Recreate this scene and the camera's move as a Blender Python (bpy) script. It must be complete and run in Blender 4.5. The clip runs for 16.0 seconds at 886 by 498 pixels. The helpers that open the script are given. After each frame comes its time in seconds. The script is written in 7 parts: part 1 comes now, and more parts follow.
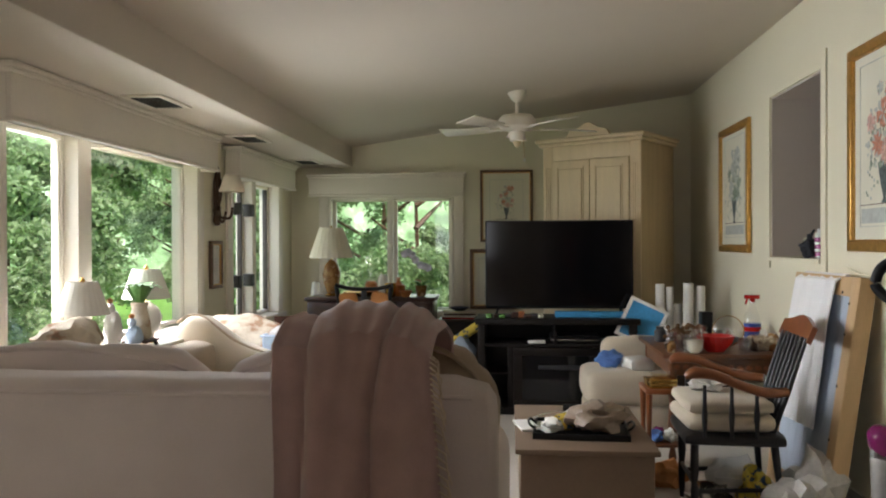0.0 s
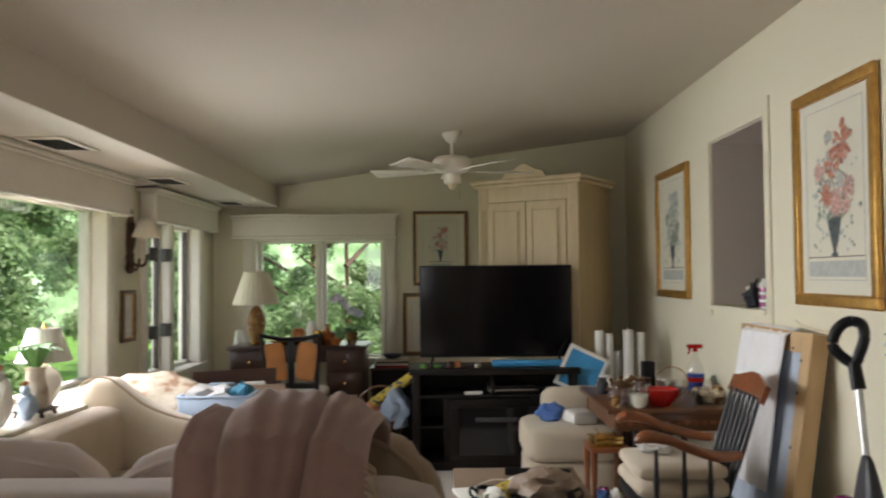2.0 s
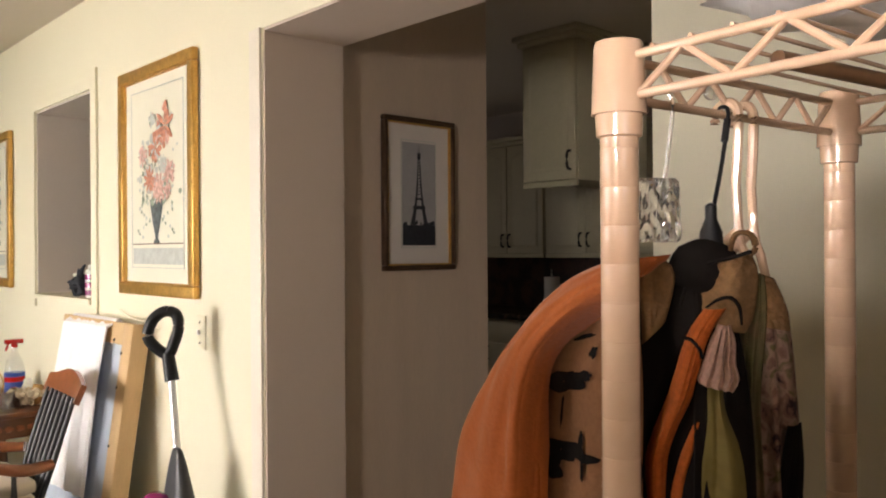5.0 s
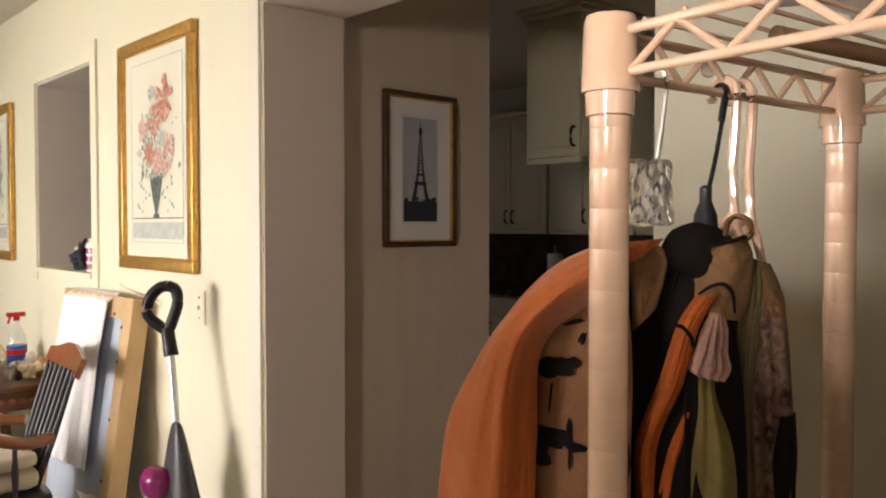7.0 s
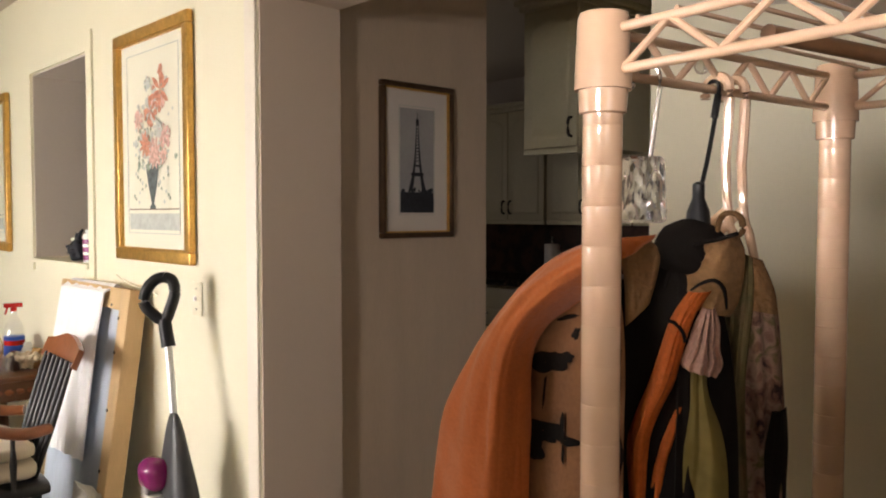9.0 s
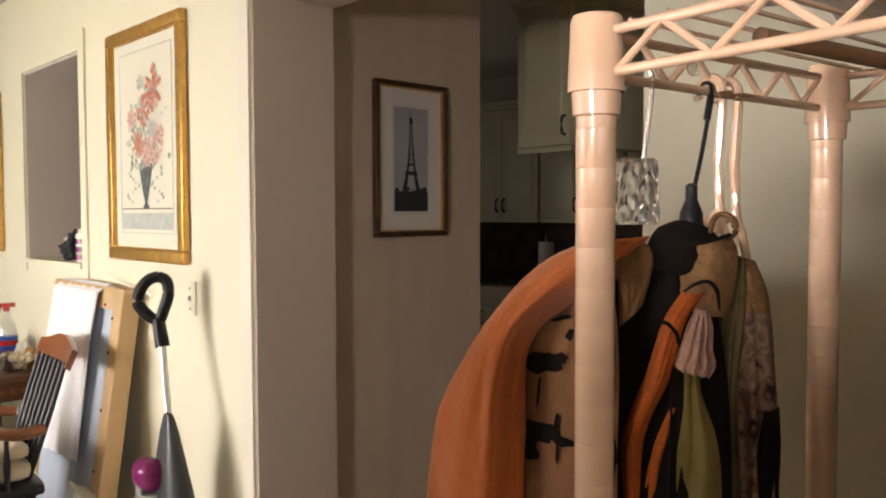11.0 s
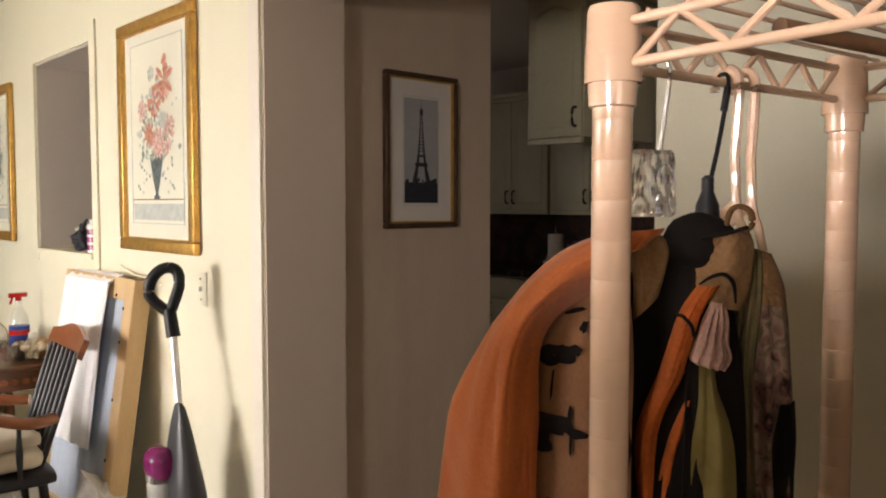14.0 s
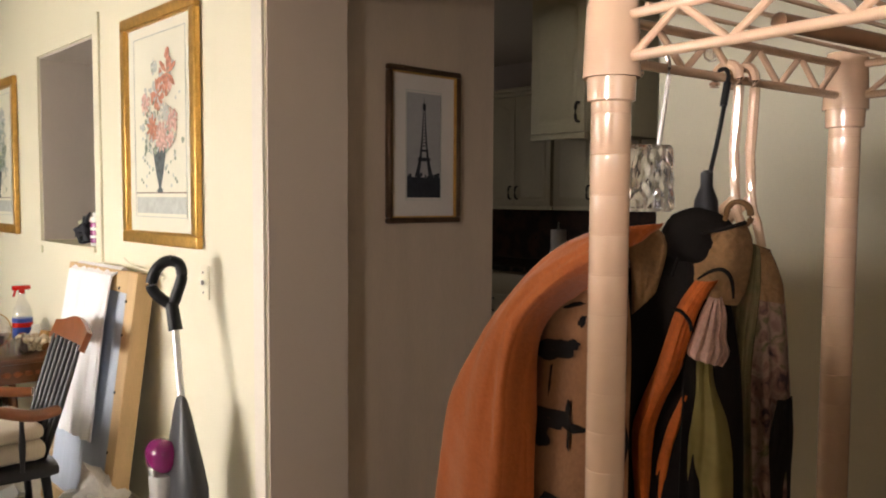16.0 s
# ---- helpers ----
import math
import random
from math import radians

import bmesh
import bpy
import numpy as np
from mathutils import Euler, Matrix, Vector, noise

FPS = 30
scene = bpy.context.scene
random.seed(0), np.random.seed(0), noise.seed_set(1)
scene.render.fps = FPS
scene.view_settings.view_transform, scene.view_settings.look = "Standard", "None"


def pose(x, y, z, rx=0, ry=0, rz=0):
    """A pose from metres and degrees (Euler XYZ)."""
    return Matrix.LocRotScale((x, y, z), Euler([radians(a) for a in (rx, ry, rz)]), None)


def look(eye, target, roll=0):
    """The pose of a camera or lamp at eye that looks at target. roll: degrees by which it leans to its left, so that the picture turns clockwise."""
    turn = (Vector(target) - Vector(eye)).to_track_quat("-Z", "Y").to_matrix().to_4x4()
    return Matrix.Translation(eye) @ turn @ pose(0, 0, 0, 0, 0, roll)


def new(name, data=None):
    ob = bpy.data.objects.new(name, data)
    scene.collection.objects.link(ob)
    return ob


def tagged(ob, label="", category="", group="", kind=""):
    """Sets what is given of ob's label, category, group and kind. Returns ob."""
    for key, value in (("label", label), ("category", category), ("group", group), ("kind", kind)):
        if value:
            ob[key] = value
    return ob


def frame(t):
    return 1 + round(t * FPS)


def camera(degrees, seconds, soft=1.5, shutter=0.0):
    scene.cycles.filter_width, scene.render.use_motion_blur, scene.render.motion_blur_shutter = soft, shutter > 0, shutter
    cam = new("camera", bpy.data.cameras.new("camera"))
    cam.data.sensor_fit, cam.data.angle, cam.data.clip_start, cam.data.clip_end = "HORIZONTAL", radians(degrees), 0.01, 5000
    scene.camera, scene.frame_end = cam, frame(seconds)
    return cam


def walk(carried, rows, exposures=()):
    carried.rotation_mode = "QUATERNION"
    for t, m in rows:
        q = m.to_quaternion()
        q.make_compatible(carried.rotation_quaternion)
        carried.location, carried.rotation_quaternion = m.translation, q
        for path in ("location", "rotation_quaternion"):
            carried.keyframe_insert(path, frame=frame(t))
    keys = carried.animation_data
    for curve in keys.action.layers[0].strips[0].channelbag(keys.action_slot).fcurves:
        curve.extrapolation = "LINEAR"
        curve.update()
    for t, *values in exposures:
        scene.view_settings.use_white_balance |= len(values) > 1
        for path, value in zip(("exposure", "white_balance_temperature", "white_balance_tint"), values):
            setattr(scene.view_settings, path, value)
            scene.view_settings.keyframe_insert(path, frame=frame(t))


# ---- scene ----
cam = camera(57.5, 16.0, soft=2.0, shutter=0.5)
EXPOSURES = [(0.0, 0.30, 6100, 11), (2.0, 0.32, 6200, 12), (2.5, 0.44, 6300, 11), (3.0, 0.56, 6350, 10), (4.0, 1.02, 6500, 12), (5.0, 1.29, 6850, 15), (16.0, 1.22, 6850, 15)]
PATH = [
    (0, (-0.044, -0.072, 1.283), (-0.212, 1.921, 1.271), -0.2),
    (0.5, (-0.054, -0.038, 1.303), (-0.227, 1.954, 1.316), 0.1),
    (1, (-0.065, 0.03, 1.357), (-0.174, 2.027, 1.401), 0.5),
    (1.5, (-0.082, 0.111, 1.369), (-0.155, 2.109, 1.426), -0.7),
    (2, (-0.078, 0.182, 1.384), (-0.073, 2.181, 1.449), -0.5),
    (2.5, (-0.063, 0.24, 1.397), (0.167, 2.226, 1.45), 0.9),
    (3, (-0.036, 0.291, 1.396), (0.414, 2.239, 1.403), 0.5),
    (3.5, (0.009, 0.324, 1.362), (0.729, 2.19, 1.382), 0.1),
    (4, (0.065, 0.355, 1.388), (1.124, 2.051, 1.429), 0.0),
    (4.5, (0.127, 0.359, 1.407), (1.39, 1.909, 1.421), -0.9),
    (5, (0.154, 0.36, 1.414), (1.524, 1.816, 1.415), -0.4),
    (7.5, (0.182, 0.365, 1.42), (1.54, 1.832, 1.355), -0.0),
    (8, (0.184, 0.362, 1.421), (1.547, 1.824, 1.352), -0.2),
    (8.5, (0.182, 0.361, 1.418), (1.537, 1.83, 1.332), -0.0),
    (9, (0.18, 0.361, 1.424), (1.544, 1.821, 1.338), -0.0),
    (11.5, (0.179, 0.36, 1.427), (1.555, 1.808, 1.334), -0.2),
    (12, (0.181, 0.36, 1.422), (1.554, 1.811, 1.323), -0.4),
    (12.5, (0.18, 0.355, 1.427), (1.546, 1.813, 1.327), -0.4),
    (13, (0.178, 0.358, 1.426), (1.542, 1.817, 1.324), -0.4),
    (13.5, (0.176, 0.362, 1.423), (1.536, 1.825, 1.315), -0.2),
    (14, (0.177, 0.364, 1.427), (1.535, 1.828, 1.315), -0.0),
    (14.5, (0.175, 0.363, 1.429), (1.535, 1.826, 1.319), 0.1),
    (15, (0.176, 0.365, 1.427), (1.535, 1.827, 1.313), 0.1),
    (15.5, (0.178, 0.365, 1.425), (1.535, 1.829, 1.304), 0.2),
    (16, (0.179, 0.361, 1.426), (1.531, 1.83, 1.302), 0.3),
]
walk(cam, [(t, look(e, g, r)) for t, e, g, r in PATH], EXPOSURES)

# ---- world ----
FZ = 0.10          # floor level
XL, XR = -1.98, 1.475   # room faces of the two long walls
YB, YN = 6.93, -2.6     # far and near walls

world = bpy.data.worlds.new("sky")
scene.world = world
world.use_nodes = True
wn, wl = world.node_tree.nodes, world.node_tree.links
sky = wn.new("ShaderNodeTexSky")
sky.sky_type, sky.sun_disc = "NISHITA", False
sky.sun_elevation, sky.sun_rotation = radians(57), radians(130)
wl.new(sky.outputs[0], wn["Background"].inputs[0])
wn["Background"].inputs[1].default_value = 0.15

sun = new("sun", bpy.data.lights.new("sun", "SUN"))
sun.data.energy, sun.data.angle, sun.data.color = 5.0, radians(3), (1.0, 0.93, 0.82)
sun.matrix_basis = look((6, -5, 12), (0, 0, 0))


def rect_light(name, loc, target, w, h, power, spread=180):
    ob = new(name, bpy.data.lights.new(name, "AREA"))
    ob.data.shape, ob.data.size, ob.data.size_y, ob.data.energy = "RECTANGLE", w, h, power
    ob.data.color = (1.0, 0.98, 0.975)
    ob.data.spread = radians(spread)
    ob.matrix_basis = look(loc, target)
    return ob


rect_light("daylight_big_window", (-2.16, 3.80, 1.30), (1.4, 3.10, 0.32), 1.5, 0.95, 43, 135)
rect_light("daylight_near_window", (-2.10, -0.05, 1.59), (1.2, 0.50, 1.35), 0.56, 0.38, 8.5, 66)
# rear lamp is added fill; no window opens in the near wall
rect_light("rear_fill_light", (-1.0, -2.58, 1.40), (-1.0, 2.0, 1.1), 1.2, 1.1, 13)
# kitchen lamp is added fill as well, in front of a solid wall
rect_light("kitchen_fill_light", (3.2, 5.06, 1.6), (4.4, 3.3, 1.4), 0.9, 0.9, 1.2)
rect_light("daylight_side_window", (-2.16, 5.92, 1.22), (0.0, 5.92, 1.1), 1.1, 0.95, 4.5)
rect_light("daylight_back_window", (-1.09, 7.12, 1.18), (-1.09, 5.0, 1.0), 1.0, 0.85, 1.8)


# ---- materials ----
def mat(name, color, rough=0.6, metal=0.0, var=0.12, scale=6.0, fine=60.0, bump=0.1, spec=0.5, sheen=0.0, trans=0.0, coat=0.0, stretch=(1, 1, 1), per=0.0):
    m = bpy.data.materials.new(name)
    m.use_nodes = True
    n, l = m.node_tree.nodes, m.node_tree.links
    b = n["Principled BSDF"]
    b.inputs["Roughness"].default_value, b.inputs["Metallic"].default_value = rough, metal
    b.inputs["Specular IOR Level"].default_value = spec
    b.inputs["Sheen Weight"].default_value, b.inputs["Transmission Weight"].default_value = sheen, trans
    b.inputs["Coat Weight"].default_value = coat
    co, mp = n.new("ShaderNodeTexCoord"), n.new("ShaderNodeMapping")
    mp.inputs["Scale"].default_value = stretch
    l.new(co.outputs["Object"], mp.inputs[0])
    a, f = n.new("ShaderNodeTexNoise"), n.new("ShaderNodeTexNoise")
    for t, s, d in ((a, scale, 4), (f, fine, 3)):
        t.inputs["Scale"].default_value, t.inputs["Detail"].default_value = s, d
        l.new(mp.outputs[0], t.inputs["Vector"])
    mix = n.new("ShaderNodeMix")
    mix.data_type = "FLOAT"
    mix.inputs[0].default_value = 0.4
    l.new(a.outputs[0], mix.inputs[2]), l.new(f.outputs[0], mix.inputs[3])
    ramp = n.new("ShaderNodeValToRGB")
    lo, hi = [max(0.0, c * (1 - var)) for c in color], [min(1.0, c * (1 + var)) for c in color]
    ramp.color_ramp.elements[0].position, ramp.color_ramp.elements[1].position = 0.3, 0.7
    ramp.color_ramp.elements[0].color, ramp.color_ramp.elements[1].color = (*lo, 1), (*hi, 1)
    l.new(mix.outputs[0], ramp.inputs[0])
    out = ramp.outputs[0]
    if per:
        info, hsv = n.new("ShaderNodeObjectInfo"), n.new("ShaderNodeHueSaturation")
        mr = n.new("ShaderNodeMapRange")
        mr.inputs[3].default_value, mr.inputs[4].default_value = 1 - per, 1 + per
        l.new(info.outputs["Random"], mr.inputs[0]), l.new(mr.outputs[0], hsv.inputs["Value"]), l.new(out, hsv.inputs["Color"])
        out = hsv.outputs[0]
    l.new(out, b.inputs["Base Color"])
    if bump:
        bp = n.new("ShaderNodeBump")
        bp.inputs["Strength"].default_value, bp.inputs["Distance"].default_value = bump, 0.004
        l.new(mix.outputs[0], bp.inputs["Height"]), l.new(bp.outputs[0], b.inputs["Normal"])
    return m


def blotch(name, colors, scale=8.0, rough=0.8, bump=0.2, detail=3.0, sheen=0.0, wrap=0.0):
    """A printed or mottled surface: noise through several colours with hard steps."""
    m = mat(name, colors[0][1], rough, bump=bump, sheen=0.0, spec=0.2)
    n, l = m.node_tree.nodes, m.node_tree.links
    t = n.new("ShaderNodeTexNoise")
    t.inputs["Scale"].default_value, t.inputs["Detail"].default_value, t.inputs["Distortion"].default_value = scale, detail, wrap
    l.new(n["Texture Coordinate"].outputs["Object"], t.inputs["Vector"])
    r = n.new("ShaderNodeValToRGB")
    r.color_ramp.interpolation = "EASE"
    while len(r.color_ramp.elements) < len(colors):
        r.color_ramp.elements.new(0.5)
    for e, (p, c) in zip(r.color_ramp.elements, colors):
        e.position, e.color = p, (*c, 1)
    l.new(t.outputs[0], r.inputs[0])
    l.new(r.outputs[0], n["Principled BSDF"].inputs["Base Color"])
    return m


def pane_mat(name, gloss=0.035, rough=0.02):
    m = bpy.data.materials.new(name)
    m.use_nodes = True
    n, l = m.node_tree.nodes, m.node_tree.links
    tr, gl, mx = n.new("ShaderNodeBsdfTransparent"), n.new("ShaderNodeBsdfGlossy"), n.new("ShaderNodeMixShader")
    gl.inputs["Roughness"].default_value = rough
    mx.inputs[0].default_value = gloss
    l.new(tr.outputs[0], mx.inputs[1]), l.new(gl.outputs[0], mx.inputs[2])
    l.new(mx.outputs[0], n["Material Output"].inputs[0])
    return m


def glass_mat(name):
    """Solid clear plastic that bends light."""
    m = bpy.data.materials.new(name)
    m.use_nodes = True
    p = m.node_tree.nodes["Principled BSDF"]
    p.inputs["Base Color"].default_value = (0.95, 0.93, 0.90, 1)
    p.inputs["Transmission Weight"].default_value = 0.95
    p.inputs["Roughness"].default_value = 0.03
    p.inputs["IOR"].default_value = 1.42
    return m


M = dict(
    wall=mat("cream_wall_paint", (0.80, 0.75, 0.58), 0.75, var=0.03, scale=1.5, fine=180, bump=0.08),
    jamb=mat("darker_wall_beige", (0.62, 0.51, 0.43), 0.75, var=0.03, scale=1.5, fine=180, bump=0.08),
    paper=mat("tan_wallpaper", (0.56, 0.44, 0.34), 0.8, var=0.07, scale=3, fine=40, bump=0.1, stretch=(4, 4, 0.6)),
    dimwall=mat("darker_wall_taupe", (0.60, 0.53, 0.47), 0.8, var=0.04, scale=2, fine=120, bump=0.06),
    ceiling=mat("ceiling_paint", (0.64, 0.572, 0.485), 0.85, var=0.03, scale=1.2, fine=220, bump=0.12),
    trim=mat("white_trim_paint", (0.80, 0.735, 0.63), 0.45, var=0.04, scale=4, fine=90, bump=0.04),
    carpet=mat("pale_carpet", (0.62, 0.57, 0.50), 0.95, var=0.10, scale=3, fine=260, bump=0.6, sheen=0.3),
    tilefloor=mat("kitchen_floor", (0.30, 0.24, 0.19), 0.5, var=0.12, scale=3, fine=60),
    bronze=mat("dark_window_sash", (0.06, 0.045, 0.035), 0.5, var=0.2, scale=10),
    hinge=mat("dark_metal_hinge", (0.05, 0.045, 0.04), 0.45, metal=0.7),
    glass=pane_mat("window_glass"),
    crystal=glass_mat("clear_acrylic"),
    bottle=pane_mat("clear_plastic", 0.16, 0.12),
    linen=mat("beige_sofa_cloth", (0.66, 0.57, 0.53), 0.95, var=0.07, scale=5, fine=320, bump=0.25, sheen=0.3),
    cream=mat("cream_cushion_cloth", (0.58, 0.50, 0.385), 0.95, var=0.08, scale=6, fine=300, bump=0.25, sheen=0.2),
    tancloth=mat("tan_and_shaded_cream_cloth", (0.42, 0.33, 0.23), 0.95, var=0.10, scale=6, fine=300, bump=0.25, sheen=0.2),
    throw=mat("mauve_wool_throw", (0.42, 0.28, 0.255), 1.0, var=0.14, scale=14, fine=420, bump=0.5, sheen=0.5),
    fringe=mat("cream_fringe", (0.60, 0.50, 0.36), 1.0, var=0.2, scale=30),
    pine=mat("whitewashed_pine", (0.66, 0.53, 0.33), 0.55, var=0.10, scale=3, fine=50, bump=0.1, stretch=(6, 6, 0.7)),
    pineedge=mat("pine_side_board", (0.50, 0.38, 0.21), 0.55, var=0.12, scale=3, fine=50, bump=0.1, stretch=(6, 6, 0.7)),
    black=mat("black_plastic", (0.007, 0.007, 0.008), 0.4, spec=0.3, var=0.15, scale=20, bump=0.02),
    espresso=mat("espresso_wood", (0.012, 0.009, 0.008), 0.5, spec=0.25, var=0.3, scale=4, fine=60, stretch=(1, 8, 8)),
    screen=mat("tv_screen", (0.004, 0.004, 0.005), 0.10, spec=0.4, var=0.05, bump=0.0),
    darkglass=mat("smoked_glass_door", (0.010, 0.010, 0.012), 0.08, var=0.05, bump=0.0),
    mahog=mat("dark_mahogany", (0.055, 0.022, 0.015), 0.35, var=0.25, scale=4, fine=60, stretch=(1, 8, 8), coat=0.3),
    cherry=mat("cherry_wood", (0.24, 0.075, 0.025), 0.35, var=0.25, scale=5, fine=70, stretch=(1, 6, 6), coat=0.3),
    tablewood=mat("brown_table_wood", (0.14, 0.055, 0.022), 0.4, var=0.25, scale=4, fine=60, stretch=(1, 6, 6), coat=0.2),
    blackpaint=mat("black_chair_paint", (0.010, 0.009, 0.011), 0.4, var=0.2, scale=15),
    gold=mat("gilt_frame", (0.62, 0.36, 0.10), 0.35, metal=0.75, var=0.25, scale=25, fine=120, bump=0.3),
    bronzeframe=mat("bronze_frame", (0.09, 0.05, 0.027), 0.4, metal=0.5, var=0.35, scale=25, fine=120, bump=0.2),
    brownframe=mat("brown_wood_frame", (0.13, 0.065, 0.03), 0.45, var=0.25, scale=15),
    matboard=mat("cream_mat_board", (0.76, 0.73, 0.60), 0.9, var=0.03, scale=3, fine=150, bump=0.03),
    whitemat=mat("white_mat_board", (0.68, 0.62, 0.58), 0.9, var=0.03, scale=3, fine=150, bump=0.03),
    brass=mat("polished_brass", (0.75, 0.48, 0.14), 0.22, metal=1.0, var=0.15, scale=12),
    rack=mat("enamelled_wire", (0.60, 0.40, 0.27), 0.22, var=0.05, scale=8, fine=60, bump=0.03, coat=0.5),
    steel=mat("bright_steel", (0.65, 0.63, 0.60), 0.25, metal=1.0, var=0.1, scale=20),
    white=mat("white_plastic", (0.78, 0.77, 0.74), 0.4, var=0.04, scale=8),
    shade=mat("pleated_lampshade", (0.78, 0.70, 0.56), 0.85, var=0.06, scale=8, fine=60, stretch=(8, 8, 1)),
    whiteshade=mat("white_lampshade", (0.85, 0.82, 0.75), 0.85, var=0.04, scale=8),
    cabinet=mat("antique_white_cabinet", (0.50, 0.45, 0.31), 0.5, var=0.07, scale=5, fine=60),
    granite=blotch("dark_granite", [(0.35, (0.012, 0.010, 0.009)), (0.55, (0.03, 0.022, 0.018)), (0.7, (0.10, 0.06, 0.04))], 30, 0.2, 0.02),
    splash=blotch("dark_backsplash", [(0.35, (0.03, 0.018, 0.014)), (0.6, (0.07, 0.035, 0.025)), (0.75, (0.02, 0.016, 0.014))], 9, 0.4, 0.05),
    orange=mat("orange_fleece", (0.37, 0.098, 0.025), 0.95, var=0.18, scale=7, fine=260, bump=0.45, sheen=0.15, spec=0.2),
    suede=mat("brown_suede", (0.16, 0.085, 0.036), 0.9, var=0.3, scale=40, fine=300, bump=0.5, spec=0.2),
    pinewood=mat("raw_pine_board", (0.62, 0.42, 0.22), 0.6, var=0.12, scale=3, fine=50, stretch=(6, 6, 0.7)),
    paleblue=mat("pale_blue_cloth", (0.46, 0.52, 0.62), 0.9, var=0.08, scale=6, fine=140, bump=0.2, stretch=(3, 3, 1)),
    whitecloth=mat("white_terry_cloth", (0.88, 0.87, 0.88), 0.95, var=0.05, scale=8, fine=300, bump=0.5, sheen=0.3),
    purple=mat("magenta_plastic", (0.22, 0.012, 0.12), 0.25, var=0.1, scale=10, coat=0.4),
    greyplastic=mat("grey_plastic", (0.055, 0.055, 0.06), 0.4, var=0.12, scale=10),
    alum=mat("brushed_tube", (0.68, 0.67, 0.66), 0.3, metal=0.6, var=0.05, scale=20),
    red=mat("red_glaze", (0.48, 0.015, 0.012), 0.2, var=0.1, scale=10, coat=0.4),
    blue=mat("blue_label", (0.02, 0.06, 0.32), 0.4, var=0.15, scale=15),
    sky_blue=mat("blue_picture_print", (0.05, 0.28, 0.55), 0.5, var=0.25, scale=5),
    bluecloth=mat("blue_cloth", (0.10, 0.20, 0.50), 0.9, var=0.2, scale=10, fine=200, bump=0.3),
    bluebin=mat("pale_blue_bin", (0.42, 0.52, 0.66), 0.35, var=0.08, scale=8),
    paperwhite=mat("white_paper", (0.78, 0.76, 0.72), 0.8, var=0.06, scale=9),
    bag=mat("cloudy_plastic_bag", (0.62, 0.60, 0.58), 0.3, var=0.2, scale=14, fine=60, bump=0.8),
    peach=mat("peach_cloth", (0.62, 0.27, 0.09), 0.9, var=0.15, scale=10, fine=200, bump=0.2),
    cardboard=mat("kraft_cardboard", (0.22, 0.15, 0.10), 0.85, var=0.08, scale=4, fine=90),
    yellowfab=blotch("yellow_dotted_cloth", [(0.45, (0.55, 0.42, 0.07)), (0.60, (0.50, 0.36, 0.06)), (0.63, (0.06, 0.09, 0.12))], 45, 0.9, 0.2, 0.0),
    floral=blotch("floral_pillow_cloth", [(0.40, (0.62, 0.54, 0.42)), (0.55, (0.50, 0.42, 0.32)), (0.62, (0.36, 0.22, 0.14)), (0.72, (0.22, 0.22, 0.14))], 11, 0.9, 0.2),
    ceramic=blotch("painted_ceramic", [(0.40, (0.34, 0.20, 0.08)), (0.55, (0.22, 0.10, 0.035)), (0.68, (0.55, 0.45, 0.30))], 14, 0.25, 0.05),
    whiteceramic=mat("white_ceramic", (0.82, 0.80, 0.76), 0.25, var=0.04, scale=8, coat=0.4),
    terracotta=mat("orange_brown_glaze", (0.50, 0.17, 0.05), 0.35, var=0.2, scale=10),
    leaf=mat("green_leaf", (0.10, 0.24, 0.045), 0.5, var=0.3, scale=8),
    orchid=mat("pale_orchid_petal", (0.62, 0.58, 0.72), 0.7, var=0.1, scale=20),
    print=blotch("botanical_print", [(0.45, (0.72, 0.69, 0.56)), (0.56, (0.50, 0.48, 0.36)), (0.64, (0.45, 0.14, 0.09))], 14, 0.9, 0.0),
    ink=mat("dark_ink", (0.02, 0.022, 0.03), 0.8, var=0.3, scale=30),
    photo=mat("grey_photo_sky", (0.36, 0.35, 0.36), 0.7, var=0.10, scale=6, bump=0),
    petalred=mat("coral_print_ink", (0.54, 0.24, 0.16), 0.9, var=0.35, scale=60, bump=0),
    petalpink=mat("rose_print_ink", (0.60, 0.38, 0.32), 0.9, var=0.35, scale=60, bump=0),
    printgreen=mat("sage_print_ink", (0.27, 0.32, 0.24), 0.9, var=0.35, scale=60, bump=0),
    printgrey=mat("grey_print_ink", (0.50, 0.52, 0.48), 0.9, var=0.15, scale=40, bump=0),
    printvase=mat("teal_vase_ink", (0.10, 0.12, 0.12), 0.9, var=0.5, scale=40, bump=0),
    vent=mat("vent_shade", (0.03, 0.028, 0.026), 0.6),
    bagbrown=mat("beige_plastic_bag", (0.34, 0.26, 0.20), 0.35, var=0.25, scale=14, fine=60, bump=0.8),
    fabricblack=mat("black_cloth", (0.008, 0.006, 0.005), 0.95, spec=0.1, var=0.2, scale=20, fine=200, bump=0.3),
)
M["camo"] = blotch("earth_print_cloth", [(0.36, (0.022, 0.010, 0.012)), (0.43, (0.12, 0.060, 0.045)), (0.54, (0.20, 0.125, 0.095)), (0.66, (0.085, 0.07, 0.03))], 66, 0.95, 0.4, 4.0, 0.3, 0.6)
M["tancotton"] = mat("tan_cotton", (0.20, 0.095, 0.046), 0.95, var=0.22, scale=9, fine=220, bump=0.35, spec=0.15)
M["scarf"] = mat("burnt_orange_cloth", (0.34, 0.075, 0.012), 0.85, var=0.35, scale=16, fine=240, bump=0.35, spec=0.2)
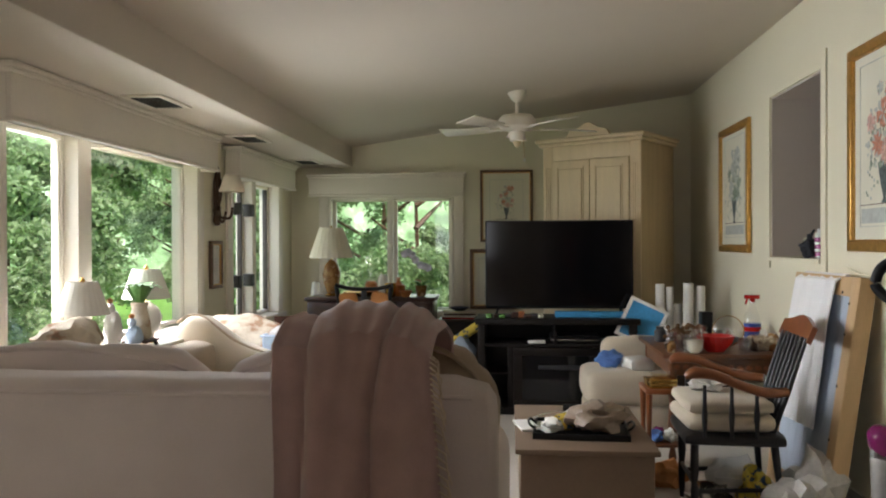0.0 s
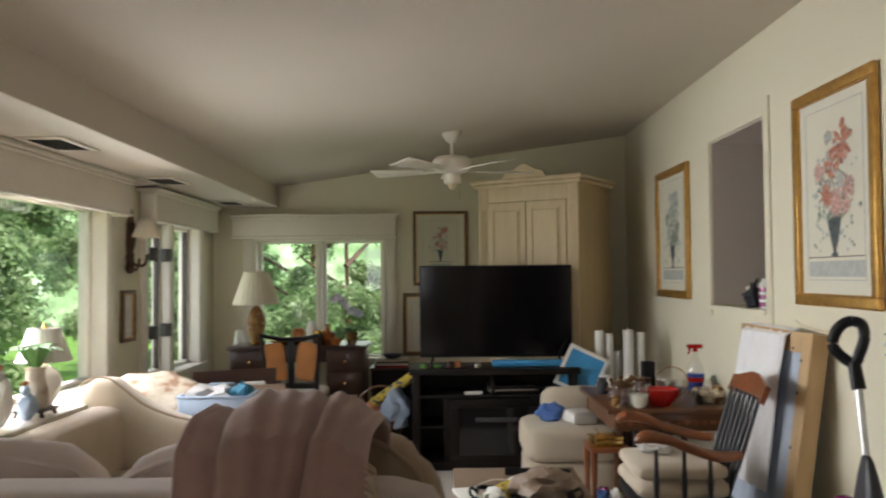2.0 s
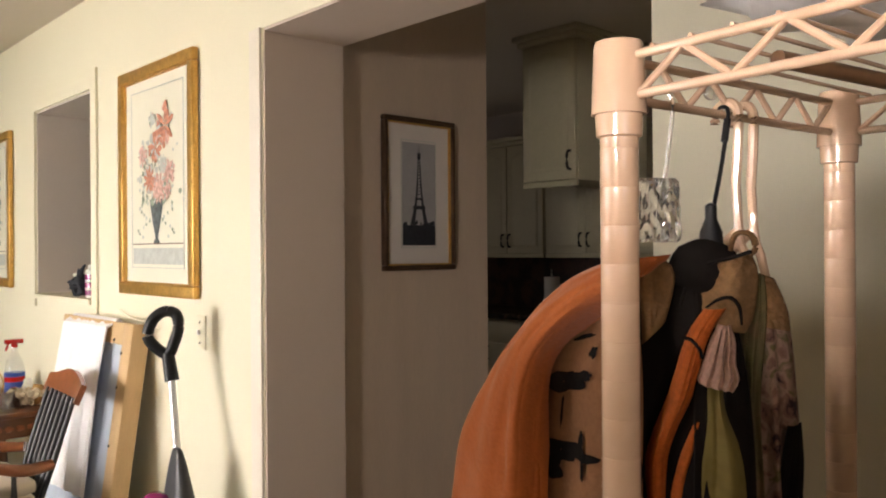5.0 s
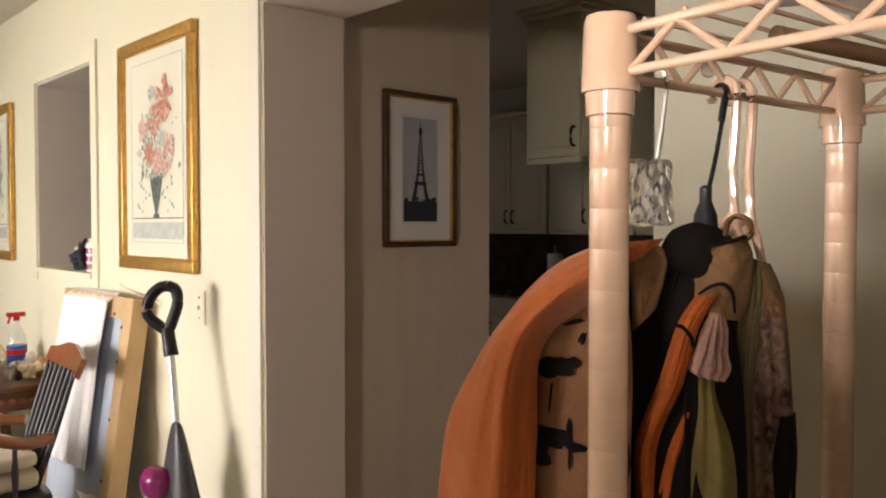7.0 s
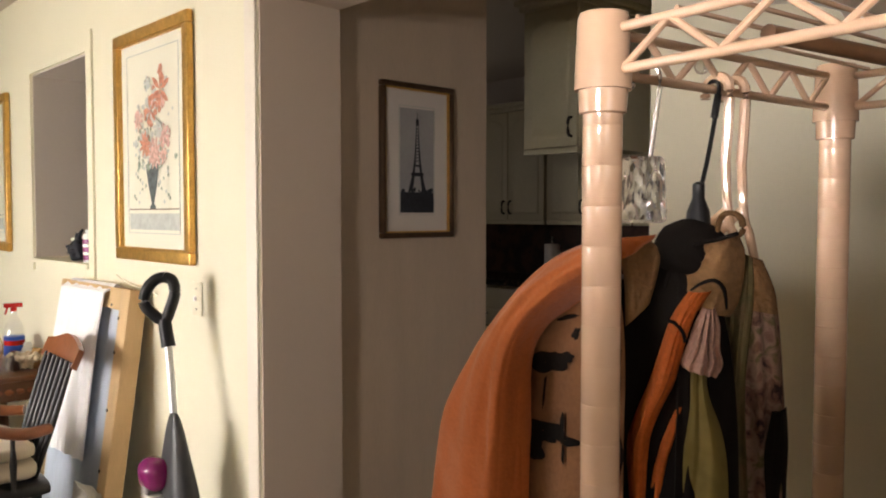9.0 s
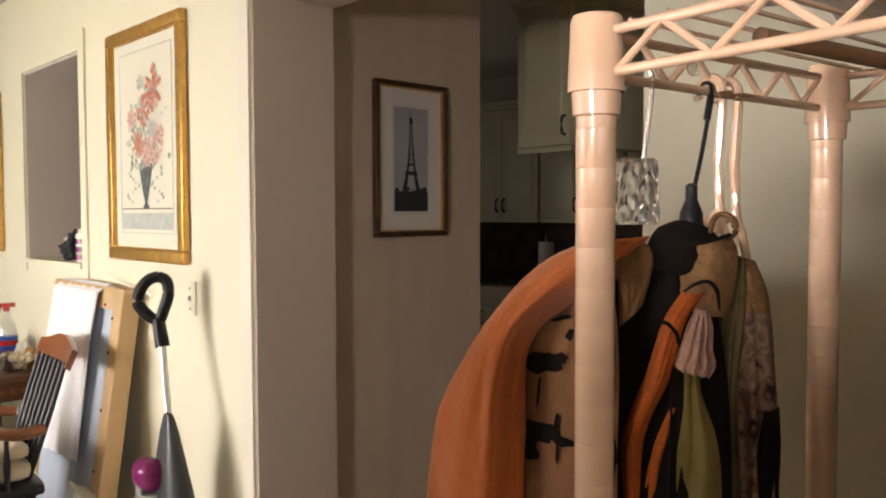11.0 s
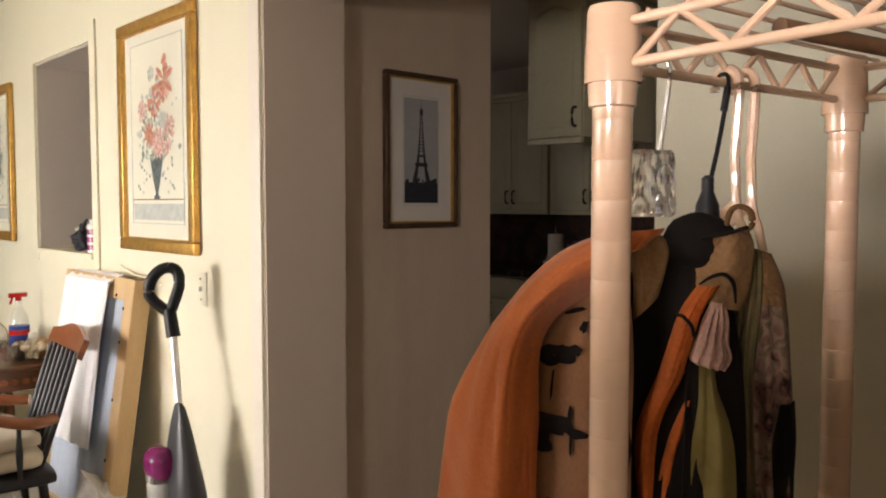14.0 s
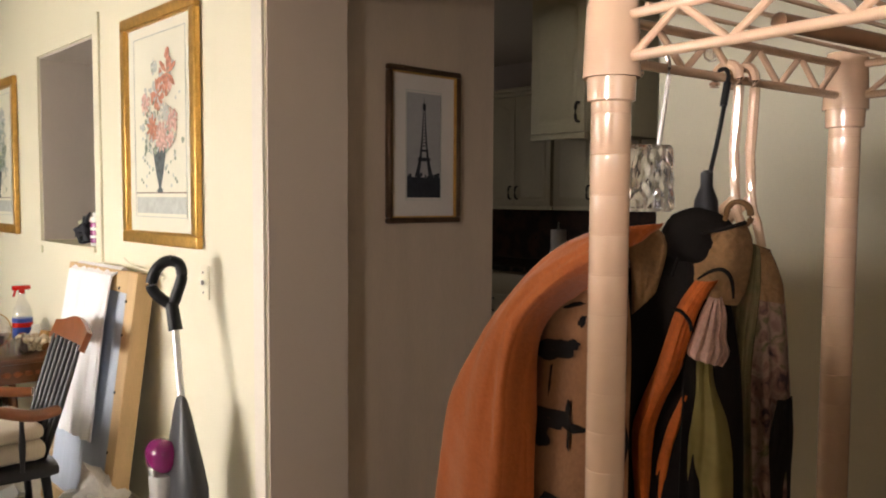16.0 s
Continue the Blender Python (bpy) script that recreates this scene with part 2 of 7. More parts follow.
M["olive"] = blotch("olive_and_rust_cloth", [(0.36, (0.10, 0.075, 0.018)), (0.52, (0.15, 0.115, 0.035)), (0.62, (0.16, 0.085, 0.03)), (0.75, (0.055, 0.035, 0.016))], 14, 0.9, 0.35, 3.0, 0.3, 0.8)
M["olivedark"] = blotch("dull_olive_cloth", [(0.36, (0.055, 0.045, 0.018)), (0.52, (0.09, 0.07, 0.03)), (0.66, (0.12, 0.075, 0.04))], 30, 0.9, 0.35, 4.0, 0.3, 0.8)
M["darkrod"] = mat("dark_stained_dowel", (0.17, 0.085, 0.04), 0.5, var=0.2, scale=6, fine=80)
M["greycup"] = mat("cloudy_grey_plastic", (0.42, 0.40, 0.38), 0.25, var=0.12, scale=12, fine=60)
M["lace"] = mat("mauve_lace", (0.30, 0.17, 0.125), 0.95, var=0.35, scale=40, fine=300, bump=0.7)


# ---- mesh helpers ----
def bm_box(*boxes, bevel=0.0, seg=2):
    bm = bmesh.new()
    for x0, x1, y0, y1, z0, z1 in boxes:
        m = Matrix.LocRotScale(((x0 + x1) / 2, (y0 + y1) / 2, (z0 + z1) / 2), None, (abs(x1 - x0), abs(y1 - y0), abs(z1 - z0)))
        bmesh.ops.create_cube(bm, size=1, matrix=m)
    if bevel:
        bmesh.ops.bevel(bm, geom=list(bm.edges), offset=bevel, segments=seg, affect="EDGES", profile=0.5)
    return bm


def bm_cyl(p0, p1, r0, r1=None, n=14, bm=None):
    bm = bm or bmesh.new()
    p0, p1 = Vector(p0), Vector(p1)
    d = p1 - p0
    m = Matrix.Translation((p0 + p1) / 2) @ d.to_track_quat("Z", "Y").to_matrix().to_4x4()
    bmesh.ops.create_cone(bm, cap_ends=True, segments=n, radius1=r0, radius2=r0 if r1 is None else r1, depth=d.length, matrix=m)
    return bm


def bm_lathe(profile, n=24, loc=(0, 0, 0), wob=0.0):
    bm = bmesh.new()
    rings = []
    for r, z in profile:
        rings.append([bm.verts.new((loc[0] + r * (1 + wob * math.cos(24 * math.tau * i / n)) * math.cos(math.tau * i / n), loc[1] + r * (1 + wob * math.cos(24 * math.tau * i / n)) * math.sin(math.tau * i / n), loc[2] + z)) for i in range(n)])
    for a, b in zip(rings, rings[1:]):
        for i in range(n):
            bm.faces.new((a[i], a[(i + 1) % n], b[(i + 1) % n], b[i]))
    if profile[0][0] > 1e-4:
        bm.faces.new(list(reversed(rings[0])))
    if profile[-1][0] > 1e-4:
        bm.faces.new(rings[-1])
    bmesh.ops.remove_doubles(bm, verts=bm.verts, dist=1e-5)
    bmesh.ops.recalc_face_normals(bm, faces=bm.faces)
    return bm


def smooth_path(pts, k=6):
    pts = [Vector(p) for p in pts]
    out = []
    for i in range(len(pts) - 1):
        a, b, c, d = pts[max(i - 1, 0)], pts[i], pts[i + 1], pts[min(i + 2, len(pts) - 1)]
        for j in range(k):
            t = j / k
            out.append(0.5 * ((2 * b) + (c - a) * t + (2 * a - 5 * b + 4 * c - d) * t * t + (3 * b - a - 3 * c + d) * t ** 3))
    return out + [pts[-1]]


def bm_tube(pts, r, n=8, bm=None, k=0, flat=1.0):
    """A rod swept along points; r a radius or a list of them."""
    bm = bm or bmesh.new()
    pts = smooth_path(pts, k) if k else [Vector(p) for p in pts]
    rs = r if isinstance(r, (list, tuple)) else [r, r]
    rings = []
    for i, p in enumerate(pts):
        d = (pts[min(i + 1, len(pts) - 1)] - pts[max(i - 1, 0)]).normalized()
        q = d.to_track_quat("Z", "Y").to_matrix()
        u = i / (len(pts) - 1) * (len(rs) - 1)
        j = min(int(u), len(rs) - 2)
        rr = rs[j] + (rs[j + 1] - rs[j]) * (u - j)
        rings.append([bm.verts.new(p + q @ Vector((rr * math.cos(math.tau * a / n), rr * flat * math.sin(math.tau * a / n), 0))) for a in range(n)])
    for a, b in zip(rings, rings[1:]):
        for i in range(n):
            bm.faces.new((a[i], a[(i + 1) % n], b[(i + 1) % n], b[i]))
    bm.faces.new(list(reversed(rings[0]))), bm.faces.new(rings[-1])
    return bm


def bm_soft(w, d, h, r=0.05, puff=0.03, seed=0.0, rough=0.006, cuts=9):
    """A soft cushion-like block centred on its base."""
    bm = bmesh.new()
    bmesh.ops.create_cube(bm, size=1)
    bmesh.ops.subdivide_edges(bm, edges=list(bm.edges), cuts=cuts, use_grid_fill=True)
    half = Vector((w / 2, d / 2, h / 2))
    r = min(r, *(half * 0.98))
    for v in bm.verts:
        p = Vector([2 * v.co[i] * half[i] for i in range(3)])
        q = Vector([max(-half[i] + r, min(half[i] - r, p[i])) for i in range(3)])
        o = p - q
        p = q + (o.normalized() * r if o.length > 1e-6 else o)
        fx, fy, fz = 1 - abs(2 * v.co.x) ** 2, 1 - abs(2 * v.co.y) ** 2, 1 - abs(2 * v.co.z) ** 2
        p += Vector((math.copysign(puff * fy * fz, p.x) * (abs(v.co.x) > 0.49), math.copysign(puff * fx * fz, p.y) * (abs(v.co.y) > 0.49), math.copysign(puff * fx * fy, p.z) * (abs(v.co.z) > 0.49)))
        p += rough * Vector(noise.noise_vector(p * 9 + Vector((seed, seed * 2, 0))))
        v.co = p + Vector((0, 0, half.z))
    return bm


def bm_sheet(fn, nu, nv, thick=0.0):
    bm = bmesh.new()
    g = [[bm.verts.new(fn(i / nu, j / nv)) for j in range(nv + 1)] for i in range(nu + 1)]
    for i in range(nu):
        for j in range(nv):
            bm.faces.new((g[i][j], g[i + 1][j], g[i + 1][j + 1], g[i][j + 1]))
    if thick:
        bmesh.ops.recalc_face_normals(bm, faces=bm.faces)
        bmesh.ops.solidify(bm, geom=list(bm.faces), thickness=thick)
    return bm


def bm_blob(rx, ry, rz, seed=0.0, rough=0.3, sub=3):
    bm = bmesh.new()
    bmesh.ops.create_icosphere(bm, subdivisions=sub, radius=1)
    for v in bm.verts:
        k = 1 + rough * noise.noise(v.co * 1.8 + Vector((seed, 0, 0))) + rough * 0.5 * noise.noise(v.co * 5 + Vector((0, seed, 0)))
        v.co = Vector((v.co.x * rx * k, v.co.y * ry * k, max(-1, v.co.z * k) * rz + rz))
    return bm


def moved(bm, m):
    bmesh.ops.transform(bm, matrix=m, verts=bm.verts)
    return bm


def joined(*bms):
    out = bmesh.new()
    for b in bms:
        me = bpy.data.meshes.new("tmp")
        b.to_mesh(me)
        out.from_mesh(me)
        bpy.data.meshes.remove(me)
        b.free()
    return out


def mesh_of(name, bm, material, smooth):
    me = bpy.data.meshes.new(name)
    bm.to_mesh(me)
    bm.free()
    if smooth:
        me.polygons.foreach_set("use_smooth", [True] * len(me.polygons))
        me.set_sharp_from_angle(angle=radians(40))
    me.materials.append(material)
    return me


def part(name, bm, material, parent, label="", smooth=True):
    ob = new(name, mesh_of(name, bm, material, smooth))
    ob.parent = parent
    return tagged(ob, label)


def thing(name, label, category, loc=(0, 0, 0), rz=0.0, group="", kind=""):
    ob = new(name)
    ob.empty_display_size = 0.1
    ob.matrix_basis = pose(*loc, 0, 0, rz)
    return tagged(ob, label, category, group, kind)


def solo(name, bm, material, label, category, loc=(0, 0, 0), rz=0.0, group="", kind="", smooth=True):
    ob = new(name, mesh_of(name, bm, material, smooth))
    ob.matrix_basis = pose(*loc, 0, 0, rz)
    return tagged(ob, label, category, group, kind)


def structure(name, bm, material, label, category):
    return solo(name, bm, material, label, category, kind="structure", smooth=False)


def pierced(a0, a1, z0, z1, holes):
    """Rectangles (a, z) that fill a wall round its holes (a0, a1, z0, z1)."""
    out, a = [], a0
    for h0, h1, b, t in sorted(holes):
        if h0 > a:
            out.append((a, h0, z0, z1))
        if b > z0:
            out.append((h0, h1, z0, b))
        if t < z1:
            out.append((h0, h1, t, z1))
        a = h1
    out.append((a, a1, z0, z1))
    return out


# ---- structure ----
NEARW, BIGW, SIDEW, BACKW = (-0.35, 0.25, 1.38, 1.80), (2.84, 4.76, 0.80, 1.80), (5.36, 6.50, 0.72, 1.78), (-1.64, -0.54, 0.70, 1.70)
NICHE, OPENING = (4.02, 4.80, 1.20, 2.13), (1.20, 2.58, FZ, 2.11)


def zc(x):
    """Height of the sloping ceiling."""
    return 2.545 + 0.140 * (x - XR)


structure("floor", bm_box((XL - 0.15, XR, YN, YB + 0.15, FZ - 0.1, FZ)), M["carpet"], "pale worn wall-to-wall carpet", "floor")
structure("floor_kitchen", bm_box((XR + 0.002, 6.0, -1.5, 5.2, FZ - 0.1, FZ - 0.002)), M["tilefloor"], "dark brown kitchen and hall floor", "floor")
structure("wall_left", bm_box(*[(XL - 0.15, XL, a, b, z, t) for a, b, z, t in pierced(YN, YB + 0.15, FZ, 2.3, [NEARW, BIGW, SIDEW])]), M["wall"], "cream painted wall with three windows", "wall")
structure("wall_back", bm_box(*[(a, b, YB, YB + 0.15, z, t) for a, b, z, t in pierced(XL, XR + 0.30, FZ, 2.7, [BACKW])]), M["wall"], "cream painted end wall with a double window", "wall")
structure("wall_right", bm_box(*[(XR, XR + 0.305, a, b, z, t) for a, b, z, t in pierced(1.20, YB, FZ, 2.7, [OPENING, NICHE])]), M["wall"], "cream painted wall with a wide opening and a niche", "wall")
# out-of-view partition, added to block rear light; tan paper dims the bounce
structure("wall_nook_blocker", bm_box((0.46, 0.54, YN, 0.16, FZ, 2.36)), M["paper"], "unseen tan papered partition added to keep light off the rack", "wall")
plan = ((XR, 1.19), (3.65, 0.176), (3.70, 0.29), (1.75, 1.33))     # runs off at a slant that sheds the big window's light, its free end splayed
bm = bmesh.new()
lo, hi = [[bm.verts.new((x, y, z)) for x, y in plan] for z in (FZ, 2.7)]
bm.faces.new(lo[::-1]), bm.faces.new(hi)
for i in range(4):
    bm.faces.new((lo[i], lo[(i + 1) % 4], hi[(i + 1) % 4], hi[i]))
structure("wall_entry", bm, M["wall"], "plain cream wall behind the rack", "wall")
structure("ceiling_entry", bm_box((XR, 1.781, YN, 1.19, 2.54, 2.64)), M["ceiling"], "flat ceiling behind the rack", "ceiling")
# unseen closing wall; its tan paper is there to dim bounced light
structure("wall_entry_return", bm_box((3.64, 3.76, -1.38, 0.175, FZ, 2.7), (XR, XR + 0.305, YN, -1.38, FZ, 2.7)), M["paper"], "unseen closing wall, papered tan to dim bounced light", "wall")
# out-of-view half wall, added so its shadow covers the lower rack
structure("wall_half_blocker", bm_box((-0.66, -0.56, -0.85, 0.66, FZ, 1.50), bevel=0.004), M["wall"], "unseen half-height partition added to shade the rack", "wall")
structure("wall_near", bm_box((XL, XR, YN - 0.15, YN, FZ, 2.7)), M["wall"], "plain cream painted wall", "wall")
# reveals of the openings in the thick wall, darker than its faces
structure("trim_opening_lining", bm_box((XR + 0.003, XR + 0.305, 2.574, 2.5799, FZ, 2.106), (XR + 0.003, XR + 0.305, 1.20, 2.574, 2.102, 2.1099)), M["jamb"], "beige lining of the opening, darker than the wall face", "trim")
structure("trim_niche_lining", bm_box((XR + 0.003, XR + 0.30, 4.794, 4.7999, 1.206, 2.126), (XR + 0.003, XR + 0.30, 4.02, 4.794, 2.122, 2.1299), (XR + 0.003, XR + 0.30, 4.02, 4.026, 1.206, 2.122)), M["dimwall"], "taupe lining of the niche, darker than the wall face", "trim")
structure("trim_niche", bm_box((XR - 0.012, XR - 0.001, 3.955, 4.018, 1.14, 2.22), (XR - 0.012, XR - 0.001, 4.802, 4.865, 1.14, 2.19), (XR - 0.012, XR - 0.001, 4.018, 4.802, 2.132, 2.19), (XR - 0.018, XR + 0.30, 4.027, 4.793, 1.18, 1.203), bevel=0.002), M["wall"], "flat painted casing round the niche", "trim")
structure("trim_opening", bm_box((XR - 0.010, XR - 0.001, 2.584, 2.60, FZ, 2.112), (XR - 0.006, XR - 0.001, 2.60, 2.655, FZ, 2.112), bevel=0.002), M["trim"], "narrow painted casing of the opening", "trim")
bm = bmesh.new()
q = [bm.verts.new((x, y, zc(x) + dz)) for dz in (0, 0.12) for x, y in ((-1.50, YN), (XR, YN), (XR, YB), (-1.50, YB))]
for f in ((3, 2, 1, 0), (4, 5, 6, 7), (0, 1, 5, 4), (1, 2, 6, 5), (2, 3, 7, 6), (3, 0, 4, 7)):
    bm.faces.new([q[i] for i in f])
structure("ceiling", bm, M["ceiling"], "sloping off-white painted ceiling", "ceiling")
structure("ceiling_soffit", bm_box((XL, -1.43, YN, YB, 1.96, 2.3), bevel=0.004), M["ceiling"], "dropped soffit along the window wall", "ceiling")

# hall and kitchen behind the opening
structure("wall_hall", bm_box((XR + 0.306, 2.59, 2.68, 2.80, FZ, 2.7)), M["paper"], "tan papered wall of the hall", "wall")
structure("wall_hall_return", bm_box((2.47, 2.59, 2.801, 5.2, FZ, 2.7), (1.781, 2.469, 5.0, 5.12, FZ, 2.7)), M["dimwall"], "plain taupe wall behind the hall", "wall")
structure("wall_kitchen_far", bm_box((5.0, 5.12, -1.5, 5.2, FZ, 2.7)), M["dimwall"], "dim taupe kitchen wall", "wall")
structure("wall_kitchen_end", bm_box((2.6, 5.0, 5.08, 5.2, FZ, 2.7)), M["dimwall"], "dim taupe kitchen end wall", "wall")
# unseen too, tan for the same dimmer bounce in the entry
structure("wall_entry_end", bm_box((1.782, 5.0, -1.5, -1.38, FZ, 2.7)), M["paper"], "unseen end wall of the entry, papered tan to dim bounced light", "wall")
structure("ceiling_kitchen", bm_box((1.781, 5.12, -1.5, 5.2, 2.5, 2.6)), M["ceiling"], "flat kitchen ceiling", "ceiling")
structure("baseboard", bm_box((XR - 0.014, XR - 0.001, 2.67, YB - 0.01, FZ, FZ + 0.09), (XL + 0.001, XL + 0.014, YN, YB - 0.01, FZ, FZ + 0.09), (XL + 0.02, XR - 0.02, YB - 0.014, YB - 0.001, FZ, FZ + 0.09), bevel=0.003), M["trim"], "white painted baseboard", "baseboard")


def window(name, label, axis, at, hole, splits, inward, sash=0.022, post=0.045, strips="bronze"):
    """A casement window: white lining and casing, dark sashes and panes. axis 'x': in a wall of constant x."""
    w = thing(name, label, "window", kind="structure")
    a0, a1, z0, z1 = hole

    def bx(a, b, d0, d1, z, t):
        d0, d1 = at + inward * d0, at + inward * d1
        return (min(d0, d1), max(d0, d1), a, b, z, t) if axis == "x" else (a, b, min(d0, d1), max(d0, d1), z, t)

    c = 0.085
    part("casing", bm_box(bx(a0 - c, a0 - 0.002, 0.001, 0.022, z0 - 0.05, z1 + c), bx(a1 + 0.002, a1 + c, 0.001, 0.022, z0 - 0.05, z1 + c), bx(a0 - 0.002, a1 + 0.002, 0.001, 0.022, z1, z1 + c), bevel=0.004), M["trim"], w)
    part("sill", bm_box(bx(a0 - c - 0.02, a1 + c + 0.02, -0.12, 0.055, z0 - 0.03, z0 + 0.006), bevel=0.004), M["trim"], w)
    part("lining", bm_box(bx(a0, a0 + 0.02, -0.145, 0.02, z0 + 0.008, z1), bx(a1 - 0.02, a1, -0.145, 0.02, z0 + 0.008, z1), bx(a0 + 0.02, a1 - 0.02, -0.145, 0.02, z1 - 0.02, z1), bevel=0.002), M["trim"], w)
    edges = [a0 + 0.02, *splits, a1 - 0.02]
    for s in splits:
        part("mullion", bm_box(bx(s - post, s + post, -0.13, 0.0, z0 + 0.008, z1 - 0.021), bevel=0.004), M["trim"], w)
    for i in range(len(edges) - 1):
        l = edges[i] + (post + 0.002 if i else 0.003)
        r = edges[i + 1] - (post + 0.002 if i < len(edges) - 2 else 0.003)
        zz, tt = z0 + 0.012, z1 - 0.024
        s = part("sash", bm_box(bx(l, l + sash, -0.115, -0.065, zz, tt), bx(r - sash, r, -0.115, -0.065, zz, tt), bx(l + sash, r - sash, -0.115, -0.065, zz, zz + sash), bx(l + sash, r - sash, -0.115, -0.065, tt - sash, tt), bevel=0.004), M["trim"], w, "white painted sash")
        part("spacer", bm_box(bx(l + sash, l + sash + 0.012, -0.108, -0.072, zz + sash, tt - sash), bx(r - sash - 0.012, r - sash, -0.108, -0.072, zz + sash, tt - sash), bevel=0.002), M[strips], s, "thin glazing strip")
        p = part("pane", bm_box(bx(l + sash - 0.005, r - sash + 0.005, -0.094, -0.088, zz + sash - 0.005, tt - sash + 0.005)), M["glass"], s, smooth=False)
        p.visible_shadow = False
    return w


window("window_4", "white-framed window beside the sofa", "x", XL, NEARW, [], 1)
window("window_1", "wide white-framed double window onto bright green garden", "x", XL, BIGW, [3.465], 1, post=0.058, strips="trim")
win2 = window("window_2", "white-framed casement pair with dark hinges", "x", XL, SIDEW, [5.90], 1)
window("window_3", "white-framed double window onto garden greenery", "y", YB, BACKW, [-1.09], -1, sash=0.014, post=0.018, strips="trim")
for y in (5.56, 5.84):
    for z in (1.02, 1.54):
        part("hinge", bm_box((XL - 0.06, XL + 0.012, y - 0.035, y + 0.035, z - 0.045, z + 0.045), bevel=0.006), M["hinge"], win2, "dark metal hinge plate")


def valance(name, along, a0, a1, d, z0, z1, at, inward):
    """A box valance with a bead along its lower edge and a cap above."""
    v = thing(name, "white painted box valance with moulded edges above a window", "valance")

    def bx(a, b, d0, d1, z, t):
        d0, d1 = at + inward * d0, at + inward * d1
        return (min(d0, d1), max(d0, d1), a, b, z, t) if along == "y" else (a, b, min(d0, d1), max(d0, d1), z, t)
    part("board", bm_box(bx(a0, a1, d - 0.02, d, z0, z1), bx(a0, a0 + 0.02, 0.024, d - 0.02, z0, z1), bx(a1 - 0.02, a1, 0.024, d - 0.02, z0, z1), bevel=0.003), M["trim"], v)
    part("lower_bead", bm_box(bx(a0 - 0.006, a1 + 0.006, d - 0.022, d + 0.010, z0, z0 + 0.018), bevel=0.005), M["trim"], v)
    part("cap", bm_box(bx(a0 - 0.02, a1 + 0.02, 0.0, d + 0.022, z1, z1 + 0.022), bx(a0 - 0.010, a1 + 0.010, 0.024, d + 0.012, z1 - 0.018, z1), bevel=0.006), M["trim"], v)
    return v


valance("valance", "y", 2.72, 4.80, 0.13, 1.735, 1.935, XL, 1)
valance("valance", "y", 5.22, 6.60, 0.13, 1.735, 1.925, XL, 1)
valance("valance", "x", -1.79, -0.45, 0.12, 1.70, 1.875, YB, -1)


def ceiling_vent(y):
    v = thing("ceiling_vent", "white soffit air vent with dark louvres", "vent", (-1.70, y, 1.96), group="soffit vents")
    part("frame", bm_box((-0.10, 0.10, -0.17, -0.14, -0.010, -0.001), (-0.10, 0.10, 0.14, 0.17, -0.010, -0.001), (-0.10, -0.07, -0.14, 0.14, -0.010, -0.001), (0.07, 0.10, -0.14, 0.14, -0.010, -0.001), bevel=0.003), M["trim"], v)
    # solid plate, its near-black colour gives the shade behind the louvres
    part("backing", bm_box((-0.07, 0.07, -0.14, 0.14, -0.004, -0.001)), M["vent"], v, "dark plate in place of the shaded opening")
    for i in range(7):
        x = -0.06 + 0.02 * i
        part("louvre", bm_box((x - 0.002, x + 0.002, -0.14, 0.14, -0.011, -0.004)), M["hinge"], v)
    return v


for y in (3.60, 4.95, 6.40):
    ceiling_vent(y)

# ---- garden ----
ground = structure("ground", bm_box((-3000, 3000, -3000, 3000, -0.6, -0.45)), mat("lawn", (0.16, 0.30, 0.05), 0.9, var=0.35, scale=0.8, fine=12, bump=0.4), "bright green lawn outside", "ground")
def leaf_mat(name, c):
    m = mat(name, c, 0.55, var=0.35, scale=1.2, fine=9, bump=0)
    n, l = m.node_tree.nodes, m.node_tree.links
    tl, mx = n.new("ShaderNodeBsdfTranslucent"), n.new("ShaderNodeMixShader")
    mx.inputs[0].default_value = 0.55
    l.new(n["Color Ramp"].outputs[0], tl.inputs[0])
    l.new(n["Principled BSDF"].outputs[0], mx.inputs[1]), l.new(tl.outputs[0], mx.inputs[2]), l.new(mx.outputs[0], n["Material Output"].inputs[0])
    return m


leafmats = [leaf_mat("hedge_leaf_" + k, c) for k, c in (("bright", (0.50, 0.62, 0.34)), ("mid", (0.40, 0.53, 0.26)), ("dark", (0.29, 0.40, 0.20)))]


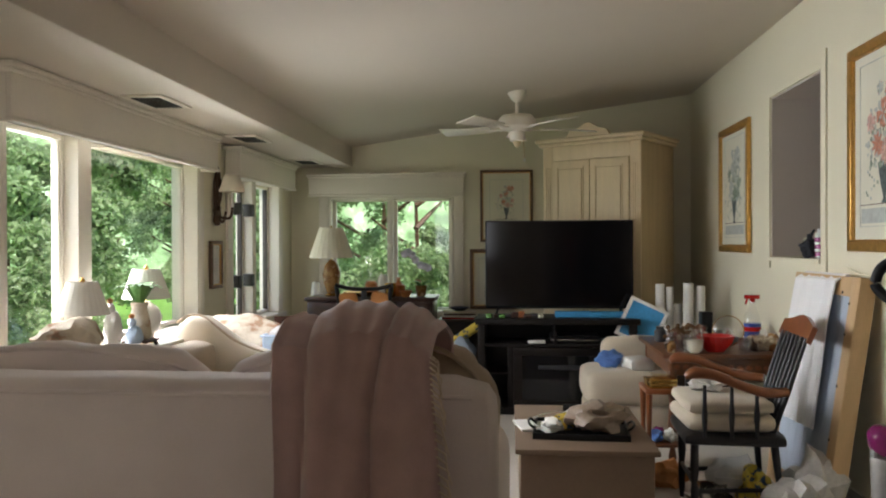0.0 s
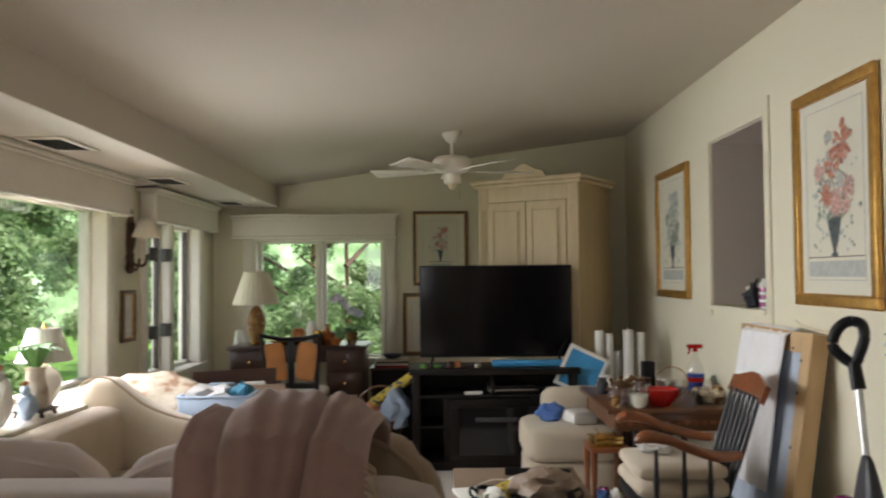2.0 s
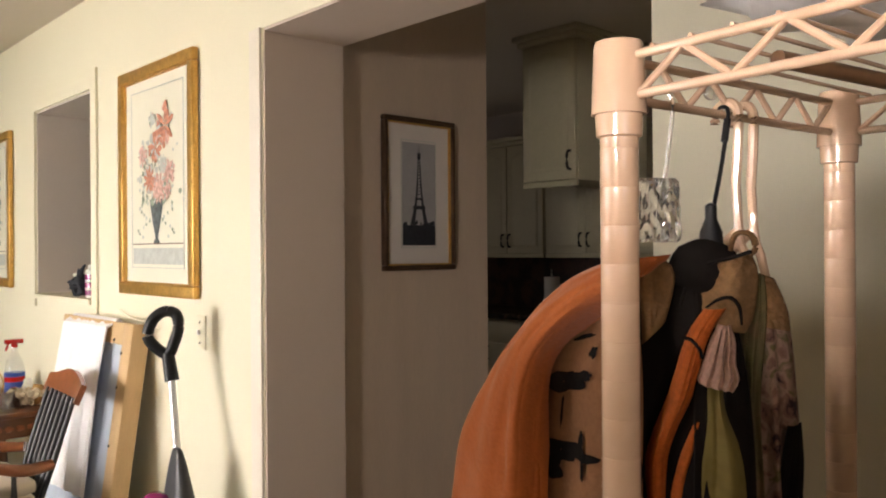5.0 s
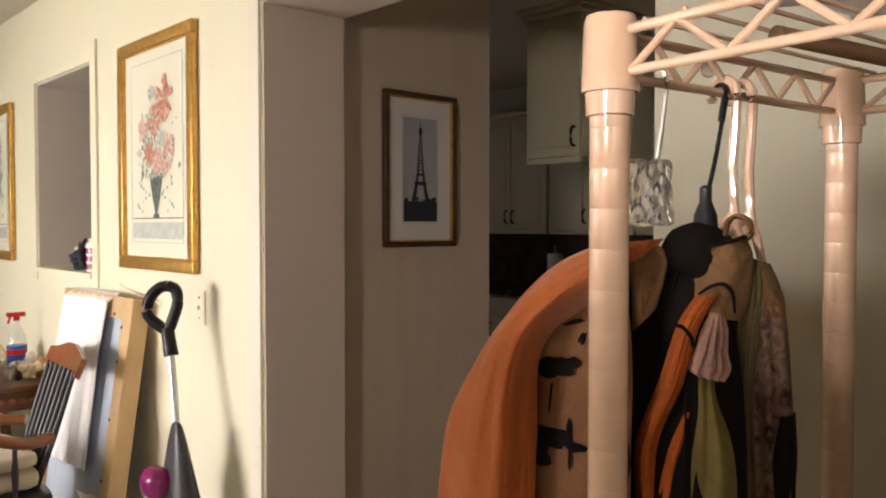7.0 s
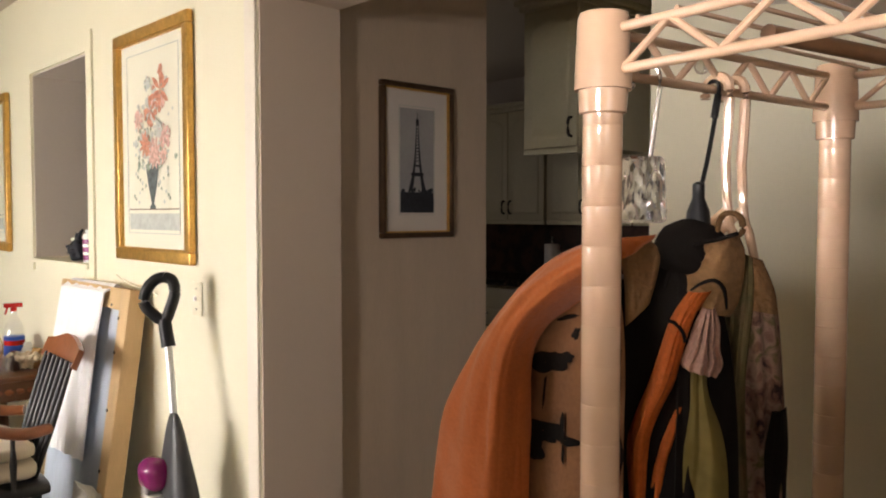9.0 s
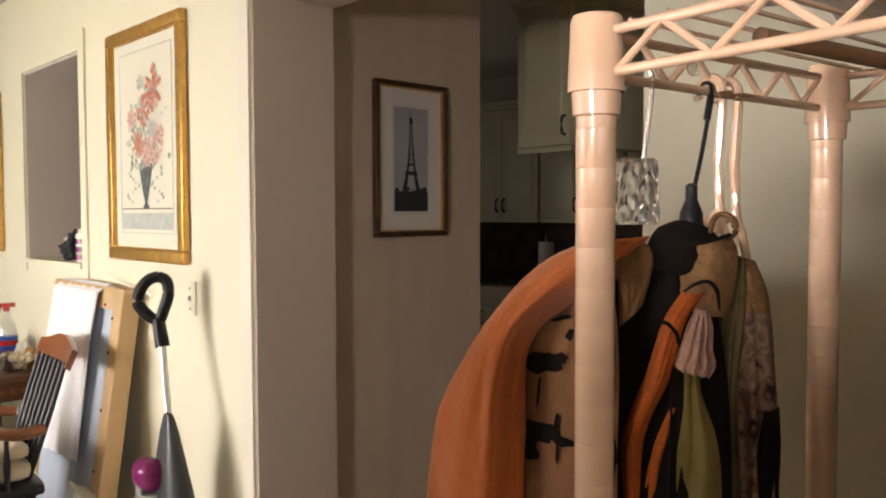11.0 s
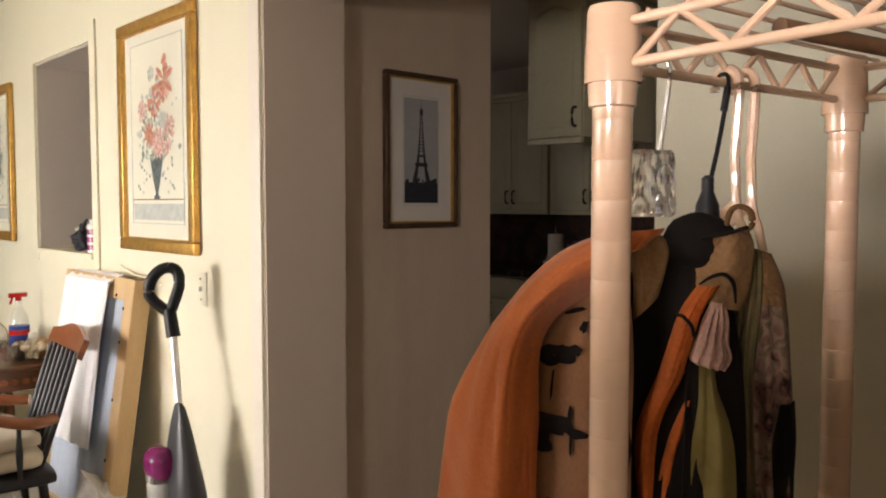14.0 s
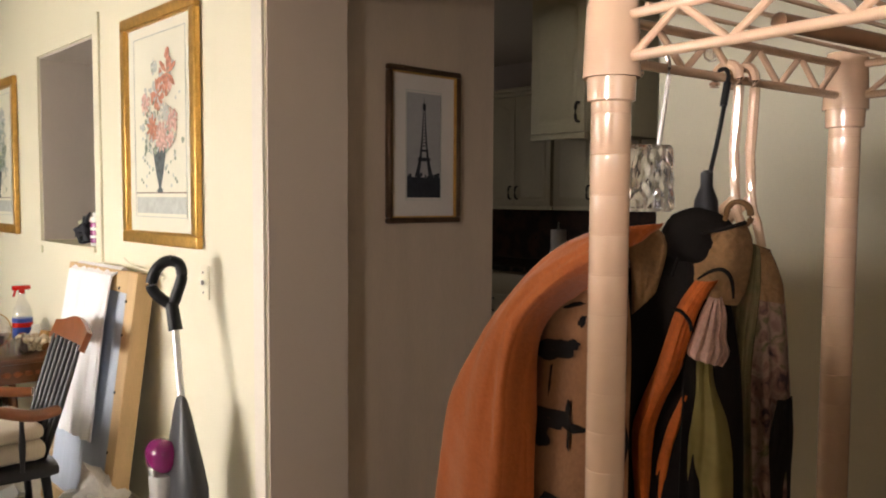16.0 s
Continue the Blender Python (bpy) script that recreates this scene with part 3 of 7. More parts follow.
def shrub(name, label, x, y, rx, ry, h, n, seed, tree=False):
    rnd = random.Random(seed)
    t = thing(name, label, "tree" if tree else "shrub", (x, y, -0.45))
    trunk = bm_tube([(0, 0, 0), (0.1, 0.05, h * 0.3), (0.05, 0.1, h * 0.8)], [0.14 if tree else 0.06, 0.03], 8)
    for k in range(6):
        a, z = rnd.random() * math.tau, h * (0.25 + 0.1 * k)
        bm_tube([(0.06, 0.06, z), (rx * 0.5 * math.cos(a), ry * 0.5 * math.sin(a), z + h * 0.15)], [0.05, 0.012], 6, trunk)
    part("trunk", trunk, M["brownframe"], t, "brown branching trunk")
    puffs = [(rnd.uniform(-1, 1) * rx * 0.75, rnd.uniform(-1, 1) * ry * 0.75, rnd.uniform(0.12, 0.9) * h, rnd.uniform(0.25, 0.5)) for _ in range(34)]
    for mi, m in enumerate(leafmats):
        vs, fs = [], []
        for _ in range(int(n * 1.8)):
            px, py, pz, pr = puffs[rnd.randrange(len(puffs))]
            # dark leaves drawn in towards the puff's core, its shade put into colour
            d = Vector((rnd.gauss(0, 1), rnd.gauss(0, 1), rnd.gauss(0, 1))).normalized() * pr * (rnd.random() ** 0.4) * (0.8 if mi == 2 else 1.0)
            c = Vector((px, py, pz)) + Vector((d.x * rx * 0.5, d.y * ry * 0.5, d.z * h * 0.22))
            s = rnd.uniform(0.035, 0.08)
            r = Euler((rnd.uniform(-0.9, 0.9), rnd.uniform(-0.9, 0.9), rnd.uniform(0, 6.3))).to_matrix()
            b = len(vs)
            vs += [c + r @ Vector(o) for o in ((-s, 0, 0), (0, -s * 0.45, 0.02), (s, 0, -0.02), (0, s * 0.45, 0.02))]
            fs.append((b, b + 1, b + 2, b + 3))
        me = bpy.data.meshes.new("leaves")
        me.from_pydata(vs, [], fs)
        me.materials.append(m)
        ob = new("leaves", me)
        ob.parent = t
        tagged(ob, kind="stuff")
    return t


GREEN = "leafy green shrub in the garden outside"
for i, (x, y, rx, ry, h, n) in enumerate(((-6.5, 9.6, 1.7, 1.6, 3.6, 3000), (-5.6, 6.9, 1.3, 1.5, 3.0, 2600), (-7.5, 13.0, 2.2, 2.2, 4.6, 3000), (-4.6, 12.2, 1.7, 1.6, 3.4, 3000), (-1.6, 12.5, 1.8, 1.5, 3.6, 3000), (-3.0, 10.2, 1.0, 0.9, 1.9, 2000), (-1.2, 10.4, 0.9, 0.8, 1.2, 2000), (0.8, 12.0, 1.4, 1.4, 3.2, 2400), (-9.5, 7.0, 2.2, 2.4, 4.4, 2600), (-9.0, 10.5, 2.2, 2.0, 4.6, 3000), (-5.8, 15.0, 2.2, 2.0, 4.8, 3000), (-2.6, 15.5, 2.4, 2.0, 4.8, 3000))):
    shrub("shrub", GREEN, x, y, rx, ry, h, n, i)
# far belt of trees, on a sheet that glows to supply its daylight
m = blotch("glowing_distant_trees", [(0.34, (0.11, 0.17, 0.08)), (0.48, (0.20, 0.30, 0.14)), (0.58, (0.30, 0.42, 0.22)), (0.72, (0.66, 0.76, 0.58))], 1.6, 0.9, 0, 8.0)
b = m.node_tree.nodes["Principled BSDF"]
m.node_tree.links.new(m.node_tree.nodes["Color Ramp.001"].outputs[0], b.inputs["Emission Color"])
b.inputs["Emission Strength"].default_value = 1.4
structure("backdrop", bm_sheet(lambda u, v: (-1 + 24 * math.cos(radians(60 + 150 * u)), 6 + 24 * math.sin(radians(60 + 150 * u)), -0.6 + 14 * v), 40, 4), m, "glowing sheet painted with a distant belt of green trees", "backdrop")


# ---- pictures ----
def picture(name, label, loc, rz, w, h, fw, fm, board, inner, art):
    """A framed picture on a wall; its back lies on local y = 0 and it faces -y."""
    p = thing(name, label, "picture", loc, rz)
    d = 0.028
    part("frame", bm_box((-w / 2, w / 2, -d, -0.002, 0, fw), (-w / 2, w / 2, -d, -0.002, h - fw, h), (-w / 2, -w / 2 + fw, -d, -0.002, fw, h - fw), (w / 2 - fw, w / 2, -d, -0.002, fw, h - fw), bevel=0.006, seg=3), fm, p)
    part("inner_lip", bm_box((-w / 2 + fw, w / 2 - fw, -0.020, -0.006, fw, fw + 0.006), (-w / 2 + fw, w / 2 - fw, -0.020, -0.006, h - fw - 0.006, h - fw), (-w / 2 + fw, -w / 2 + fw + 0.006, -0.020, -0.006, fw + 0.006, h - fw - 0.006), (w / 2 - fw - 0.006, w / 2 - fw, -0.020, -0.006, fw + 0.006, h - fw - 0.006)), M["gold"], p)
    part("mat_board", bm_box((-w / 2 + fw, w / 2 - fw, -0.010, -0.003, fw, h - fw)), board, p, smooth=False)
    iw, ih, cz = inner
    part("inner_line", bm_box((-iw / 2, iw / 2, -0.0118, -0.0105, cz - ih / 2, cz - ih / 2 + 0.003), (-iw / 2, iw / 2, -0.0118, -0.0105, cz + ih / 2 - 0.003, cz + ih / 2), (-iw / 2, -iw / 2 + 0.003, -0.0118, -0.0105, cz - ih / 2 + 0.003, cz + ih / 2 - 0.003), (iw / 2 - 0.003, iw / 2, -0.0118, -0.0105, cz - ih / 2 + 0.003, cz + ih / 2 - 0.003)), M["printgrey"], p, smooth=False)
    art(p)
    return p


def spot(bm, x, z, r, y, seed, n=9):
    """A ragged flat petal or leaf of ink."""
    rnd = random.Random(seed)
    c = bm.verts.new((x, y, z))
    ring = [bm.verts.new((x + r * rnd.uniform(0.55, 1.1) * math.cos(math.tau * i / n), y, z + r * rnd.uniform(0.55, 1.1) * math.sin(math.tau * i / n))) for i in range(n)]
    for i in range(n):
        bm.faces.new((c, ring[(i + 1) % n], ring[i]))


def petals(bm, x, z, r, n, y, thin=0.35, turn=0.0):
    """A flat star of long petals."""
    for k in range(n):
        a = turn + math.tau * k / n
        c, s_ = math.cos(a), math.sin(a)
        pts = [(0, 0), (0.45, thin * 0.5), (0.8, thin * 0.35), (1.0, 0), (0.8, -thin * 0.35), (0.45, -thin * 0.5)]
        bm.faces.new([bm.verts.new((x + r * (u * c - v * s_), y - 0.00002 * k, z + r * (u * s_ + v * c))) for u, v in pts])


def bouquet(w, z0, z1, seed, grey=False):
    """A printed vase of flowers, w wide, standing on a ledge at z0."""
    def art(p):
        rnd = random.Random(seed)
        h = z1 - z0
        sets = {"petalred": bmesh.new(), "petalpink": bmesh.new(), "printgreen": bmesh.new(), "printgrey": bmesh.new()}
        y = [-0.0118]

        def down():
            y[0] -= 0.00001
            return y[0]
        for i in range(120):      # foliage mass above the vase
            v = rnd.random() ** 1.3
            spot(sets[rnd.choice(["printgreen", "printgrey", "printgrey"])], rnd.gauss(0, 0.26) * w * (1 - 0.45 * v), z0 + h * (0.30 + 0.50 * v), w * rnd.uniform(0.02, 0.055), down(), i + seed, 7)
        for s_ in (-1, 1):       # trailing sprays beside the vase
            for i in range(16):
                spot(sets["printgreen" if i % 3 else "printgrey"], s_ * w * (0.30 + 0.12 * math.sin(i * 0.9)) + rnd.uniform(-0.04, 0.04) * w, z0 + h * (0.05 + 0.024 * i), w * 0.028, down(), i, 6)
        for fx, fz, r, k, n in ((0.22, 0.86, 0.26, "petalred", 6), (-0.02, 0.72, 0.20, "petalred", 5), (-0.32, 0.66, 0.14, "petalpink", 8), (-0.16, 0.48, 0.17, "petalred", 9), (0.08, 0.40, 0.19, "petalpink", 10), (0.32, 0.52, 0.16, "petalpink", 7), (0.16, 0.58, 0.12, "printgrey", 8), (-0.08, 0.93, 0.10, "printgrey", 5), (0.30, 0.38, 0.10, "petalpink", 8)):
            for i in range(26):      # a loose bloom of many small touches
                an, rr = rnd.random() * math.tau, 0.8 * r * w * rnd.random() ** 0.6
                tone = k if rnd.random() < 0.6 else rnd.choice(["petalpink", "printgreen", "printgrey", "printgrey"])
                spot(sets[tone], fx * w + rr * math.cos(an), z0 + h * fz + rr * math.sin(an), r * w * rnd.uniform(0.12, 0.30), down(), i + n * 31, 7)
            petals(sets[k], fx * w, z0 + h * fz, r * w * 0.9, n, down(), 0.30, rnd.random() * 6)
        for k, b in sets.items():
            tagged(part("print_bloom", b, M["printgrey" if grey and k == "petalred" else "printgreen" if grey and k == "petalpink" else k], p, smooth=False), kind="stuff")
        v = bm_lathe([(0.07 * w, 0), (0.075 * w, 0.008), (0.03 * w, 0.035 * h), (0.04 * w, 0.06 * h), (0.10 * w, 0.16 * h), (0.15 * w, 0.28 * h), (0.17 * w, 0.33 * h)], 20)
        part("print_vase", moved(v, Matrix.Translation((0, -0.0116, z0)) @ Matrix.Diagonal((1, 0.003, 1, 1))), M["printvase"], p)
        part("print_ledge", bm_box((-0.62 * w, 0.62 * w, -0.0114, -0.0108, z0 - 0.004, z0)), M["brownframe"], p, smooth=False)
        part("caption_block", bm_box((-0.60 * w, 0.62 * w, -0.0114, -0.0108, z0 - 0.080, z0 - 0.018)), M["printgrey"], p, smooth=False)
    return art


def tower(p):
    """A photograph of an iron lattice tower, as flat shapes."""
    part("photo", bm_box((-0.083, 0.083, -0.0125, -0.0105, 0.095, 0.485)), M["photo"], p, smooth=False)
    bm = bmesh.new()
    for s in (-1, 1):
        prof = [(0.046, 0.175), (0.034, 0.21), (0.024, 0.245), (0.0175, 0.285), (0.0125, 0.33), (0.0085, 0.38), (0.0055, 0.435)]
        for (a, z), (b, t) in zip(prof, prof[1:]):
            w0, w1 = max(0.004, a * 0.5), max(0.0035, b * 0.5)
            bm.faces.new([bm.verts.new((s * x, -0.0129, y)) for x, y in ((a, z), (b, t), (b - w1, t), (a - w0, z))])
    for z, w, h in ((0.232, 0.031, 0.014), (0.268, 0.021, 0.008), (0.425, 0.008, 0.022)):
        bm.faces.new([bm.verts.new((x, -0.0131, y)) for x, y in ((-w, z), (w, z), (w, z + h), (-w, z + h))])
    for i in range(13):
        z = 0.285 + 0.012 * i
        w = 0.016 - 0.0009 * i
        bm.faces.new([bm.verts.new((x, -0.0130, y)) for x, y in ((-w, z), (w, z + 0.006), (w, z + 0.010), (-w, z + 0.004))])
    bm_cyl((0, -0.0128, 0.44), (0, -0.0128, 0.470), 0.0015, 0.0006, 6, bm)
    part("tower_print", bm, M["ink"], p, "dark tower silhouette", smooth=False)
    part("horizon_print", bm_box((-0.083, 0.083, -0.0127, -0.0126, 0.095, 0.172)), M["ink"], p, smooth=False)
    g = bmesh.new()
    rnd = random.Random(4)
    for i in range(70):
        spot(g, rnd.uniform(-0.075, 0.075), rnd.uniform(0.105, 0.185), rnd.uniform(0.005, 0.012), -0.01275 - 0.00001 * i, i, 7)
    tagged(part("treetop_print", g, M["ink"], p, "dark treetops", smooth=False), kind="stuff")


picture("framed_print", "large gilt-framed botanical print of red flowers in a vase", (XR - 0.001, 3.335, 1.245), -90, 0.665, 0.885, 0.045, M["gold"], M["matboard"], (0.46, 0.69, 0.45), bouquet(0.36, 0.20, 0.71, 5))
picture("framed_print", "gilt-framed botanical print of muted flowers on cream wall", (XR - 0.001, 5.545, 1.222), -90, 0.72, 0.86, 0.045, M["gold"], M["matboard"], (0.48, 0.68, 0.44), bouquet(0.36, 0.20, 0.70, 9, True))
picture("framed_photo", "black-and-white photo of an iron tower in a bronze frame", (2.201, 2.679, 1.335), 0, 0.362, 0.578, 0.020, M["bronzeframe"], M["whitemat"], (0.178, 0.41, 0.29), tower)
picture("framed_print", "brown-framed floral print half hidden behind the television", (-0.083, YB - 0.001, 1.30), 0, 0.453, 0.62, 0.022, M["brownframe"], M["matboard"], (0.29, 0.46, 0.31), bouquet(0.15, 0.20, 0.50, 15))
picture("framed_print", "dark wooden frame low behind the television", (-0.20, YB - 0.001, 0.72), 0, 0.40, 0.52, 0.03, M["brownframe"], M["matboard"], (0.25, 0.36, 0.26), bouquet(0.12, 0.18, 0.40, 19))
picture("framed_print", "small brown-framed white certificate on wall", (XL + 0.001, 5.06, 1.00), 90, 0.20, 0.31, 0.022, M["brownframe"], M["paperwhite"], (0.12, 0.22, 0.155), lambda p: [part("text_bar", bm_box((-0.04, 0.04, -0.0118, -0.0108, 0.09 + 0.02 * i, 0.095 + 0.02 * i)), M["printgrey"], p, smooth=False) for i in range(6)])

# light switch
sw = thing("light_switch", "white plastic light switch plate on cream wall", "switch", (XR - 0.001, 3.0, 1.07), -90)
part("plate", bm_box((-0.036, 0.036, -0.004, 0, 0, 0.118), bevel=0.0015), M["wall"], sw)
part("toggle", bm_box((-0.005, 0.005, -0.016, -0.006, 0.052, 0.068), bevel=0.002), M["white"], sw)
part("screw", bm_cyl((0, -0.0075, 0.095), (0, -0.006, 0.095), 0.004, n=10), M["steel"], sw)
part("screw", bm_cyl((0, -0.0075, 0.023), (0, -0.006, 0.023), 0.004, n=10), M["steel"], sw)

# things on the niche sill
cat = thing("dark_figurine", "small dark twisted figurine on the niche sill", "figurine", (1.535, 4.37, 1.203))
part("body", bm_blob(0.05, 0.045, 0.05, 3, 0.5), M["ink"], cat)
part("branch", joined(bm_tube([(0, 0, 0.06), (0.02, 0.06, 0.12), (0.03, 0.10, 0.11)], [0.014, 0.006], 7, k=4), bm_tube([(0, 0, 0.06), (0, -0.03, 0.12), (0.01, -0.05, 0.15)], [0.014, 0.005], 7, k=4)), M["ink"], cat)
part("flower", moved(bm_blob(0.016, 0.016, 0.012, 1, 0.4, 2), pose(0.03, 0.13, 0.085)), M["matboard"], cat, "pale bloom")
can = thing("striped_tin", "white tin with purple stripes", "tin", (1.525, 4.165, 1.203))
part("body", bm_lathe([(0.032, 0), (0.034, 0.004), (0.034, 0.12), (0.028, 0.132)], 20), M["white"], can)
for i in range(3):
    part("band", bm_lathe([(0.0346, 0.012 + 0.036 * i), (0.0346, 0.036 + 0.036 * i)], 20), M["purple"], can, "purple band")
part("cap", bm_lathe([(0.02, 0.132), (0.022, 0.136), (0.022, 0.15), (0.012, 0.154)], 18), M["white"], can)

# ---- sofa with its back to the camera ----
sofa = thing("sofa", "large beige upholstered sofa with rolled arm, seen from behind", "sofa", (-0.95, 1.70, FZ))
part("back", moved(bm_soft(1.75, 0.24, 0.87, 0.075, 0.0, 1, 0.004, 16), pose(0, 0.12, 0.0)), M["linen"], sofa)
part("piping", bm_tube([(-0.82, -0.004, 0.845), (-0.4, -0.006, 0.848), (0.4, -0.006, 0.848), (0.82, -0.004, 0.845)], 0.006, 6), M["linen"], sofa)
part("seat", moved(bm_soft(1.5, 0.70, 0.20, 0.06, 0.02, 2), pose(-0.05, 0.60, 0.22)), M["linen"], sofa)
part("base", bm_box((-0.85, 0.70, 0.22, 0.92, 0.05, 0.22), bevel=0.02), M["linen"], sofa)
arm = joined(moved(bm_soft(0.20, 0.80, 0.46, 0.05, 0.0, 3, 0.004), pose(0, 0, 0)), moved(bm_cyl((0.0, -0.40, 0.44), (0.0, 0.40, 0.44), 0.135, n=24), pose(0, 0, 0)))
part("arm", moved(arm, pose(0.765, 0.62, 0.03)), M["linen"], sofa)
for x, y in ((-0.80, 0.1), (0.80, 0.1), (-0.80, 0.9), (0.80, 0.95)):
    part("leg", bm_cyl((x, y, 0), (x, y, 0.06), 0.025, 0.03), M["mahog"], sofa)
for x, w, h, s, m in ((-0.345, 0.83, 0.42, 3, "linen"), (0.335, 0.43, 0.40, 4, "linen"), (0.70, 0.28, 0.43, 5, "tancloth")):
    c_ = part("back_cushion", moved(bm_soft(w, 0.20, h, 0.085, 0.035, s, 0.014), pose(x, 0.355, 0.46, -6)), M[m], sofa, "plump loose back cushion")
    part("piping", moved(bm_tube([(-w / 2 + 0.012, -0.075, 0.08), (-w / 2 + 0.012, -0.08, h - 0.10), (-w / 2 + 0.06, -0.08, h - 0.025), (0, -0.085, h + 0.018), (w / 2 - 0.06, -0.08, h - 0.025), (w / 2 - 0.012, -0.08, h - 0.10), (w / 2 - 0.012, -0.075, 0.08)], 0.006, 8, k=5), pose(x, 0.355, 0.46, -6)), M[m], c_)


def throw_pt(u, v):
    """Across the sofa back: v runs from the front hem over the top to behind."""
    x = -0.205 - 0.355 * u
    fold = 0.055 * abs(math.sin(u * 6.6 + 0.45 * math.sin(v * 2.2) + 0.4)) ** 0.5 + 0.012 * math.sin(u * 17 + v * 3) + 0.014 * noise.noise(Vector((u * 3, v * 2.5, 4)))
    path = [(-0.03, -0.62), (-0.032, -0.40), (-0.030, -0.20), (-0.030, -0.03), (0.01, 0.075), (0.11, 0.120), (0.24, 0.125), (0.34, 0.090), (0.40, -0.02)]
    q = v * (len(path) - 1)
    i = min(int(q), len(path) - 2)
    f = q - i
    y = path[i][0] * (1 - f) + path[i + 1][0] * f
    z = path[i][1] * (1 - f) + path[i + 1][1] * f
    hang = max(0.0, 1 - v * 2)
    arch = 0.03 * math.sin(math.pi * min(1, u * 1.1)) - 0.035 * max(0, 0.2 - u) * 5
    return Vector((x - 0.015 * (u - 0.5) * hang + 0.012 * math.sin(v * 9 + u * 6), 1.70 + y - abs(fold) * (0.5 + hang) - 0.006, 0.965 + z + arch * (1 - hang) + 0.004 * math.sin(u * 50) + fold * 0.5 * (1 - hang)))


throw = thing("throw_blanket", "mauve-brown wool throw draped over the sofa back", "blanket")
part("cloth", bm_sheet(throw_pt, 64, 44, 0.008), M["throw"], throw)
fr = bmesh.new()
rnd = random.Random(2)
for i in range(40):
    p = throw_pt(0.0, i / 39 * 0.52)
    bm_tube([p + Vector((-0.004, -0.006, 0)), p + Vector((0.012 + 0.01 * rnd.random(), -0.010, -0.012)), p + Vector((0.016 + 0.014 * rnd.random(), -0.008, -0.045 - 0.02 * rnd.random()))], [0.0025, 0.001], 5, fr)
part("fringe", fr, M["fringe"], throw, "cream knotted fringe")

# ---- loveseat under the window ----
love = thing("loveseat", "cream upholstered loveseat with high sloping arm under the window", "sofa", (-1.33, 3.30, FZ))
# back in tan instead of cream: the shade inside is put into its colour
part("back", moved(bm_soft(0.20, 1.45, 0.70, 0.08, 0.0, 7, 0.006), pose(-0.30, 0, 0)), M["tancloth"], love)
part("seat", moved(bm_soft(0.62, 1.35, 0.42, 0.07, 0.03, 8, 0.008), pose(0.05, -0.02, 0)), M["cream"], love)
a = [(-0.42, 0.78), (-0.36, 0.82), (-0.28, 0.815), (-0.20, 0.755), (-0.11, 0.69), (0.02, 0.64), (0.13, 0.615), (0.20, 0.58)]


def slope_arm(y0, y1):
    def fn(u, v):
        i = min(int(u * (len(a) - 1)), len(a) - 2)
        f = u * (len(a) - 1) - i
        x, z = a[i][0] * (1 - f) + a[i + 1][0] * f, a[i][1] * (1 - f) + a[i + 1][1] * f
        t = v * math.tau
        yy, zz = math.cos(t), math.sin(t)
        return Vector((x, (y0 + y1) / 2 + (y1 - y0) / 2 * math.copysign(abs(yy) ** 0.6, yy), (z + 0.02) / 2 + (z - 0.02) / 2 * math.copysign(abs(zz) ** 0.35, zz)))
    return joined(bm_sheet(fn, 28, 28), bm_box((-0.40, 0.195, y0 + 0.03, y1 - 0.03, 0.02, 0.56)))


part("arm", slope_arm(0.62, 0.80), M["cream"], love, "arm that slopes down to the front")
part("piping", bm_tube([(x, 0.63, z + 0.004) for x, z in a], 0.006, 6, k=4), M["tancloth"], love)
for x in (-0.35, 0.28):
    for y in (-0.65, 0.72):
        part("leg", bm_cyl((x, y, 0), (x, y, 0.04), 0.02, 0.025), M["mahog"], love)

# ---- armchair beyond, loaded with things ----
arm2 = thing("armchair", "cream armchair piled with a pillow and boxes", "chair", (-1.42, 4.80, FZ))
part("seat", moved(bm_soft(0.90, 1.0, 0.46, 0.07, 0.02, 11, 0.008), pose(0, 0.0, 0)), M["cream"], arm2)
part("cushion", moved(bm_soft(0.66, 0.34, 0.11, 0.04, 0.01, 14, 0.004), pose(0.10, -0.36, 0.455)), M["cream"], arm2)
part("back", moved(bm_soft(0.16, 1.0, 0.62, 0.07, 0.01, 12, 0.006), pose(-0.40, 0.0, 0)), M["cream"], arm2)
solo("throw_pillow", moved(bm_soft(0.46, 0.40, 0.16, 0.07, 0.05, 13, 0.02), pose(0, 0.05, 0.02, 62, 8, 6)), M["floral"], "cream floral pillow with red and green print", "pillow", (-1.58, 4.42, 0.60))
b2 = thing("plastic_bin", "pale blue open plastic bin with wrapped contents", "bin", (-1.24, 4.40, 0.665))
part("tub", bm_box((-0.17, 0.17, -0.11, 0.11, 0, 0.008), (-0.175, -0.168, -0.115, 0.115, 0, 0.115), (0.168, 0.175, -0.115, 0.115, 0, 0.115), (-0.168, 0.168, -0.115, -0.108, 0, 0.115), (-0.168, 0.168, 0.108, 0.115, 0, 0.115), bevel=0.002), M["bluebin"], b2)
part("rim", bm_box((-0.185, 0.185, -0.124, -0.113, 0.108, 0.12), (-0.185, 0.185, 0.113, 0.124, 0.108, 0.12), (-0.185, -0.173, -0.113, 0.113, 0.108, 0.12), (0.173, 0.185, -0.113, 0.113, 0.108, 0.12), bevel=0.003), M["bluebin"], b2)
solo("plastic_wrap", bm_blob(0.13, 0.08, 0.075, 21, 0.6), M["bag"], "crumpled clear plastic wrap in a bin", "wrap", (-1.30, 4.40, 0.674))
solo("blue_cloth", bm_blob(0.06, 0.06, 0.075, 22, 0.5), mat("teal_cloth", (0.03, 0.15, 0.22), 0.8), "small teal cloth bundle", "cloth", (-1.13, 4.42, 0.674))
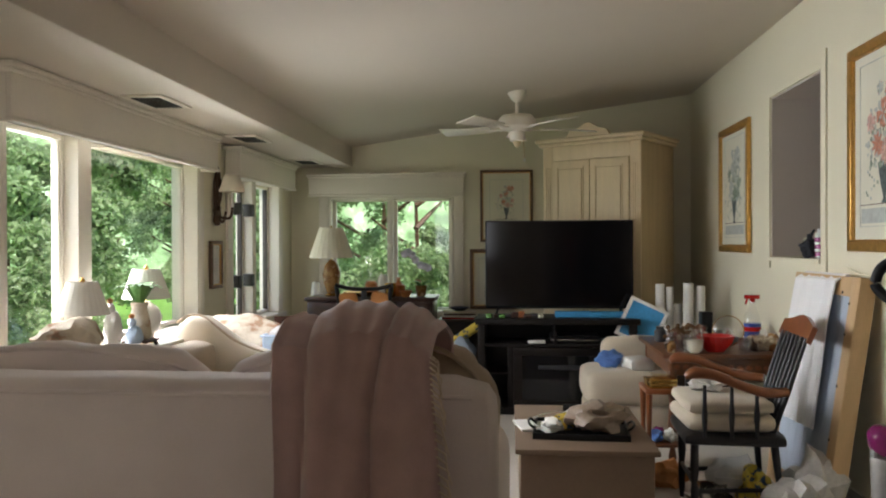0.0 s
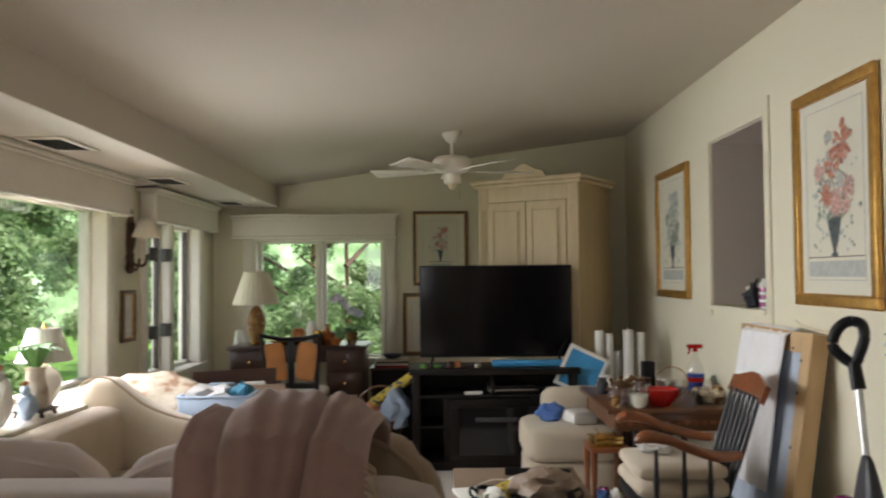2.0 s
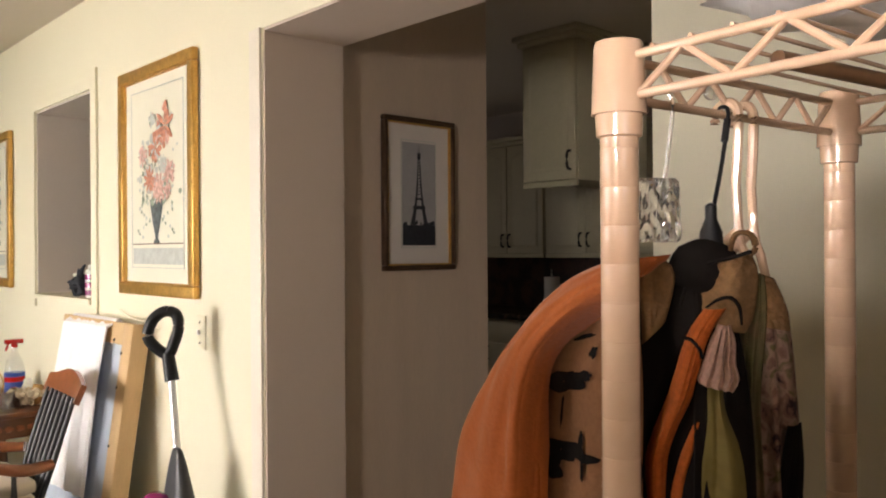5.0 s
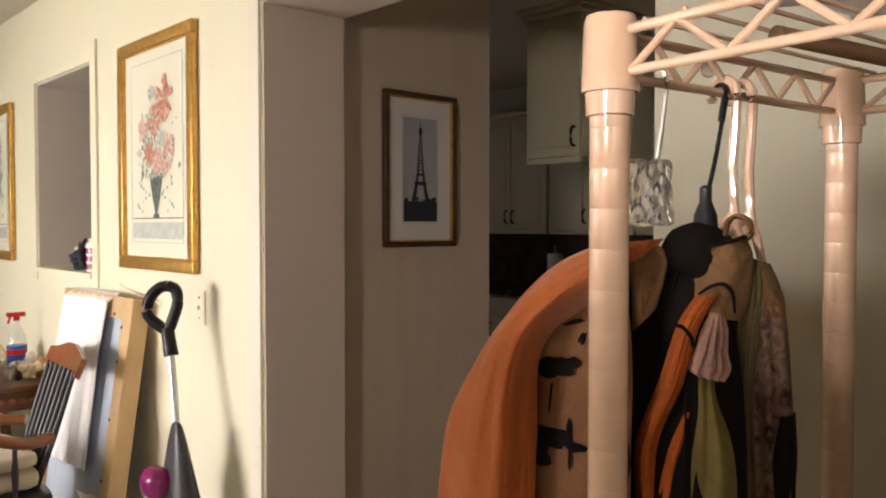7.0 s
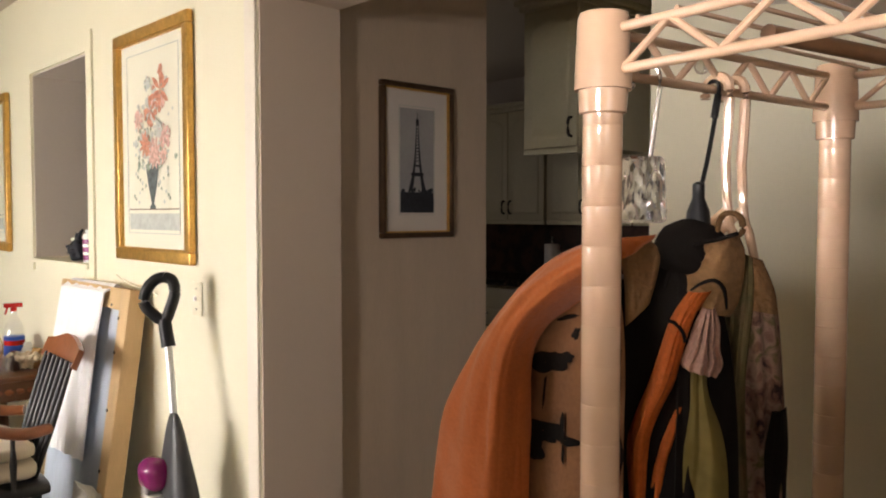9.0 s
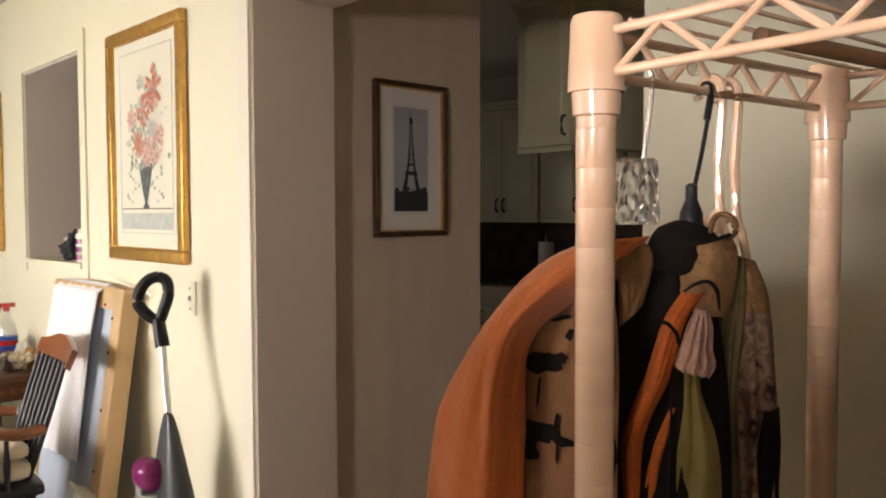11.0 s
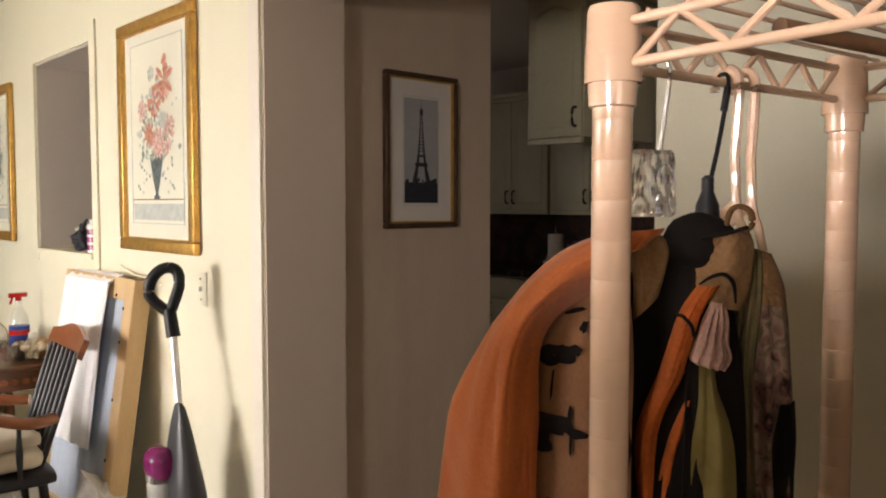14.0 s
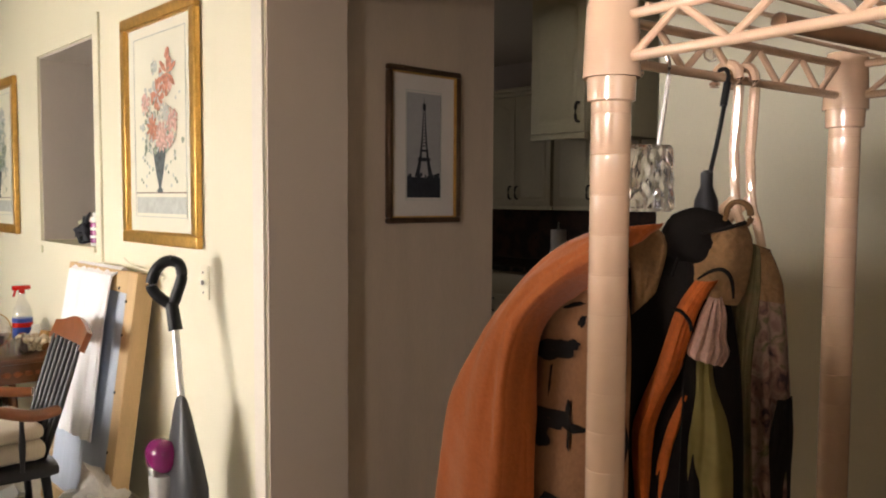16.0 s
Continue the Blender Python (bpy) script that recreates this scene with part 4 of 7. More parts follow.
bx3 = thing("open_box", "dark brown open cardboard box tilted among clutter", "box", (-1.28, 4.98, 0.56), 22)
for w_ in ((-0.25, 0.25, -0.16, -0.15, 0, 0.20), (-0.25, 0.25, 0.15, 0.16, 0, 0.26), (-0.25, -0.24, -0.15, 0.15, 0, 0.22), (0.24, 0.25, -0.15, 0.15, 0, 0.16), (-0.24, 0.24, -0.15, 0.15, 0, 0.01)):
    part("box_side", bm_box(w_, bevel=0.002), M["mahog"], bx3)
part("flap", moved(bm_box((-0.24, 0.24, -0.10, 0, -0.003, 0.003)), pose(0, -0.16, 0.20, 35)), M["cardboard"], bx3)
for i, (x, y, m) in enumerate(((-0.1, 0.0, "bluebin"), (0.08, 0.03, "paperwhite"), (0.0, -0.08, "black"))):
    solo("packet", bm_box((-0.07, 0.07, -0.03, 0.03, 0, 0.19), bevel=0.006), M[m], "small packet standing in a dark box", "packet", (-1.28 + x, 4.98 + y, 0.571), 20 * i)

# ---- console under the big window and what stands on it ----
cons = thing("console_shelf", "long white shelf table under the wide window", "table", (-1.84, 3.48, FZ))
part("top", bm_box((-0.125, 0.13, -0.80, 0.80, 0.68, 0.705), bevel=0.004), M["trim"], cons)
for x in (-0.09, 0.10):
    for y in (-0.75, 0.75):
        part("leg", bm_box((x - 0.02, x + 0.02, y - 0.02, y + 0.02, 0, 0.68), bevel=0.003), M["trim"], cons)
ZS = FZ + 0.705


def table_lamp(label, loc, base_h, shade, sm, bm_):
    l = thing("table_lamp", label, "lamp", loc)
    r0, r1, sh = shade
    part("foot", bm_lathe([(0.05, 0), (0.055, 0.008), (0.045, 0.018), (0.02, 0.022)], 24), M["brass"], l)
    part("body", bm_lathe([(0.03, 0.020), (0.040, 0.03), (0.062, base_h * 0.35), (0.075, base_h * 0.62), (0.055, base_h * 0.85), (0.028, base_h * 0.95), (0.018, base_h)], 28), bm_, l)
    part("stem", bm_cyl((0, 0, base_h), (0, 0, base_h + sh * 0.95), 0.006), M["brass"], l)
    part("shade", bm_lathe([(r0, base_h + 0.015), (r1, base_h + 0.015 + sh), (r1 - 0.003, base_h + 0.015 + sh), (r0 - 0.003, base_h + 0.016), (r0, base_h + 0.015)], 96, wob=0.012), sm, l, "pleated cloth shade")
    part("finial", bm_lathe([(0.004, base_h + sh), (0.012, base_h + sh + 0.02), (0.003, base_h + sh + 0.035)], 12), M["brass"], l)
    return l


table_lamp("small lamp with white shade on the bright window shelf", (-1.84, 3.78, ZS), 0.20, (0.115, 0.065, 0.145), M["whiteshade"], M["whiteceramic"])
table_lamp("small lamp with white shade on the bright window shelf", (-1.85, 3.20, ZS), 0.17, (0.11, 0.06, 0.14), M["whiteshade"], M["whiteceramic"])
pit = thing("ceramic_pitcher", "white pitcher painted with red fruit on a dark stand", "pitcher", (-1.80, 3.62, ZS))
part("stand", joined(bm_box((-0.07, 0.07, -0.07, 0.07, 0.022, 0.034), bevel=0.003), *[bm_cyl((x, y, 0), (x * 0.9, y * 0.9, 0.022), 0.009) for x in (-0.058, 0.058) for y in (-0.058, 0.058)]), M["mahog"], pit)
part("body", bm_lathe([(0.045, 0.034), (0.055, 0.05), (0.048, 0.12), (0.034, 0.175), (0.040, 0.205), (0.036, 0.205)], 28), M["floral"], pit)
part("handle", bm_tube([(0, 0.036, 0.18), (0, 0.08, 0.165), (0, 0.085, 0.11), (0, 0.05, 0.08)], 0.007, 8, k=5), M["whiteceramic"], pit)
lv = bmesh.new()
for i in range(16):
    an = i * 2.4
    moved_leaf = bm_sheet(lambda u, v: Vector((0.02 + 0.11 * u, (v - 0.5) * 0.045 * math.sin(math.pi * min(0.98, u + 0.05)), 0.07 * math.sin(u * 2.4))), 6, 2)
    moved(moved_leaf, pose(0, 0, 0.20, 0, -10 - 4 * (i % 4), math.degrees(an)))
    me = bpy.data.meshes.new("t")
    moved_leaf.to_mesh(me)
    lv.from_mesh(me)
    bpy.data.meshes.remove(me)
part("leaves", lv, M["leaf"], pit, "bright green leaves")
for loc, m, lab in (((-1.80, 3.36, ZS), "whiteceramic", "white ceramic rooster figurine"), ((-1.78, 3.52, ZS), "bluebin", "small blue and white bird figurine")):
    f = thing("bird_figurine", lab, "figurine", loc)
    part("body", bm_blob(0.035, 0.05, 0.055 if m == "bluebin" else 0.10, 5, 0.25), M[m], f)
    part("head", moved(bm_blob(0.02, 0.022, 0.022, 6, 0.15, 2), pose(0, -0.02, 0.10 if m == "bluebin" else 0.18)), M[m], f)
    part("comb", moved(bm_blob(0.008, 0.025, 0.012, 7, 0.4, 2), pose(0, -0.02, 0.14 if m == "bluebin" else 0.222)), M["terracotta"], f, "orange comb")
solo("patterned_cloth", bm_blob(0.10, 0.16, 0.09, 31, 0.35), M["floral"], "patterned cloth bundle on the window shelf", "cloth", (-1.80, 3.02, ZS))

# ---- sconce ----
sc = thing("wall_sconce", "gilt carved wall sconce with small cream shade", "lamp", (XL, 5.08, 1.41))
part("bracket", joined(moved(bm_blob(0.02, 0.05, 0.06, 3, 0.7), pose(0.016, 0, 0)), moved(bm_blob(0.022, 0.035, 0.13, 4, 0.8), pose(0.018, 0, 0.08)), bm_tube([(0.02, 0, 0.06), (0.09, 0.03, 0.05), (0.11, 0.03, 0.12)], 0.009, 8, k=5), bm_tube([(0.02, 0, 0.06), (0.07, -0.04, 0.02), (0.09, -0.04, 0.09)], 0.008, 8, k=5)), M["bronzeframe"], sc, "carved gilt bracket")
part("shade", moved(bm_lathe([(0.085, 0), (0.05, 0.11), (0.047, 0.11), (0.082, 0.001), (0.085, 0)], 32), pose(0.11, 0.02, 0.22)), M["shade"], sc)
part("candle", bm_cyl((0.11, 0.03, 0.12), (0.11, 0.03, 0.24), 0.010), M["whiteceramic"], sc)


# ---- wire rack with clothes ----
RX, RY, RZ = 0.626, 0.683, -6.0
rack = thing("wire_rack", "cream enamelled wire shelf rack with round ringed posts", "rack", (RX, RY, FZ), RZ)
RT = 1.548 - FZ
RW, RD = 0.305, 0.92


def post_at(x, y, name="post"):
    prof = [(0.011, 0.0), (0.0128, 0.004)]
    z = 0.03
    while z < RT - 0.06:
        prof += [(0.0132, z), (0.0132, z + 0.0005), (0.0129, z + 0.0010), (0.0132, z + 0.0016)]
        z += 0.0265
    prof += [(0.0132, RT - 0.058), (0.0158, RT - 0.057), (0.0164, RT - 0.043), (0.0164, RT - 0.042)]
    p = part(name, bm_lathe(prof, 28, (x, y, 0)), M["rack"], rack)
    part("collar", bm_lathe([(0.0190, RT - 0.042), (0.0186, RT - 0.030), (0.0172, RT + 0.004), (0.0160, RT + 0.008), (0.0, RT + 0.009)], 28, (x, y, 0)), M["rack"], p, "tapered shelf collar")


for x, y in ((0, 0), (RW, 0), (0, -RD), (RW, -RD)):
    post_at(x, y)
zu, zl = RT - 0.003, RT - 0.030


def rail(p0, p1, n):
    p0, p1 = Vector(p0), Vector(p1)
    part("upper_rod", bm_cyl((*p0[:2], zu), (*p1[:2], zu), 0.0034, n=10), M["rack"], rack)
    part("lower_rod", bm_cyl((*p0[:2], zl), (*p1[:2], zl), 0.0034, n=10), M["rack"], rack)
    pts = []
    for i in range(n + 1):
        for e in (-0.10, 0.10):
            q = p0.lerp(p1, (i + 0.5 + e) / (n + 1))
            pts.append((q.x, q.y, zu - 0.003 if i % 2 else zl + 0.003))
    part("zigzag_wire", bm_tube(pts, 0.0026, 8, k=2), M["rack"], rack)


rail((0, 0, 0), (0, -RD, 0), 25)
rail((RW, 0, 0), (RW, -RD, 0), 25)
rail((0, 0, 0), (RW, 0, 0), 9)
rail((0, -RD, 0), (RW, -RD, 0), 9)
for i in range(30):
    y = -0.03 * i - 0.028
    part("deck_wire", bm_cyl((0.0, y, zu + 0.004), (RW, y, zu + 0.004), 0.0017, n=8), M["rack"], rack)
part("cross_bar", bm_cyl((0.03, -0.10, zl + 0.012), (RW + 0.05, -0.135, zl + 0.006), 0.0055, n=12), M["darkrod"], rack, "brown wooden rod under the deck")
# lower shelf that carries the load of the frame near the floor
for i in range(12):
    part("deck_wire", bm_cyl((0.0, -0.07 * i - 0.05, 0.10), (RW, -0.07 * i - 0.05, 0.10), 0.0017, n=6), M["rack"], rack)
for x in (0, RW):
    part("lower_rod", bm_cyl((x, 0, 0.097), (x, -RD, 0.097), 0.0034, n=8), M["rack"], rack)

rackm = pose(RX, RY, FZ, 0, 0, RZ)


def on_rack(x, y, z):
    return rackm @ Vector((x, y, z - FZ))


# what lies on the rack
for i, (x, y, w, d, h, m, lab) in enumerate(((0.15, -0.40, 0.24, 0.30, 0.035, "paperwhite", "stack of pale papers on the wire shelf"), (0.16, -0.42, 0.20, 0.24, 0.03, "yellowfab", "folded yellow patterned cloth on papers"))):
    solo("papers" if i == 0 else "folded_cloth", bm_soft(w, d, h, 0.012, 0.004, 40 + i, 0.004, 6), M[m], lab, "papers" if i == 0 else "cloth", on_rack(x, y, RT + FZ + 0.003 + 0.036 * i), RZ + 4 * i)
solo("plastic_bag", bm_blob(0.10, 0.13, 0.035, 44, 0.5), M["bag"], "crumpled cloudy plastic bag on the wire shelf", "bag", on_rack(0.14, -0.17, RT + FZ + 0.003), 10)


def hook(z, r, mat_, parent, k=0.0):
    """A hook over a rod at local z, with its shank below."""
    return part("hook", bm_tube([(0.0, 0.010, z - 0.006), (0.0, 0.009, z + 0.004), (0.0, 0.0, z + 0.010), (0.0, -0.009, z + 0.003), (0.0, -0.007 + k, z - 0.025), (0.0, -0.003 + k * 2, z - 0.055)], r, 8, k=5), mat_, parent)


HZ = FZ + zl
# clear crystal-like hanger
h1 = thing("clear_hanger", "clear faceted plastic hanger with steel hook", "hanger", on_rack(0.045, 0.0, HZ), 12)
hook(0.0, 0.0016, M["steel"], h1)
b = bm_box((-0.0155, 0.0155, -0.006, 0.006, -0.112, -0.066), bevel=0.0022, seg=1)
for v in b.verts:
    v.co.x *= 1.0 - 0.12 * math.sin(math.pi * (v.co.z + 0.112) / 0.046) + 0.10 * (v.co.z < -0.09)
bmesh.ops.subdivide_edges(b, edges=list(b.edges), cuts=5, use_grid_fill=True)
for v in b.verts:
    q = math.atan2(v.co.z + 0.089, v.co.x)
    v.co.y *= 1.0 + 0.28 * math.cos(9 * q) * min(1.0, math.hypot(v.co.x, v.co.z + 0.089) / 0.012)
part("grip", moved(b, pose(-0.006, 0, 0.012, 0, 0, -38)), M["crystal"], h1, "clear cut-glass grip", smooth=False)
ball = thing("glass_bead", "small clear glass bead hanging from the rack", "bead", on_rack(0.12, 0.002, HZ))
part("bead", moved(bm_lathe([(0.0, -0.006), (0.003, -0.0052), (0.0052, -0.003), (0.006, 0), (0.0052, 0.003), (0.003, 0.0052), (0, 0.006)], 16), pose(0, 0.006, 0.018)), M["crystal"], ball)
part("wire", bm_tube([(0, 0.006, 0.022), (0, 0.004, 0.031), (0, -0.002, 0.031)], 0.0008, 6), M["steel"], ball)
h2 = thing("black_hanger", "black plastic hanger with long thin hook", "hanger", on_rack(0.120, 0.0, HZ), 4)
part("hook", bm_tube([(0.006, 0.006, -0.002), (0.006, 0.004, 0.006), (0.004, -0.003, 0.005), (0.001, -0.005, -0.006), (-0.010, -0.004, -0.045), (-0.018, -0.002, -0.072)], 0.0017, 8, k=4), M["black"], h2)
part("hook_sleeve", bm_tube([(0.001, -0.005, -0.004), (-0.004, -0.0045, -0.022)], 0.0028, 8), M["black"], h2)
part("neck", moved(bm_lathe([(0.0095, -0.024), (0.0085, -0.010), (0.0045, 0.0), (0.0045, 0.010), (0.002, 0.012)], 14), pose(-0.019, 0, -0.082)), M["black"], h2)
part("shoulder_pad", moved(bm_blob(0.022, 0.028, 0.023, 50, 0.05), pose(-0.024, 0.004, -0.143)), M["fabricblack"], h2)
for x, rz in ((0.128, 0), (0.150, -8)):
    h3 = thing("white_hanger", "white plastic tube hanger on the rack rail", "hanger", on_rack(x, 0.0, HZ), rz, group="white hangers")
    hook(0.0, 0.0040, M["rack"], h3, -0.002)
    part("arm", bm_tube([(0, -0.007, -0.05), (0, -0.010, -0.095), (0.003, -0.013, -0.110), (0.004, -0.017, -0.128)], 0.0036, 8, k=4), M["rack"], h3)
    part("arm", bm_tube([(0, -0.009, -0.09), (0, 0.03, -0.125), (0, 0.07, -0.165)], 0.0038, 8, k=4), M["rack"], h3)


def garment(x, near, far, ztop, zbot, thick, seed, neck=0.03, lean=0.0, drop=0.16, cy=0.0, sag=0.45):
    """A hanging garment: rounded shoulders, then loose folds; lies in a plane across the rail."""
    nu, nv = 56, 46

    def fn(u, v):
        z = ztop - (ztop - zbot) * (0.02 * v + 0.98 * v ** 1.25)
        k = min(1.0, (ztop - z) / drop)
        wid = neck + (1 - neck) * math.sqrt(max(0.0, 1 - (1 - k) ** 2.2))
        flare = 1 + 0.18 * sag * max(0.0, (ztop - z - drop))
        t = u * math.tau
        c, s = math.cos(t), math.sin(t)
        y = cy + (far if c > 0 else near) * c * wid * flare
        low = max(0.0, ztop - z)
        fold = 0.35 * min(1.0, low / 0.12) * (math.sin(c * 7 + seed) + 0.6 * math.sin(c * 15 + seed * 2.1 + low * 6) + 0.5 * noise.noise(Vector((c * 2, z * 5, seed))))
        th = thick * (0.35 + 0.65 * k) * math.copysign(abs(s) ** 0.8, s)
        xx = x + th + thick * fold * (0.6 if s < 0 else -0.2) + lean * low
        return on_rack(xx, y, z + 0.006 * noise.noise(Vector((c * 3, s * 3, seed))))
    bm = bm_sheet(fn, nu, nv)
    bmesh.ops.remove_doubles(bm, verts=bm.verts, dist=1e-4)
    return bm


def shell(fn, nu, nv, back):
    """A sheet with a second layer behind it, closed round its rim."""
    bm = bmesh.new()
    g = [[[bm.verts.new(fn(i / nu, j / nv) + o) for j in range(nv + 1)] for i in range(nu + 1)] for o in (Vector(), back)]
    for i in range(nu):
        for j in range(nv):
            for k in (0, 1):
                bm.faces.new((g[k][i][j], g[k][i + 1][j], g[k][i + 1][j + 1], g[k][i][j + 1]))
    rim = [(i, 0) for i in range(nu)] + [(nu, j) for j in range(nv)] + [(i, nv) for i in range(nu, 0, -1)] + [(0, j) for j in range(nv, 0, -1)]
    for (a_, b_), (c_, d_) in zip(rim, rim[1:] + rim[:1]):
        bm.faces.new((g[0][a_][b_], g[0][c_][d_], g[1][c_][d_], g[1][a_][b_]))
    bmesh.ops.recalc_face_normals(bm, faces=bm.faces)
    return bm


def hang(pts, n=60):
    """Even steps along a smooth line whose last leg, if long, falls straight to the hem."""
    pts = [Vector(p) for p in pts]
    line = smooth_path(pts[:-1], 8) + [pts[-1]] if (pts[-1] - pts[-2]).length > 0.3 else smooth_path(pts, 8)
    far = [0.0]
    for p, q in zip(line, line[1:]):
        far.append(far[-1] + (q - p).length)
    out, j = [], 0
    for i in range(n + 1):
        d = far[-1] * i / n
        while j < len(line) - 2 and far[j + 1] < d:
            j += 1
        out.append(line[j].lerp(line[j + 1], (d - far[j]) / max(1e-9, far[j + 1] - far[j])))
    return out


def strip(left, right, bulge=0.01, folds=3.0, amp=0.003, seed=0.0, nu=36, nv=60, thick=0.003):
    """A hanging length of cloth between two edges, bulging out and falling in folds."""
    left, right = hang(left), hang(right)

    def at(u, v):
        def on(path):
            q = v * (len(path) - 1)
            i = min(int(q), len(path) - 2)
            return path[i].lerp(path[i + 1], q - i)
        p = on(left).lerp(on(right), u)
        n = noise.noise(Vector((u * 2.5, v * 3, seed)))
        out = bulge * max(0.0, math.sin(math.pi * u)) ** 0.7 + amp * math.sin(folds * math.tau * u + 1.5 * n + seed) * min(1, 4 * v + 0.2) + amp * 0.8 * n
        out += 0.0016 * noise.noise(Vector((u * 9, v * 14, seed + 3)))
        return on_rack(p.x - 0.75 * out, p.y - 0.65 * out, p.z)
    return at, shell(at, nu, nv, rackm.to_3x3() @ Vector((0.7 * thick, 0.7 * thick, 0)))


coat = thing("printed_jacket", "tan jacket with black ink-like print on a hanger", "jacket")
face, bm = strip([(0.075, 0.110, 1.351), (0.075, 0.143, 1.316), (0.075, 0.149, 1.286), (0.075, 0.157, 1.223), (0.075, 0.156, 1.161), (0.075, 0.156, 0.740)], [(0.062, 0.039, 1.378), (0.062, 0.033, 1.340), (0.062, 0.031, 1.302), (0.062, 0.032, 1.254), (0.062, 0.032, 1.201), (0.062, 0.032, 0.740)], 0.010, 2.2, 0.0035, 1.0)
part("body", bm, M["tancotton"], coat)


def blot(bm, u, v, ru, rv, seed):
    """A ragged spot of ink that lies on the cloth."""
    rnd, n = random.Random(seed), 22
    k = [rnd.uniform(0.55, 1.15) for _ in range(n)]
    k = [(k[i] + k[i - 1]) / 2 for i in range(n)]
    rows = [[bm.verts.new(face(u + ru * f * k[i] * math.cos(math.tau * i / n), v + rv * f * k[i] * math.sin(math.tau * i / n)) + rackm.to_3x3() @ Vector((-0.0028, -0.0026, 0))) for i in range(n)] for f in (0.02, 0.35, 0.7, 1.0)]
    for p, q in zip(rows, rows[1:]):
        for i in range(n):
            bm.faces.new((p[i], p[(i + 1) % n], q[(i + 1) % n], q[i]))


for u, v, ru, rv, n in ((0.30, 0.052, 0.20, 0.007, 4), (0.48, 0.088, 0.05, 0.014, 5), (0.20, 0.150, 0.24, 0.024, 6), (0.40, 0.138, 0.13, 0.012, 7), (0.20, 0.205, 0.018, 0.040, 8), (0.22, 0.282, 0.26, 0.026, 9), (0.46, 0.286, 0.18, 0.010, 10), (0.12, 0.318, 0.16, 0.026, 11), (0.42, 0.255, 0.03, 0.020, 12), (0.44, 0.312, 0.02, 0.024, 13), (0.88, 0.14, 0.10, 0.07, 14), (0.92, 0.30, 0.08, 0.06, 15), (0.3, 0.46, 0.24, 0.035, 16), (0.7, 0.57, 0.2, 0.03, 17)):
    bm = bmesh.new()
    blot(bm, u, 0.72 * v, ru, 0.75 * rv, n)
    part("ink_print", bm, M["fabricblack"], coat, "black ink-like blot")
# black layer stands in for the shade behind the jacket
part("lining", garment(0.085, 0.02, 0.125, 1.385, 0.64, 0.010, 1.0, neck=0.12, drop=0.20), M["fabricblack"], coat, "black cloth filling the shaded gap between garments")
_, bm = strip([(0.070, 0.045, 1.403), (0.070, 0.043, 1.390), (0.070, 0.039, 1.369), (0.070, 0.038, 1.339)], [(0.078, 0.023, 1.406), (0.078, 0.013, 1.396), (0.078, 0.015, 1.379), (0.078, 0.022, 1.357)], 0.008, 1.0, 0.002, 8.0, 20, 20)
part("collar", bm, M["suede"], coat, "brown turned collar")

shawl = thing("orange_fleece_jacket", "orange fleece jacket with thick rounded shoulder", "jacket")
GUIDES = [hang(p) for p in (
    [(0.060, 0.057, 1.364), (0.060, 0.083, 1.352), (0.060, 0.111, 1.337), (0.060, 0.130, 1.315), (0.060, 0.136, 1.290), (0.060, 0.138, 1.230), (0.060, 0.139, 1.169), (0.060, 0.139, 0.740)],
    [(0.034, 0.034, 1.383), (0.034, 0.065, 1.370), (0.034, 0.098, 1.349), (0.034, 0.124, 1.325), (0.034, 0.136, 1.293), (0.034, 0.147, 1.233), (0.034, 0.151, 1.172), (0.034, 0.152, 0.740)],
    [(0.030, 0.030, 1.396), (0.030, 0.064, 1.384), (0.030, 0.104, 1.362), (0.030, 0.134, 1.336), (0.030, 0.157, 1.299), (0.030, 0.177, 1.226), (0.030, 0.183, 1.163), (0.030, 0.184, 0.740)],
    [(0.045, 0.044, 1.405), (0.045, 0.088, 1.390), (0.045, 0.126, 1.366), (0.045, 0.162, 1.334), (0.045, 0.192, 1.298), (0.045, 0.234, 1.233), (0.045, 0.253, 1.138), (0.045, 0.265, 0.740)],
    [(0.085, 0.074, 1.406), (0.085, 0.120, 1.390), (0.085, 0.162, 1.364), (0.085, 0.199, 1.330), (0.085, 0.230, 1.291), (0.085, 0.274, 1.218), (0.085, 0.293, 1.118), (0.085, 0.305, 0.740)],
)]


def fleece(u, v):
    q = u * (len(GUIDES) - 1)
    i = min(int(q), len(GUIDES) - 2)
    f = q - i
    k = v * (len(GUIDES[0]) - 1)
    j = min(int(k), len(GUIDES[0]) - 2)
    row = [g[j].lerp(g[j + 1], k - j) for g in GUIDES]
    a_, b_, c_, d_ = row[max(i - 1, 0)], row[i], row[i + 1], row[min(i + 2, len(row) - 1)]
    p = 0.5 * ((2 * b_) + (c_ - a_) * f + (2 * a_ - 5 * b_ + 4 * c_ - d_) * f * f + (3 * b_ - a_ - 3 * c_ + d_) * f ** 3)
    w = 0.0045 * noise.noise(Vector((u * 5, v * 9, 2))) + 0.0025 * math.sin(u * 26 + 3 * noise.noise(Vector((u, v * 4, 5)))) * min(1, v * 3) + 0.0015 * noise.noise(Vector((u * 14, v * 30, 7)))
    return on_rack(p.x - w, p.y - 0.4 * w, p.z)


part("shoulder_and_sleeve", shell(fleece, 64, 90, rackm.to_3x3() @ Vector((0.004, -0.002, 0))), M["orange"], shawl)
_, bm = strip([(0.060, 0.037, 1.406), (0.060, 0.037, 1.399), (0.060, 0.037, 1.389)], [(0.075, 0.014, 1.409), (0.075, 0.017, 1.405), (0.075, 0.029, 1.397)], 0.006, 1, 0.001, 4.0, 16, 10)
